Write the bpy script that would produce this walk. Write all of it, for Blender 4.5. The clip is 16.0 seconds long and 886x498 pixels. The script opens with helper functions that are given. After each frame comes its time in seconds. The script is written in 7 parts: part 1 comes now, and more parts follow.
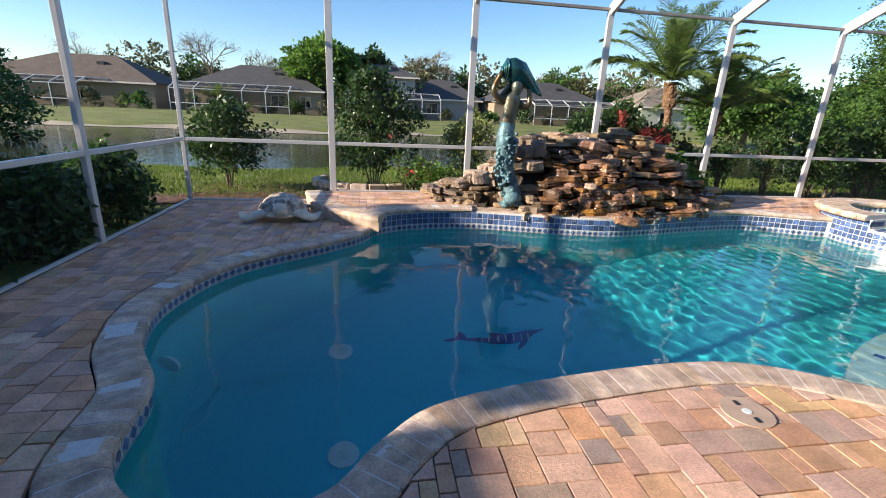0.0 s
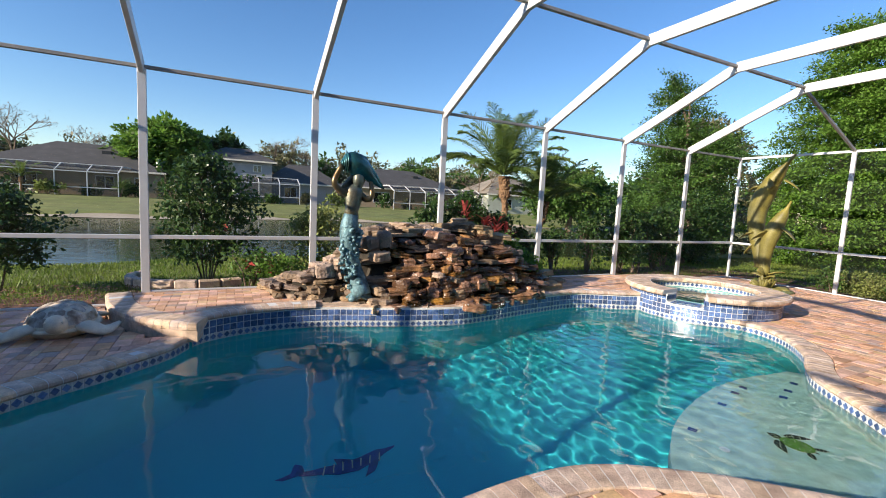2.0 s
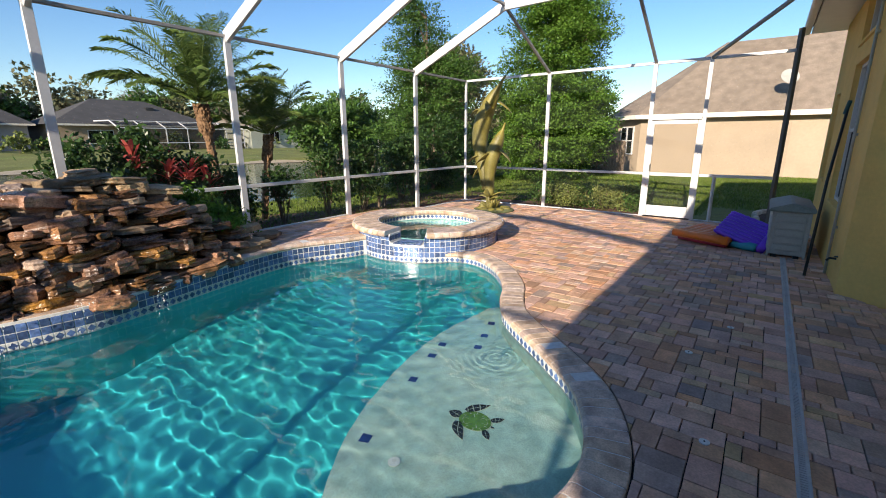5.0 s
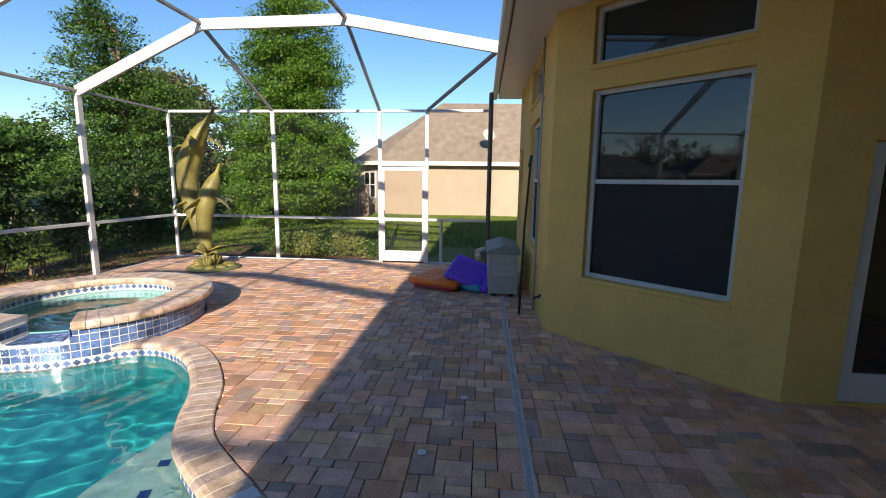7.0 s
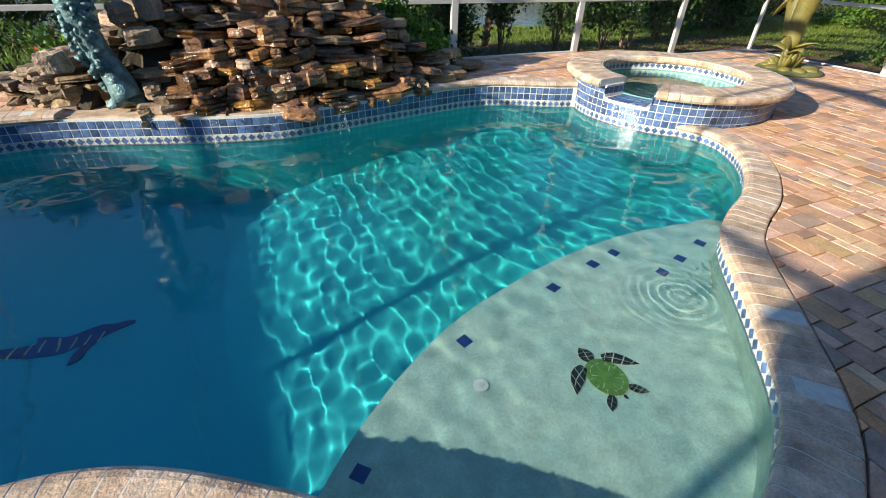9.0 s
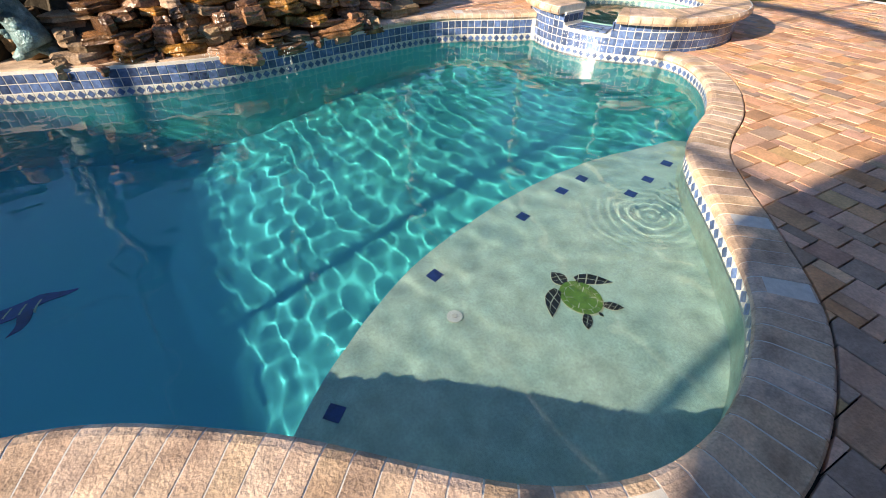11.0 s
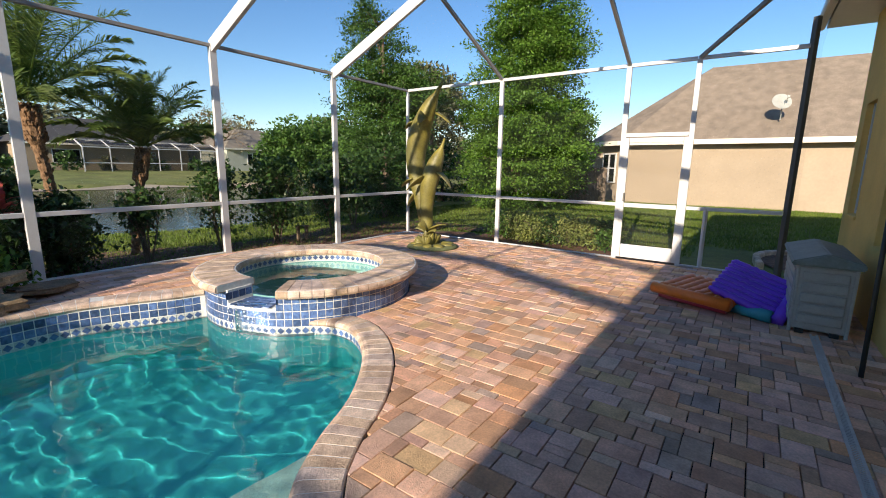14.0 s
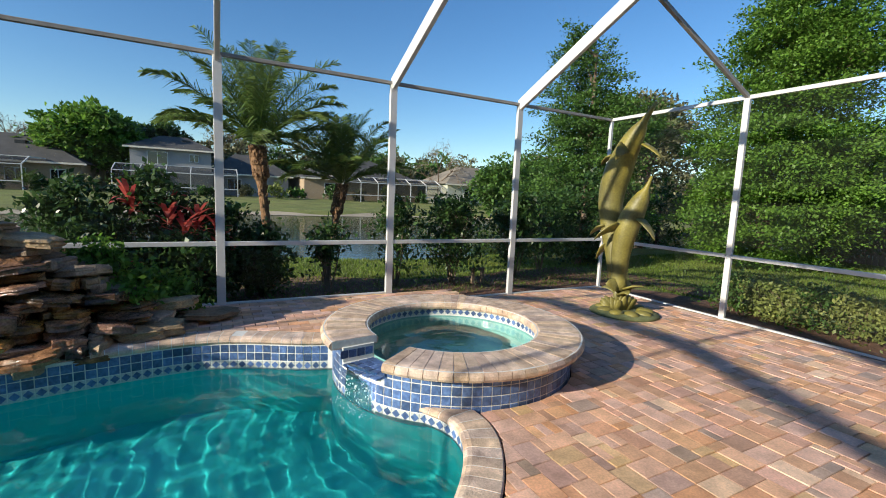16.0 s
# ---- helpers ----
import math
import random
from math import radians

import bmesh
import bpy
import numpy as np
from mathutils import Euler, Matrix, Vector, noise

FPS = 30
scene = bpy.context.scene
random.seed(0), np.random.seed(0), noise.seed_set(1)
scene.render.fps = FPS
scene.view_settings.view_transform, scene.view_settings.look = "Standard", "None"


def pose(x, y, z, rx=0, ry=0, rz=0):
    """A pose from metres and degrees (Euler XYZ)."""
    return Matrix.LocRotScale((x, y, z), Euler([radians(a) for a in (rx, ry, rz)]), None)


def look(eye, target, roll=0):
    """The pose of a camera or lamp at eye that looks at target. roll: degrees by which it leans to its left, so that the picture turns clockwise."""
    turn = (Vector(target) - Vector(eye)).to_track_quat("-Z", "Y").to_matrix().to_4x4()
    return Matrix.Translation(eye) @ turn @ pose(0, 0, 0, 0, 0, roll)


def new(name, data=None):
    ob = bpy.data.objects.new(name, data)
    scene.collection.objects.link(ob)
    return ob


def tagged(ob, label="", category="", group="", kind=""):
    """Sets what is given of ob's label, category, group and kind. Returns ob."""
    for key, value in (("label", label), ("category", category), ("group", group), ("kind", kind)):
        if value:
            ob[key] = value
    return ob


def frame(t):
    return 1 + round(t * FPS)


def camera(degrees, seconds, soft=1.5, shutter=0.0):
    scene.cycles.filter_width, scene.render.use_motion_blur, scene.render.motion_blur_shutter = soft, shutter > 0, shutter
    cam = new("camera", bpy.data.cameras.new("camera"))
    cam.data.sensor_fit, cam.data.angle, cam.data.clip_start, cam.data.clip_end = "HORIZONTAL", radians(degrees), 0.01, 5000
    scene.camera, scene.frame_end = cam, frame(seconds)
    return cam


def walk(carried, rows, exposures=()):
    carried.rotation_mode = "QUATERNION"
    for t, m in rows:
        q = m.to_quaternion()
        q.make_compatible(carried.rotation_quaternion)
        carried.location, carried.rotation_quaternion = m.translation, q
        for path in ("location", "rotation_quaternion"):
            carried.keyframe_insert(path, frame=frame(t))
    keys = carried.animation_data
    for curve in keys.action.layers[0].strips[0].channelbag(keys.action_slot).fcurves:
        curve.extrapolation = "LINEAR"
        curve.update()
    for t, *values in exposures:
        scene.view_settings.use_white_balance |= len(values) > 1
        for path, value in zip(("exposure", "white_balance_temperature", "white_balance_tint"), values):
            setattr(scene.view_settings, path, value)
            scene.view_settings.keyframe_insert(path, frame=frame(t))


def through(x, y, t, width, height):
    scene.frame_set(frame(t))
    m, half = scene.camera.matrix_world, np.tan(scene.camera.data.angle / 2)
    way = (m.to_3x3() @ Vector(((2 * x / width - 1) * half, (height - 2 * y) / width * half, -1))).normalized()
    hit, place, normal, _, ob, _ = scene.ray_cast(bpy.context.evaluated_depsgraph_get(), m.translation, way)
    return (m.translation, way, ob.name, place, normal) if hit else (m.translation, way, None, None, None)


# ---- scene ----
cam = camera(90.9, 16.0, soft=1.0)
PATH = [
    (0, (0.288, 0.349, 1.468), (0.604, 2.233, 0.876), 2.5),
    (0.5, (0.26, 0.305, 1.493), (0.398, 2.252, 1.059), 2.8),
    (1, (0.3, 0.304, 1.518), (0.468, 2.255, 1.112), 3.9),
    (1.5, (0.415, 0.411, 1.55), (0.752, 2.359, 1.246), 2.7),
    (2, (0.647, 0.601, 1.59), (1.536, 2.381, 1.385), 2.9),
    (2.5, (0.887, 0.781, 1.583), (1.979, 2.441, 1.361), 1.7),
    (3, (1.159, 0.905, 1.623), (2.168, 2.618, 1.399), 1.4),
    (3.5, (1.523, 0.987, 1.661), (2.8, 2.507, 1.414), 1.2),
    (4, (1.855, 1.058, 1.653), (3.262, 2.44, 1.324), 0.5),
    (4.5, (2.207, 0.998, 1.65), (3.617, 2.359, 1.254), 0.0),
    (5, (2.533, 0.896, 1.675), (4.099, 2.04, 1.188), -0.2),
    (5.2, (2.69, 0.876, 1.677), (4.347, 1.876, 1.173), 0.6),
    (7.3, (3.75, 0.84, 1.729), (5.723, 0.996, 1.441), 0.6),
    (7.5, (3.744, 0.872, 1.714), (5.699, 1.132, 1.382), 0.5),
    (8, (3.653, 1.06, 1.653), (5.345, 1.927, 1.032), 0.7),
    (8.5, (3.571, 1.227, 1.561), (4.728, 2.55, 0.605), 0.7),
    (9, (3.469, 1.282, 1.513), (4.133, 2.796, 0.388), 1.5),
    (9.2, (3.471, 1.274, 1.515), (3.944, 2.823, 0.342), 1.4),
    (11.3, (3.516, 1.28, 1.3), (4.397, 2.528, 0.01), -0.7),
    (11.5, (3.58, 1.252, 1.316), (4.636, 2.38, 0.045), 0.1),
    (12, (3.835, 1.21, 1.364), (5.174, 2.247, 0.301), 2.5),
    (12.5, (4.123, 1.103, 1.443), (5.704, 2.018, 0.629), 3.7),
    (13, (4.454, 1.051, 1.484), (6.191, 1.885, 0.948), -0.8),
    (13.5, (4.752, 1.147, 1.53), (6.474, 2.096, 1.168), -0.5),
    (14, (5.064, 1.162, 1.537), (6.674, 2.29, 1.165), 0.8),
    (14.5, (5.345, 1.212, 1.552), (6.792, 2.538, 1.165), 1.7),
    (15, (5.67, 1.377, 1.585), (7.031, 2.799, 1.234), 2.7),
    (15.5, (5.954, 1.562, 1.623), (7.047, 3.207, 1.308), 2.6),
    (16, (6.299, 1.719, 1.632), (7.231, 3.472, 1.394), 2.4),
]
walk(cam, [(t, look(eye, target, roll)) for t, eye, target, roll in PATH],
     exposures=((0, 1.12, 6700, 12), (3, 0.92, 6700, 12), (5, 0.90, 6800, 12), (7.5, 0.93, 6800, 13), (9, 1.06, 6800, 4), (11.5, 1.22, 8000, 17), (12.5, 1.12, 8000, 18), (14, 0.80, 6900, 11), (16, 0.72, 6500, 5)))

# ---- world and sun ----
SUN_DX, SUN_DY = 2.75, 0.415  # how far a shadow runs for each metre of height
SUN_EL = math.atan(1 / math.hypot(SUN_DX, SUN_DY))
world = bpy.data.worlds.new("sky")
scene.world = world
world.use_nodes = True
sky = world.node_tree.nodes.new("ShaderNodeTexSky")
sky.sky_type = "NISHITA"
sky.sun_disc = False
sky.sun_elevation = SUN_EL
sky.sun_rotation = math.atan2(-SUN_DX, -SUN_DY)
sky.air_density, sky.dust_density, sky.ozone_density = 1.0, 0.15, 3.0
rich = world.node_tree.nodes.new("ShaderNodeHueSaturation")
rich.inputs["Hue"].default_value, rich.inputs["Saturation"].default_value = 0.506, 1.20
world.node_tree.links.new(sky.outputs[0], rich.inputs["Color"])
world.node_tree.links.new(rich.outputs[0], world.node_tree.nodes["Background"].inputs[0])
world.node_tree.nodes["Background"].inputs[1].default_value = 0.113
sun_data = bpy.data.lights.new("sun", "SUN")
sun_data.energy, sun_data.angle, sun_data.color = 5.0, radians(0.53), (1.0, 0.90, 0.75)
sun = new("sun", sun_data)
sun.matrix_world = look((-SUN_DX * 20, -SUN_DY * 20, 20), (0, 0, 0))

# ---- materials ----
def mat(name, base, rough=0.6, metal=0.0, vary=0.12, scale=6.0, bump=0.0, bump_scale=40.0, second=None, mix_scale=3.0, spec=0.5, obj_rand=0.0, island_rand=0.0, hue_rand=0.0, odd=()):
    """Principled surface with broad and fine colour variation, optional second tone, bump and variation from piece to piece."""
    m = bpy.data.materials.new(name)
    m.use_nodes = True
    nt = m.node_tree
    b = nt.nodes["Principled BSDF"]
    b.inputs["Roughness"].default_value = rough
    b.inputs["Metallic"].default_value = metal
    b.inputs["Specular IOR Level"].default_value = spec
    co = nt.nodes.new("ShaderNodeTexCoord")
    geo = nt.nodes.new("ShaderNodeNewGeometry")
    def noise_at(sc, detail=4.0):
        n = nt.nodes.new("ShaderNodeTexNoise")
        n.inputs["Scale"].default_value = sc
        n.inputs["Detail"].default_value = detail
        nt.links.new(geo.outputs["Position"], n.inputs["Vector"])
        return n
    def mixer(mode, fac, a, c):
        x = nt.nodes.new("ShaderNodeMix")
        x.data_type, x.blend_type = "RGBA", mode
        for sock, val in ((x.inputs[0], fac), (x.inputs[6], a), (x.inputs[7], c)):
            if isinstance(val, (int, float)):
                sock.default_value = val
            elif isinstance(val, tuple):
                sock.default_value = (*val[:3], 1)
            else:
                nt.links.new(val, sock)
        return x.outputs[2]
    def ramp(sock, lo, hi):
        r = nt.nodes.new("ShaderNodeMapRange")
        r.inputs["From Min"].default_value, r.inputs["From Max"].default_value = 0.3, 0.7
        r.inputs["To Min"].default_value, r.inputs["To Max"].default_value = lo, hi
        nt.links.new(sock, r.inputs["Value"])
        return r.outputs[0]
    col = tuple(base)
    for k, (tone, share) in enumerate(odd):  # some pieces come from other batches
        o = nt.nodes.new("ShaderNodeObjectInfo" if obj_rand else "ShaderNodeNewGeometry")
        w = nt.nodes.new("ShaderNodeTexWhiteNoise")
        w.noise_dimensions = "2D"
        cv = nt.nodes.new("ShaderNodeCombineXYZ")
        nt.links.new(o.outputs["Random" if obj_rand else "Random Per Island"], cv.inputs[0])
        cv.inputs[1].default_value = 3.7 + k
        nt.links.new(cv.outputs[0], w.inputs["Vector"])
        lt = nt.nodes.new("ShaderNodeMath")
        lt.operation = "LESS_THAN"
        nt.links.new(w.outputs["Value"], lt.inputs[0])
        lt.inputs[1].default_value = share
        col = mixer("MIX", lt.outputs[0], col, tuple(tone))
    if second:
        col = mixer("MIX", ramp(noise_at(mix_scale).outputs["Fac"], 0, 1), col, tuple(second))
    if vary:
        for sc, amount in ((scale, vary), (scale * 9, vary * 0.7)):
            g = ramp(noise_at(sc).outputs["Fac"], 1 - amount, 1 + amount)
            cx = nt.nodes.new("ShaderNodeCombineColor")
            for k in range(3):
                nt.links.new(g, cx.inputs[k])
            col = mixer("MULTIPLY", 1.0, col, cx.outputs[0])
    for amount, node, out in ((obj_rand, "ShaderNodeObjectInfo", "Random"), (island_rand, "ShaderNodeNewGeometry", "Random Per Island")):
        if amount:
            o = nt.nodes.new(node)
            r = nt.nodes.new("ShaderNodeMapRange")
            r.inputs["To Min"].default_value, r.inputs["To Max"].default_value = 1 - amount, 1 + amount
            nt.links.new(o.outputs[out], r.inputs["Value"])
            h = nt.nodes.new("ShaderNodeHueSaturation")
            nt.links.new(r.outputs[0], h.inputs["Value"])
            if hue_rand:
                w = nt.nodes.new("ShaderNodeTexWhiteNoise")
                w.noise_dimensions = "1D"
                nt.links.new(o.outputs[out], w.inputs["W"])
                r2 = nt.nodes.new("ShaderNodeMapRange")
                r2.inputs["To Min"].default_value, r2.inputs["To Max"].default_value = 0.5 - hue_rand, 0.5 + hue_rand
                nt.links.new(w.outputs["Value"], r2.inputs["Value"])
                nt.links.new(r2.outputs[0], h.inputs["Hue"])
                r3 = nt.nodes.new("ShaderNodeMapRange")
                r3.inputs["To Min"].default_value, r3.inputs["To Max"].default_value = 0.80, 1.15
                nt.links.new(w.outputs["Value"], r3.inputs["Value"])
                nt.links.new(r3.outputs[0], h.inputs["Saturation"])
            if isinstance(col, tuple):
                h.inputs["Color"].default_value = (*col, 1)
            else:
                nt.links.new(col, h.inputs["Color"])
            col = h.outputs[0]
    if isinstance(col, tuple):
        b.inputs["Base Color"].default_value = (*col, 1)
    else:
        nt.links.new(col, b.inputs["Base Color"])
    if bump:
        bp = nt.nodes.new("ShaderNodeBump")
        bp.inputs["Strength"].default_value = bump
        bp.inputs["Distance"].default_value = 0.02
        nt.links.new(noise_at(bump_scale, 6).outputs["Fac"], bp.inputs["Height"])
        nt.links.new(bp.outputs[0], b.inputs["Normal"])
    return m

def leaf_mat(name, a, second, rough=0.5, through=0.35):
    """Leaf surface that lets part of the light through."""
    m = mat(name, a, rough, vary=0.2, scale=1.2, second=second, mix_scale=0.9, island_rand=0.35, spec=0.35)
    nt = m.node_tree
    b = nt.nodes["Principled BSDF"]
    tr = nt.nodes.new("ShaderNodeBsdfTranslucent")
    src = b.inputs["Base Color"].links[0].from_socket
    nt.links.new(src, tr.inputs[0])
    mx = nt.nodes.new("ShaderNodeMixShader")
    mx.inputs[0].default_value = through
    nt.links.new(b.outputs[0], mx.inputs[1])
    nt.links.new(tr.outputs[0], mx.inputs[2])
    nt.links.new(mx.outputs[0], nt.nodes["Material Output"].inputs[0])
    return m

def clear_mat(name, tint, rough=0.0, ior=1.33):
    m = bpy.data.materials.new(name)
    m.use_nodes = True
    b = m.node_tree.nodes["Principled BSDF"]
    b.inputs["Base Color"].default_value = (*tint, 1)
    b.inputs["Roughness"].default_value = rough
    b.inputs["IOR"].default_value = ior
    b.inputs["Transmission Weight"].default_value = 1.0
    return m

def screen_mat():
    """Fine insect screen: mostly open, with a little grey thread."""
    m = bpy.data.materials.new("insect_screen")
    m.use_nodes = True
    nt = m.node_tree
    b = nt.nodes["Principled BSDF"]
    b.inputs["Base Color"].default_value = (0.016, 0.017, 0.018, 1)
    b.inputs["Roughness"].default_value = 0.6
    t = nt.nodes.new("ShaderNodeBsdfTransparent")
    mx = nt.nodes.new("ShaderNodeMixShader")
    mx.inputs[0].default_value = 0.085
    nt.links.new(t.outputs[0], mx.inputs[1])
    nt.links.new(b.outputs[0], mx.inputs[2])
    nt.links.new(mx.outputs[0], nt.nodes["Material Output"].inputs[0])
    return m

PAVER_ODD = (((0.54, 0.32, 0.225), 0.24), ((0.68, 0.45, 0.28), 0.16), ((0.62, 0.335, 0.22), 0.2), ((0.42, 0.30, 0.24), 0.08))
M_PAVER = mat("clay_paver", (0.66, 0.39, 0.262), 0.85, vary=0.20, scale=7, bump=0.35, bump_scale=120, obj_rand=0.20, hue_rand=0.009, odd=PAVER_ODD)
M_PAVER_FAR = mat("clay_paver_joined", (0.66, 0.39, 0.262), 0.85, vary=0.20, scale=7, bump=0.35, bump_scale=120, island_rand=0.20, hue_rand=0.009, odd=PAVER_ODD)
M_JOINT = mat("joint_sand", (0.018, 0.014, 0.011), 0.95, vary=0.2, scale=20)
M_COPING = mat("bullnose_paver", (0.70, 0.53, 0.40), 0.8, vary=0.26, scale=11, second=(0.44, 0.31, 0.235), mix_scale=6.5, bump=0.3, bump_scale=80, obj_rand=0.12, hue_rand=0.008, odd=(((0.50, 0.36, 0.27), 0.10), ((0.72, 0.56, 0.43), 0.2)))
M_GROUT = mat("grout", (0.66, 0.66, 0.64), 0.8, vary=0.1, scale=30)
M_TILE = mat("glazed_blue_tile", (0.05, 0.09, 0.22), 0.30, vary=0.3, scale=30, second=(0.10, 0.17, 0.34), mix_scale=25, obj_rand=0.45)
M_TILE_FAR = mat("glazed_blue_tile_joined", (0.045, 0.09, 0.24), 0.16, vary=0.3, scale=30, second=(0.09, 0.16, 0.34), mix_scale=25, island_rand=0.3)
M_TILE_WHITE = mat("glazed_pale_tile", (0.52, 0.55, 0.55), 0.2, vary=0.12, scale=30)
M_PLASTER = mat("pool_plaster", (0.028, 0.58, 0.58), 0.7, vary=0.08, scale=2, bump=0.1)
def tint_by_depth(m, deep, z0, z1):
    """Puts the water's absorption into the plaster's colour: less red and green deeper down."""
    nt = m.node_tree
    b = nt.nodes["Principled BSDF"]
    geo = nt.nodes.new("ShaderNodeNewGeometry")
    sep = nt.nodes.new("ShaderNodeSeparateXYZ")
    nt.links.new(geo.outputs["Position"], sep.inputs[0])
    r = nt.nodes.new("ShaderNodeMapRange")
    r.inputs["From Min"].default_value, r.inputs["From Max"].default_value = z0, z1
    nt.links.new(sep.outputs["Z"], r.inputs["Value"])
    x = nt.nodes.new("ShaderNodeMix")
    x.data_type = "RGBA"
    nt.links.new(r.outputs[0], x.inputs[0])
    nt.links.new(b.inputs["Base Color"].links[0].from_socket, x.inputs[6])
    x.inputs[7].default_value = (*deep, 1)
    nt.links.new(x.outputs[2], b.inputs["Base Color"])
# the deep end's water colour is mixed into the plaster itself
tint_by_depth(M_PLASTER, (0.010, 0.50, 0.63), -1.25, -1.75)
M_SHELF = mat("pool_shelf_plaster", (0.52, 0.66, 0.57), 0.7, vary=0.17, scale=9, second=(0.34, 0.54, 0.50), mix_scale=1.6, bump=0.15)
M_SPA_PLASTER = mat("spa_plaster", (0.13, 0.30, 0.29), 0.7, vary=0.15, scale=6, bump=0.1)
M_WATER = clear_mat("pool_water", (0.86, 0.98, 1.0))
M_WHITE = mat("white_aluminium", (0.57, 0.565, 0.56), 0.4, vary=0.04, scale=5)
M_RAIL_GREY = mat("dull_grey_aluminium", (0.27, 0.255, 0.24), 0.55, vary=0.12, scale=5)
M_BRONZE = mat("dark_aluminium", (0.10, 0.095, 0.085), 0.45, vary=0.06, scale=5)
M_SCREEN = screen_mat()
M_STUCCO = mat("ochre_stucco", (0.77, 0.50, 0.15), 0.9, vary=0.06, scale=3, bump=0.5, bump_scale=160)
M_STUCCO_CREAM = mat("cream_stucco", (0.35, 0.275, 0.20), 0.9, vary=0.06, scale=1, bump=0.3, bump_scale=60)
M_SHINGLE = mat("brown_shingle", (0.215, 0.17, 0.13), 0.9, vary=0.2, scale=2.5, bump=0.5, bump_scale=14)
M_GLASS_DARK = mat("window_glass", (0.012, 0.014, 0.016), 0.03, vary=0, spec=0.9)
M_GRASS_SOIL = mat("lawn_soil", (0.115, 0.145, 0.025), 0.95, vary=0.25, scale=0.6, second=(0.17, 0.175, 0.045), mix_scale=0.25, bump=0.8, bump_scale=30)
M_MULCH = mat("red_mulch", (0.14, 0.07, 0.045), 0.95, vary=0.4, scale=12, bump=1.0, bump_scale=40)
M_SAND = mat("shore_sand", (0.36, 0.30, 0.22), 0.95, vary=0.15, scale=0.5)
M_BARK = mat("bark", (0.16, 0.115, 0.08), 0.95, vary=0.3, scale=8, bump=0.8, bump_scale=30)

# ---- mesh helpers ----
def link(name, bm, material=None, parent=None, label="", smooth=False):
    me = bpy.data.meshes.new(name)
    bm.normal_update()
    bm.to_mesh(me)
    bm.free()
    for m in (material if isinstance(material, (list, tuple)) else [material]):
        if m:
            me.materials.append(m)
    if smooth:
        me.polygons.foreach_set("use_smooth", [True] * len(me.polygons))
    ob = new(name, me)
    ob.parent = parent
    if label:
        ob["label"] = label
    return ob

def part(name, bm, material, parent, label="", smooth=False):
    return link(name, bm, material, parent, label, smooth)

def from_lists(name, verts, faces, material, parent=None, label="", smooth=False):
    me = bpy.data.meshes.new(name)
    me.from_pydata(verts, [], faces)
    me.update()
    for m in (material if isinstance(material, (list, tuple)) else [material]):
        me.materials.append(m)
    if smooth:
        me.polygons.foreach_set("use_smooth", [True] * len(me.polygons))
    ob = new(name, me)
    ob.parent = parent
    if label:
        ob["label"] = label
    return ob

def base_at(name, x, y, z=0.0, rz=0.0):
    ob = new(name)
    ob.empty_display_size = 0.1
    ob.matrix_basis = pose(x, y, z, 0, 0, rz)
    return ob

def box(bm, x0, y0, z0, x1, y1, z1, bevel=0.0):
    vs = [bm.verts.new(p) for p in ((x0, y0, z0), (x1, y0, z0), (x1, y1, z0), (x0, y1, z0), (x0, y0, z1), (x1, y0, z1), (x1, y1, z1), (x0, y1, z1))]
    fs = [bm.faces.new([vs[i] for i in f]) for f in ((3, 2, 1, 0), (4, 5, 6, 7), (0, 1, 5, 4), (1, 2, 6, 5), (2, 3, 7, 6), (3, 0, 4, 7))]
    if bevel:
        bmesh.ops.bevel(bm, geom=list({e for f in fs for e in f.edges}), offset=bevel, segments=2, affect="EDGES", profile=0.5)
    return bm

def new_box(*a, **k):
    return box(bmesh.new(), *a, **k)

def beam(bm, a, b, w, h, up=(0, 0, 1), bevel=0.004):
    """A bar of section w by h from a to b; h lies along up."""
    a, b = Vector(a), Vector(b)
    d = (b - a).normalized()
    u = Vector(up) - d * d.dot(Vector(up))
    u = u.normalized() if u.length > 1e-4 else d.orthogonal().normalized()
    s = d.cross(u)
    ring = [s * (i * w / 2) + u * (j * h / 2) for i, j in ((-1, -1), (1, -1), (1, 1), (-1, 1))]
    lo, hi = [bm.verts.new(a + r) for r in ring], [bm.verts.new(b + r) for r in ring]
    fs = [bm.faces.new(lo[::-1]), bm.faces.new(hi)] + [bm.faces.new((lo[i], lo[(i + 1) % 4], hi[(i + 1) % 4], hi[i])) for i in range(4)]
    if bevel:
        bmesh.ops.bevel(bm, geom=list({e for f in fs for e in f.edges}), offset=bevel, segments=1, affect="EDGES")
    return bm

def tube(bm, pts, radii, seg=8, flat=1.0, caps=True):
    """A tapering tube along pts; flat squashes its section across the second axis."""
    pts = [Vector(p) for p in pts]
    prev, side = None, None
    for i, p in enumerate(pts):
        d = (pts[min(i + 1, len(pts) - 1)] - pts[max(i - 1, 0)]).normalized()
        if side is None:
            side = d.orthogonal().normalized() if abs(d.x) > 0.9 else (Vector((1, 0, 0)) - d * d.x).normalized()
        side = (side - d * d.dot(side)).normalized()
        other = d.cross(side)
        r = radii[i] if isinstance(radii, (list, tuple)) else radii
        ring = [bm.verts.new(p + side * (r * math.cos(2 * math.pi * k / seg)) + other * (r * flat * math.sin(2 * math.pi * k / seg))) for k in range(seg)]
        if prev:
            for k in range(seg):
                bm.faces.new((prev[k], prev[(k + 1) % seg], ring[(k + 1) % seg], ring[k]))
        elif caps:
            bm.faces.new(ring[::-1])
        prev = ring
    if caps:
        bm.faces.new(prev)
    return bm

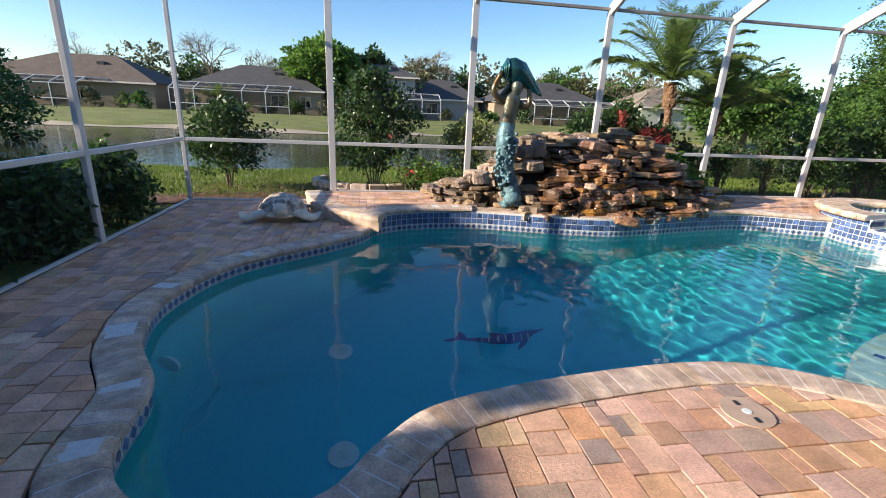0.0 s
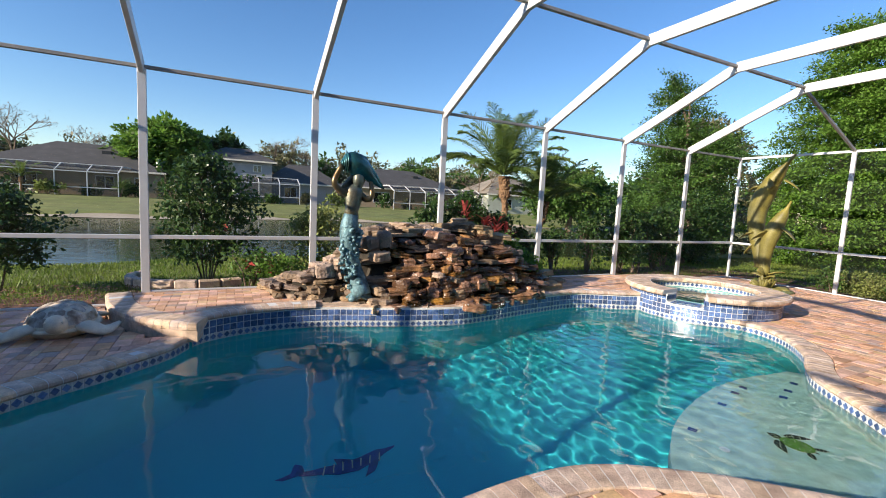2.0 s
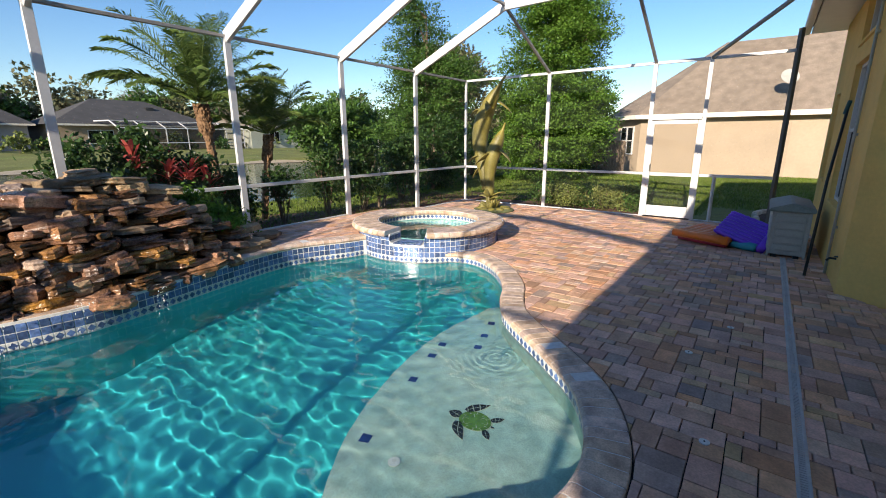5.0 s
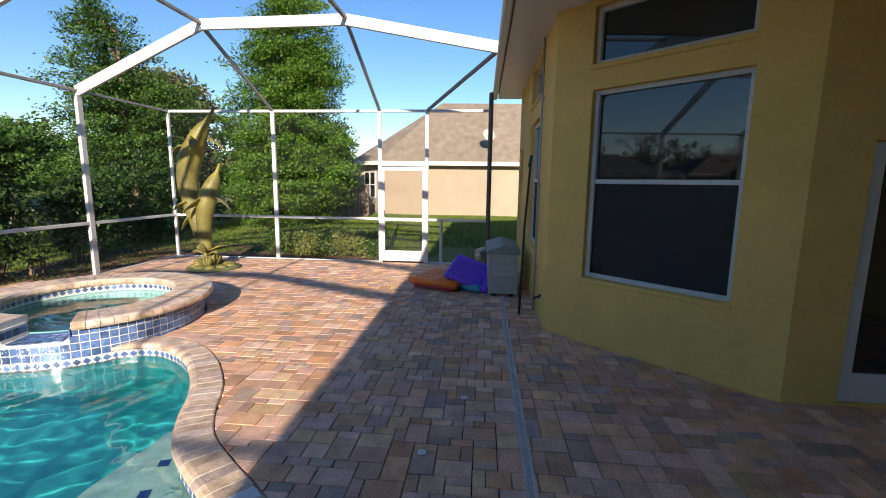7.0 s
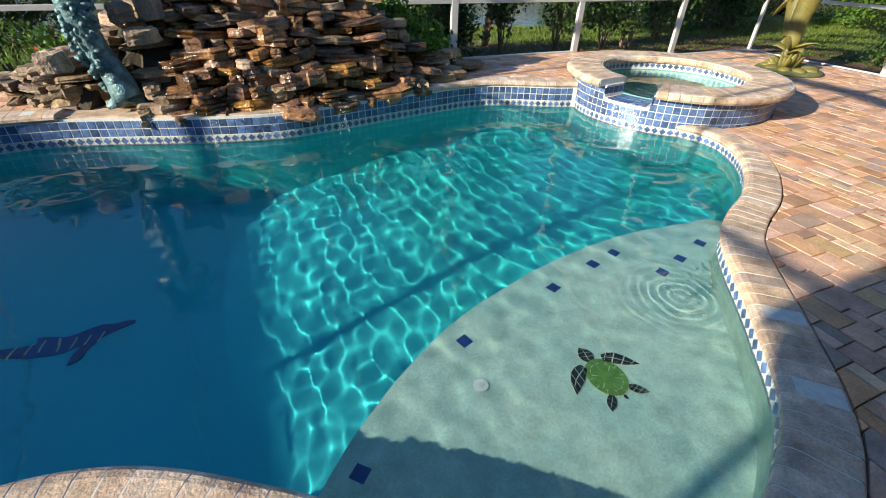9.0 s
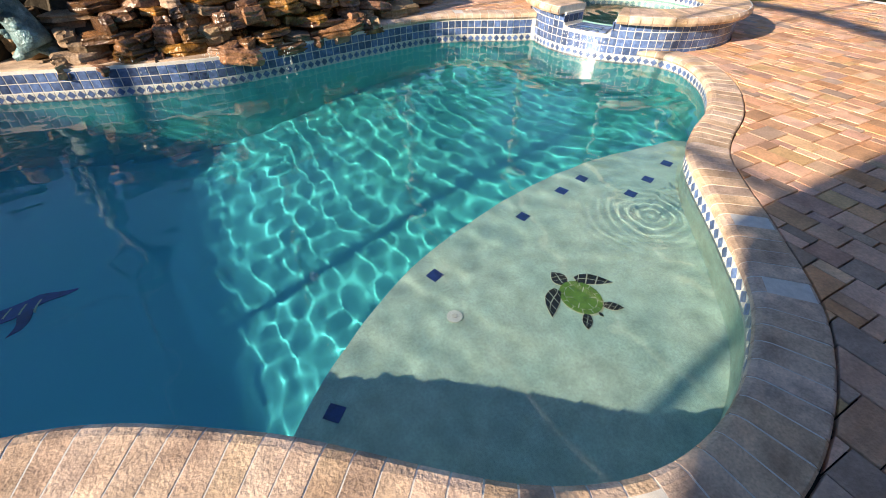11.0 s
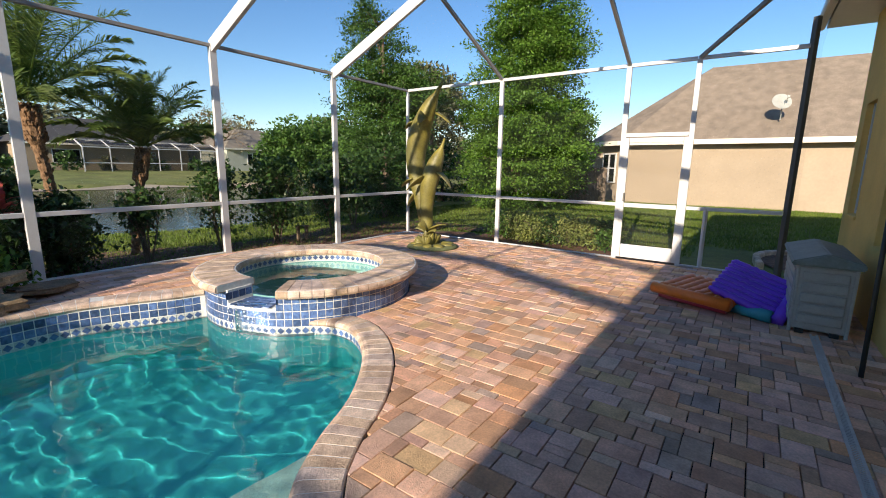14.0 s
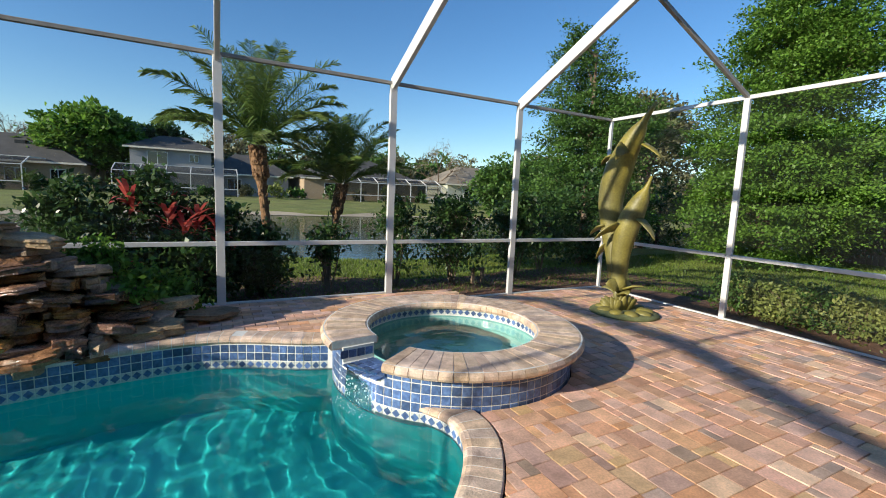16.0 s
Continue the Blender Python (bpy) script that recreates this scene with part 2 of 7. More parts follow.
def ellipsoid(bm, c, r, rot=None, seg=12, rings=8):
    m = Matrix.Translation(c) @ (rot.to_4x4() if rot else Matrix()) @ Matrix.Diagonal((*r, 1))
    bmesh.ops.create_uvsphere(bm, u_segments=seg, v_segments=rings, radius=1, matrix=m)
    return bm

def spline(ctrl, n, closed=True):
    """Catmull-Rom curve through ctrl, resampled to n points at even steps."""
    P = [Vector((*c, 0)) if len(c) == 2 else Vector(c) for c in ctrl]
    k, out = len(P), []
    for i in range(k if closed else k - 1):
        p0, p1 = (P[i - 1], P[i]) if closed or i else (P[0] * 2 - P[1], P[0])
        p2 = P[(i + 1) % k]
        p3 = P[(i + 2) % k] if closed or i + 2 < k else P[-1] * 2 - P[-2]
        for s in range(24):
            t = s / 24
            out.append(0.5 * (2 * p1 + (p2 - p0) * t + (2 * p0 - 5 * p1 + 4 * p2 - p3) * t * t + (3 * p1 - p0 - 3 * p2 + p3) * t ** 3))
    out.append(P[0] if closed else P[-1])
    L = [0]
    for a, b in zip(out, out[1:]):
        L.append(L[-1] + (b - a).length)
    res, j = [], 0
    for q in range(n):
        s = L[-1] * q / (n if closed else n - 1)
        while j < len(L) - 2 and L[j + 1] < s:
            j += 1
        res.append(out[j].lerp(out[j + 1], (s - L[j]) / max(L[j + 1] - L[j], 1e-9)))
    return res

def poly_area(loop):
    return 0.5 * sum(a[0] * b[1] - b[0] * a[1] for a, b in zip(loop, loop[1:] + loop[:1]))

def filled(loops, z):
    """A flat sheet at z bounded by the first loop, with the other loops as holes."""
    bm = bmesh.new()
    es = []
    for lp in loops:
        vs = [bm.verts.new((p[0], p[1], z)) for p in lp]
        es += [bm.edges.new((a, b)) for a, b in zip(vs, vs[1:] + vs[:1])]
    bmesh.ops.triangle_fill(bm, use_beauty=True, use_dissolve=False, edges=es)
    for f in bm.faces:
        if f.normal.z < 0:
            f.normal_flip()
    return bm

def inside(loop, x, y):
    c, n = False, len(loop)
    for i in range(n):
        a, b = loop[i], loop[i - 1]
        if (a[1] > y) != (b[1] > y) and x < (b[0] - a[0]) * (y - a[1]) / (b[1] - a[1]) + a[0]:
            c = not c
    return c

# ---- plan ----
WATER_Z, STEP_Z, EAVE_Z, RAIL_Z = -0.13, 0.17, 3.18, 0.94
WALL_Y, LEFT_X, RIGHT_X = 7.735, -2.574, 12.98
POSTS_X = [-2.574, -0.355, 1.88, 4.12, 6.38, 8.60, 10.83, 12.98]
SPA_C, SPA_R, SPA_RIM, SPA_IN = (8.48, 5.55), 1.20, 1.30, 0.86
POOL = [(-0.83, 2.04), (-0.92, 2.63), (-1.21, 3.16), (-1.32, 3.83), (-1.03, 4.65), (-0.25, 5.33), (0.12, 5.70), (0.41, 6.17), (0.96, 6.41), (1.73, 6.44),
        (2.76, 6.16), (3.56, 6.0), (4.16, 6.05), (5.30, 6.28), (6.24, 6.37), (7.02, 6.05), (7.40, 5.85), (7.35, 5.20), (7.72, 4.62), (7.83, 4.32), (7.74, 4.0), (7.44, 3.61),
        (6.96, 3.24), (6.48, 3.01), (6.11, 2.75), (5.61, 2.15), (5.19, 1.72), (4.60, 1.48), (4.04, 1.59), (3.30, 2.18), (2.60, 2.53), (1.66, 2.51),
        (0.70, 2.32), (0.33, 2.06), (0.05, 1.76), (-0.47, 1.74)]
EDGE = spline(POOL, 480)
if poly_area([(p.x, p.y) for p in EDGE]) > 0:
    EDGE = EDGE[::-1]
EDGE_XY = np.array([(p.x, p.y) for p in EDGE])
def edge_frame(i):
    """Point on the pool's edge, the way along it and the way out of the pool."""
    a, b = EDGE[i - 1], EDGE[(i + 1) % len(EDGE)]
    d = (b - a).normalized()
    return EDGE[i % len(EDGE)], d, Vector((-d.y, d.x, 0))

# ---- ground, lake and banks ----
def ground_z(x, y):
    """Height of the land: a lawn that falls to the lake and rises again behind it."""
    def step(a, b, v):
        t = min(max((v - a) / (b - a), 0), 1)
        return t * t * (3 - 2 * t)
    near = 14.6 + 0.5 * math.sin(x * 0.35) + 0.3 * math.sin(x * 0.9 + 1)
    far = 42 + 2.0 * math.sin(x * 0.11) + 0.8 * math.sin(x * 0.31)
    right = 36 + 0.04 * y
    dip = step(near - 1.5, near + 2.0, y) * (1 - step(far - 4, far + 1.0, y)) * (1 - step(right, right + 6, x))
    return -0.12 - 1.2 * dip + 0.75 * step(far, far + 16, y) - 0.04 * step(8, 13, y) + 0.02 * noise.noise((x * 0.4, y * 0.4, 0))

xs = sorted({-400, -250, -160, *range(-110, -20, 5), *[v * 0.75 for v in range(-28, 60)], *range(46, 110, 4), 160, 250, 400, LEFT_X, RIGHT_X})
ys = sorted({-400, -200, -100, -60, -40, -25, -15, -6.0, *[v * 0.75 for v in range(-6, 80)], *range(61, 110, 4), 160, 250, 400, WALL_Y + 0.06})
gv = [(x, y, ground_z(x, y)) for y in ys for x in xs]
nx = len(xs)
gf = [(j * nx + i, j * nx + i + 1, (j + 1) * nx + i + 1, (j + 1) * nx + i) for j in range(len(ys) - 1) for i in range(nx - 1)
      if not (xs[i] >= LEFT_X and xs[i + 1] <= RIGHT_X and ys[j] >= -6 and ys[j + 1] <= WALL_Y + 0.07)]
M_GROUND = M_GRASS_SOIL
ground = tagged(from_lists("ground", gv, gf, M_GROUND, smooth=True), "mown green lawn sloping down to the lake shore", "ground", kind="structure")

def lake_mat():
    m = mat("lake_water", (0.035, 0.045, 0.022), 0.06, vary=0.1, scale=0.2)
    nt = m.node_tree
    b = nt.nodes["Principled BSDF"]
    geo = nt.nodes.new("ShaderNodeNewGeometry")
    sc = nt.nodes.new("ShaderNodeVectorMath")
    sc.operation = "MULTIPLY"
    sc.inputs[1].default_value = (0.7, 2.2, 1)
    nt.links.new(geo.outputs["Position"], sc.inputs[0])
    n = nt.nodes.new("ShaderNodeTexNoise")
    n.inputs["Scale"].default_value = 2.2
    n.inputs["Detail"].default_value = 3
    nt.links.new(sc.outputs[0], n.inputs["Vector"])
    bp = nt.nodes.new("ShaderNodeBump")
    bp.inputs["Strength"].default_value = 0.25
    bp.inputs["Distance"].default_value = 0.05
    nt.links.new(n.outputs["Fac"], bp.inputs["Height"])
    nt.links.new(bp.outputs[0], b.inputs["Normal"])
    return m
lake = tagged(link("lake_water", filled([[(-130, 13.4), (48, 13.4), (48, 48), (-130, 48)]], -0.52), lake_mat()), "calm green pond behind the screened pool", "water", kind="structure")
# bare sandy margin along the far shore
sv, sf = [], []
for i in range(120):
    x = -120 + i * 1.4
    far = 42 + 2.0 * math.sin(x * 0.11) + 0.8 * math.sin(x * 0.31)
    y0 = far - 2.6
    for k in range(4):
        y = y0 + k * (0.7 + 0.12 * math.sin(x * 0.7))
        sv.append((x, y, max(ground_z(x, y), -0.53) + 0.03))
    if i:
        for k in range(3):
            a = (i - 1) * 4 + k
            sf.append((a, a + 4, a + 5, a + 1))
tagged(from_lists("lake_shore", sv, sf, M_SAND), "bare pale sand along the far lake shore", "shore", kind="structure")

# ---- pool shell ----
loop = [(p.x, p.y) for p in EDGE]
def offset_loop(d):
    return [tuple((EDGE[i] + edge_frame(i)[2] * d)[:2]) for i in range(len(EDGE))]
offset_loop_out = offset_loop(0.12)[::4]
bm = bmesh.new()
rings = []
for z in (-0.02, -0.35, -0.9, -1.58, -1.75):
    inset = 0 if z > -1.5 else (0.02 if z > -1.7 else 0.05)
    rings.append([bm.verts.new((p.x + n.x * (0.03 - inset), p.y + n.y * (0.03 - inset), z)) for p, d, n in (edge_frame(i) for i in range(0, len(EDGE), 2))])
for lo, hi in zip(rings, rings[1:]):
    for i in range(len(lo)):
        bm.faces.new((lo[i - 1], lo[i], hi[i], hi[i - 1]))
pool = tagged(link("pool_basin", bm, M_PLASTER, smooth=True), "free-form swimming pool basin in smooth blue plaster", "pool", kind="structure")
def floor_z(x):
    """The floor falls from the shelf end to the deep end."""
    t = min(max((x - 2.3) / 3.2, 0), 1)
    return -1.749 + 0.60 * t * t * (3 - 2 * t)
fv0, ff0, fid = [], [], {}
for j in range(46):
    for i in range(80):
        x, y = -1.5 + 0.12 * i, 1.5 + 0.12 * j
        if inside(offset_loop_out, x + 0.06, y + 0.06):
            quad = []
            for a, b in ((i, j), (i + 1, j), (i + 1, j + 1), (i, j + 1)):
                if (a, b) not in fid:
                    fid[(a, b)] = len(fv0)
                    fv0.append((-1.5 + 0.12 * a, 1.5 + 0.12 * b, floor_z(-1.5 + 0.12 * a)))
                quad.append(fid[(a, b)])
            ff0.append(quad)
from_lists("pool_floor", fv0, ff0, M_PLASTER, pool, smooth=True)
SHELF_Z = -0.46
SHELF_EDGE = [(3.20, 2.10), (3.62, 2.55), (4.18, 2.95), (4.75, 3.18), (5.35, 3.33), (6.00, 3.38), (6.75, 3.30)]
arc = spline(SHELF_EDGE, 40, closed=False)
shelf_loop = [(p.x, p.y) for p in arc] + [(7.2, 2.9), (6.7, 2.4), (5.9, 1.6), (5.0, 1.1), (4.0, 1.1), (3.2, 1.7)]
bm = filled([shelf_loop], SHELF_Z)
for a, b in zip(arc, arc[1:]):
    bm.faces.new([bm.verts.new(v) for v in ((a.x, a.y, SHELF_Z), (b.x, b.y, SHELF_Z), (b.x, b.y, -1.75), (a.x, a.y, -1.75))])
tagged(link("pool_shelf", bm, M_SHELF), "shallow sun shelf in pale grey-green plaster", "pool shelf", kind="structure")

bm = bmesh.new()
prev = None
for i in range(0, len(EDGE)):
    p, d, n = edge_frame(i)
    if inside(shelf_loop, p.x + n.x * 0.03, p.y + n.y * 0.03) and p.x > 3.35:
        pair = [bm.verts.new((p.x + n.x * 0.022, p.y + n.y * 0.022, z)) for z in (-0.05, SHELF_Z - 0.01)]
        if prev:
            bm.faces.new((prev[0], pair[0], pair[1], prev[1]))
        prev = pair
    else:
        prev = None
shelf_wall = link("shelf_wall", bm, M_SHELF, bpy.data.objects["pool_shelf"], smooth=True)

# ---- water of the pool: a rippled sheet ----
def ripple(x, y):
    """Small waves: a breeze pattern, arcs that run out from the spa's spill and rings from the bubbler on the shelf."""
    wx, wy = x + 0.10 * noise.noise((x * 1.3, y * 1.3, 4)), y + 0.10 * noise.noise((x * 1.3, y * 1.3, 8))
    z = 0
    for k, (ang, lam, amp) in enumerate(((0.5, 0.235, 0.00040), (1.35, 0.18, 0.00024), (2.2, 0.21, 0.00030), (2.9, 0.15, 0.00017), (0.1, 0.29, 0.00050), (1.7, 0.165, 0.00020))):
        q = 2 * math.pi / lam
        z += amp * math.sin(q * (wx * math.cos(ang) + wy * math.sin(ang)) + k * 1.7 + 1.6 * noise.noise((x * 0.9, y * 0.9, k)))
    calm = min(max((x - 0.3) / 2.2, 0.6), 1.0)
    s = min(max((y - 1.9 - 0.35 * min(max(x - 3.4, 0), 3.0)) / 0.9, 0), 1)
    sheltered = 0.45 + 0.55 * s * s * (3 - 2 * s)
    r = math.hypot(wx - 7.25, wy - 5.25)
    arcs = 0
    for k, (lam, amp, far) in enumerate(((0.20, 0.00062, 3.4), (0.135, 0.00030, 2.6), (0.28, 0.00055, 4.0))):
        arcs += amp * math.sin(2 * math.pi * r / lam + 2.2 * noise.noise((x * 1.1, y * 1.1, k + 20))) * math.exp(-r / far) * min(r / 0.8, 1.0)
    z = calm * sheltered * (z * (0.8 + 0.3 * min(r / 4.5, 1.0)) + 1.35 * arcs)
    r = math.hypot(x - 5.45, y - 2.62) + 0.03 * noise.noise((x * 7, y * 7, 2))
    z += 0.0010 * math.sin(2 * math.pi * r / 0.062) * math.exp(-(r / 0.30) ** 2) * (0.6 + 0.8 * noise.noise((x * 9, y * 9, 1)))
    return z
wx0, wx1, wy0, wy1, wd = -1.45, 8.0, 1.4, 6.6, 0.019
wnx, wny = int((wx1 - wx0) / wd), int((wy1 - wy0) / wd)
wloop = offset_loop(0.13)
keep = {}
wv, wf = [], []
mask = {}
path_xy = np.array(wloop)
def inside_many(loop_xy, X, Y):
    c = np.zeros(X.shape, bool)
    for i in range(len(loop_xy)):
        ax, ay = loop_xy[i]
        bx, by = loop_xy[i - 1]
        if ay == by:
            continue
        c ^= ((ay > Y) != (by > Y)) & (X < (bx - ax) * (Y - ay) / (by - ay) + ax)
    return c
gx, gy = np.meshgrid(wx0 + wd * np.arange(wnx), wy0 + wd * np.arange(wny))
isin = inside_many(path_xy, gx, gy)
for j in range(wny - 1):
    for i in range(wnx - 1):
        if isin[j, i] or isin[j + 1, i] or isin[j, i + 1] or isin[j + 1, i + 1]:
            f = []
            for a, b in ((j, i), (j, i + 1), (j + 1, i + 1), (j + 1, i)):
                if (a, b) not in keep:
                    keep[(a, b)] = len(wv)
                    x, y = float(gx[a, b]), float(gy[a, b])
                    wv.append((x, y, WATER_Z + ripple(x, y)))
                f.append(keep[(a, b)])
            wf.append(f)
water = tagged(from_lists("pool_water", wv, wf, M_WATER, smooth=True), "clear turquoise pool water with small ripples", "water", kind="structure")
water.cycles.is_caustics_caster = True
for rec in (pool, *pool.children):
    rec.cycles.is_caustics_receiver = True
bpy.data.objects["pool_shelf"].cycles.is_caustics_receiver = shelf_wall.cycles.is_caustics_receiver = True
sun_data.cycles.is_caustics_light = True

# ---- deck bed and raised strip ----
deck_hole = []
entered = False
for (hx, hy), p in zip(offset_loop(0.22), EDGE):
    if math.hypot(hx - SPA_C[0], hy - SPA_C[1]) > SPA_R - 0.08:
        deck_hole.append((hx, hy))
    elif not entered:  # the hole goes round the far side of the spa
        entered = True
        a_in = math.atan2(deck_hole[-1][1] - SPA_C[1], deck_hole[-1][0] - SPA_C[0])
        for k in range(1, 40):
            a = a_in - 2 * math.pi * 0.62 * k / 40
            deck_hole.append((SPA_C[0] + (SPA_R - 0.1) * math.cos(a), SPA_C[1] + (SPA_R - 0.1) * math.sin(a)))
bm = filled([[(LEFT_X - 0.05, -6.0), (RIGHT_X + 0.05, -6.0), (RIGHT_X + 0.05, WALL_Y + 0.06), (LEFT_X - 0.05, WALL_Y + 0.06)], deck_hole], -0.035)
floor = tagged(link("floor", bm, M_JOINT), "bed of joint sand under the paved pool deck", "floor", kind="structure")

# ---- pool cage ----
cage = tagged(base_at("pool_cage", 5.0, WALL_Y), "white aluminium screen enclosure over the pool deck", "pool enclosure")
def cage_bar(name, a, b, w, h, up=(0, 0, 1), material=None):
    o = Vector((5.0, WALL_Y, 0))
    return part(name, beam(bmesh.new(), Vector(a) - o, Vector(b) - o, w, h, up), material or M_WHITE, cage)
BEND = [(WALL_Y, EAVE_Z), (5.45, 4.20), (3.05, 4.23), (0.62, 3.78)]
for x in POSTS_X:
    base = STEP_Z if -0.8 < x < 9.6 else 0.0
    corner = x in (POSTS_X[0], POSTS_X[-1])
    cage_bar("post", (x, WALL_Y, base - 0.01), (x, WALL_Y, EAVE_Z + (0.025 if corner else 0.0)), 0.055 if corner else 0.10, 0.055 if corner else 0.06, (0, 1, 0))
    if not corner:
        for (y0, z0), (y1, z1) in zip(BEND, BEND[1:]):
            cage_bar("roof_beam", (x, y0, z0), (x, y1, z1), 0.06, 0.17)
for a, b in zip(POSTS_X, POSTS_X[1:]):
    cage_bar("chair_rail", (a + 0.03, WALL_Y, RAIL_Z), (b - 0.03, WALL_Y, RAIL_Z), 0.05, 0.055)
    cage_bar("eave_rail", (a + 0.03, WALL_Y, EAVE_Z + 0.01), (b - 0.03, WALL_Y, EAVE_Z + 0.01), 0.06, 0.045, material=M_RAIL_GREY)
    cage_bar("sill_rail", (a + 0.05, WALL_Y, (STEP_Z if -0.8 < (a + b) / 2 < 9.6 else 0) + 0.012), (b - 0.05, WALL_Y, (STEP_Z if -0.8 < (a + b) / 2 < 9.6 else 0) + 0.012), 0.05, 0.024)
    if a > -1 and b < 12:
        for y, z in BEND[1:3]:
            cage_bar("purlin", (a + 0.03, y, z + 0.02), (b - 0.03, y, z + 0.02), 0.06, 0.045, material=M_RAIL_GREY)
DOOR_Y0, DOOR_Y1 = 3.03, 2.03
for side, ys_side, hub in ((LEFT_X, (5.316, 2.90, 0.60), POSTS_X[1]), (RIGHT_X, (5.36, DOOR_Y0, DOOR_Y1), POSTS_X[-2])):
    line = [WALL_Y, *ys_side] + ([0.72] if side > 0 else [])
    for y in ys_side:
        cage_bar("post", (side, y, -0.01), (side, y, EAVE_Z), 0.055, 0.08 if y != DOOR_Y1 else 0.07, (0, 1, 0))
    for a, b in zip(line, line[1:]):
        cage_bar("eave_rail", (side, a - 0.03, EAVE_Z + 0.01), (side, b + 0.03, EAVE_Z + 0.01), 0.05, 0.055)
        if (a, b) != (DOOR_Y0, DOOR_Y1):
            cage_bar("chair_rail", (side, a - 0.04, RAIL_Z), (side, b + 0.04, RAIL_Z), 0.05, 0.055)
            cage_bar("sill_rail", (side, a - 0.04, 0.012), (side, b + 0.04, 0.012), 0.05, 0.024)
    for y, (by, bz) in zip(ys_side, BEND[1:]):
        cage_bar("hip_beam", (side, y, EAVE_Z + 0.02), (hub, by, bz + 0.0), 0.05, 0.055, material=M_RAIL_GREY)
cage_bar("post", (RIGHT_X, 1.715, 0), (RIGHT_X, 1.715, RAIL_Z), 0.05, 0.05)
cage_bar("post", (RIGHT_X, 0.72, 0), (RIGHT_X, 0.72, 3.55), 0.07, 0.07, material=M_BRONZE)
cage_bar("gutter_beam", (LEFT_X, 0.60, 3.72), (RIGHT_X, 0.60, 3.72), 0.06, 0.16)
def screen(pts, name="screen"):
    o = Vector((5.0, WALL_Y, 0))
    bm = bmesh.new()
    bm.faces.new([bm.verts.new(Vector(p) - o) for p in pts])
    return part(name, bm, M_SCREEN, cage, "fine dark insect screen")
for a, b in zip(POSTS_X, POSTS_X[1:]):
    screen([(a, WALL_Y, 0.0), (b, WALL_Y, 0.0), (b, WALL_Y, EAVE_Z), (a, WALL_Y, EAVE_Z)])
    if a > -1 and b < 12:
        for (y0, z0), (y1, z1) in zip(BEND, BEND[1:]):
            screen([(a, y0, z0), (b, y0, z0), (b, y1, z1), (a, y1, z1)])
for side, hub, ys_side in ((LEFT_X, POSTS_X[1], (5.316, 2.90, 0.60)), (RIGHT_X, POSTS_X[-2], (5.36, DOOR_Y0, 0.62))):
    screen([(side, WALL_Y, 0), (side, 0.62, 0), (side, 0.62, EAVE_Z), (side, WALL_Y, EAVE_Z)])
    screen([(side, WALL_Y, EAVE_Z), (hub, WALL_Y, EAVE_Z), (hub, 5.45, 4.2), (side, ys_side[0], EAVE_Z)])
    screen([(side, ys_side[0], EAVE_Z), (hub, 5.45, 4.2), (hub, 3.05, 4.23), (side, ys_side[1], EAVE_Z)])
    screen([(side, ys_side[1], EAVE_Z), (hub, 3.05, 4.23), (hub, 0.62, 3.78), (side, 0.62, EAVE_Z)])

# screen door in the side wall
door = tagged(base_at("screen_door", RIGHT_X, (DOOR_Y0 + DOOR_Y1) / 2), "white aluminium screen door with a solid kick panel", "door")
half = (DOOR_Y0 - DOOR_Y1) / 2 - 0.05
part("header", new_box(-0.03, -half - 0.01, 2.06, 0.03, half + 0.01, 2.12, bevel=0.004), M_WHITE, door)
for s in (-1, 1):
    part("stile", new_box(-0.02, s * half - 0.045, 0.03, 0.02, s * half + 0.045, 2.045, bevel=0.004), M_WHITE, door)
part("top_rail", new_box(-0.02, -half + 0.05, 1.97, 0.02, half - 0.05, 2.045, bevel=0.004), M_WHITE, door)
part("middle_rail", new_box(-0.018, -half + 0.05, 0.90, 0.018, half - 0.05, 0.97, bevel=0.004), M_WHITE, door)
part("kick_panel", new_box(-0.012, -half + 0.05, 0.03, 0.012, half - 0.05, 0.26, bevel=0.004), M_WHITE, door)
part("handle", new_box(-0.07, half - 0.06, 1.0, -0.022, half - 0.03, 1.14, bevel=0.008), M_BRONZE, door, "dark lever handle")
part("screen", new_box(-0.003, -half + 0.05, 0.26, 0.003, half - 0.05, 1.97), M_SCREEN, door)

# ---- own house: walls, windows, eave ----
def wall_with_openings(name, a, b, z1, openings, material, label, thick=0.2, z0=-0.05):
    """A wall from a to b with its outer face on that line and thickness behind it (to the left of a->b); openings are (s0, s1, z0, z1)."""
    a, b = Vector((*a, 0)), Vector((*b, 0))
    d = (b - a)
    length = d.length
    ang = math.degrees(math.atan2(d.y, d.x))
    bm = bmesh.new()
    cuts = sorted({0, length, *[o[0] for o in openings], *[o[1] for o in openings]})
    for s0, s1 in zip(cuts, cuts[1:]):
        mid = (s0 + s1) / 2
        spans, z = [], z0
        for o in sorted((o for o in openings if o[0] <= mid <= o[1]), key=lambda o: o[2]):
            spans.append((z, o[2]))
            z = o[3]
        spans.append((z, z1))
        for lo, hi in spans:
            if hi - lo > 0.01:
                box(bm, s0, 0, lo, s1, thick, hi)
    bmesh.ops.remove_doubles(bm, verts=bm.verts, dist=1e-4)
    ob = tagged(link(name, bm, material), label, "wall", kind="structure")
    ob.matrix_basis = pose(a.x, a.y, 0, 0, 0, ang)
    return ob

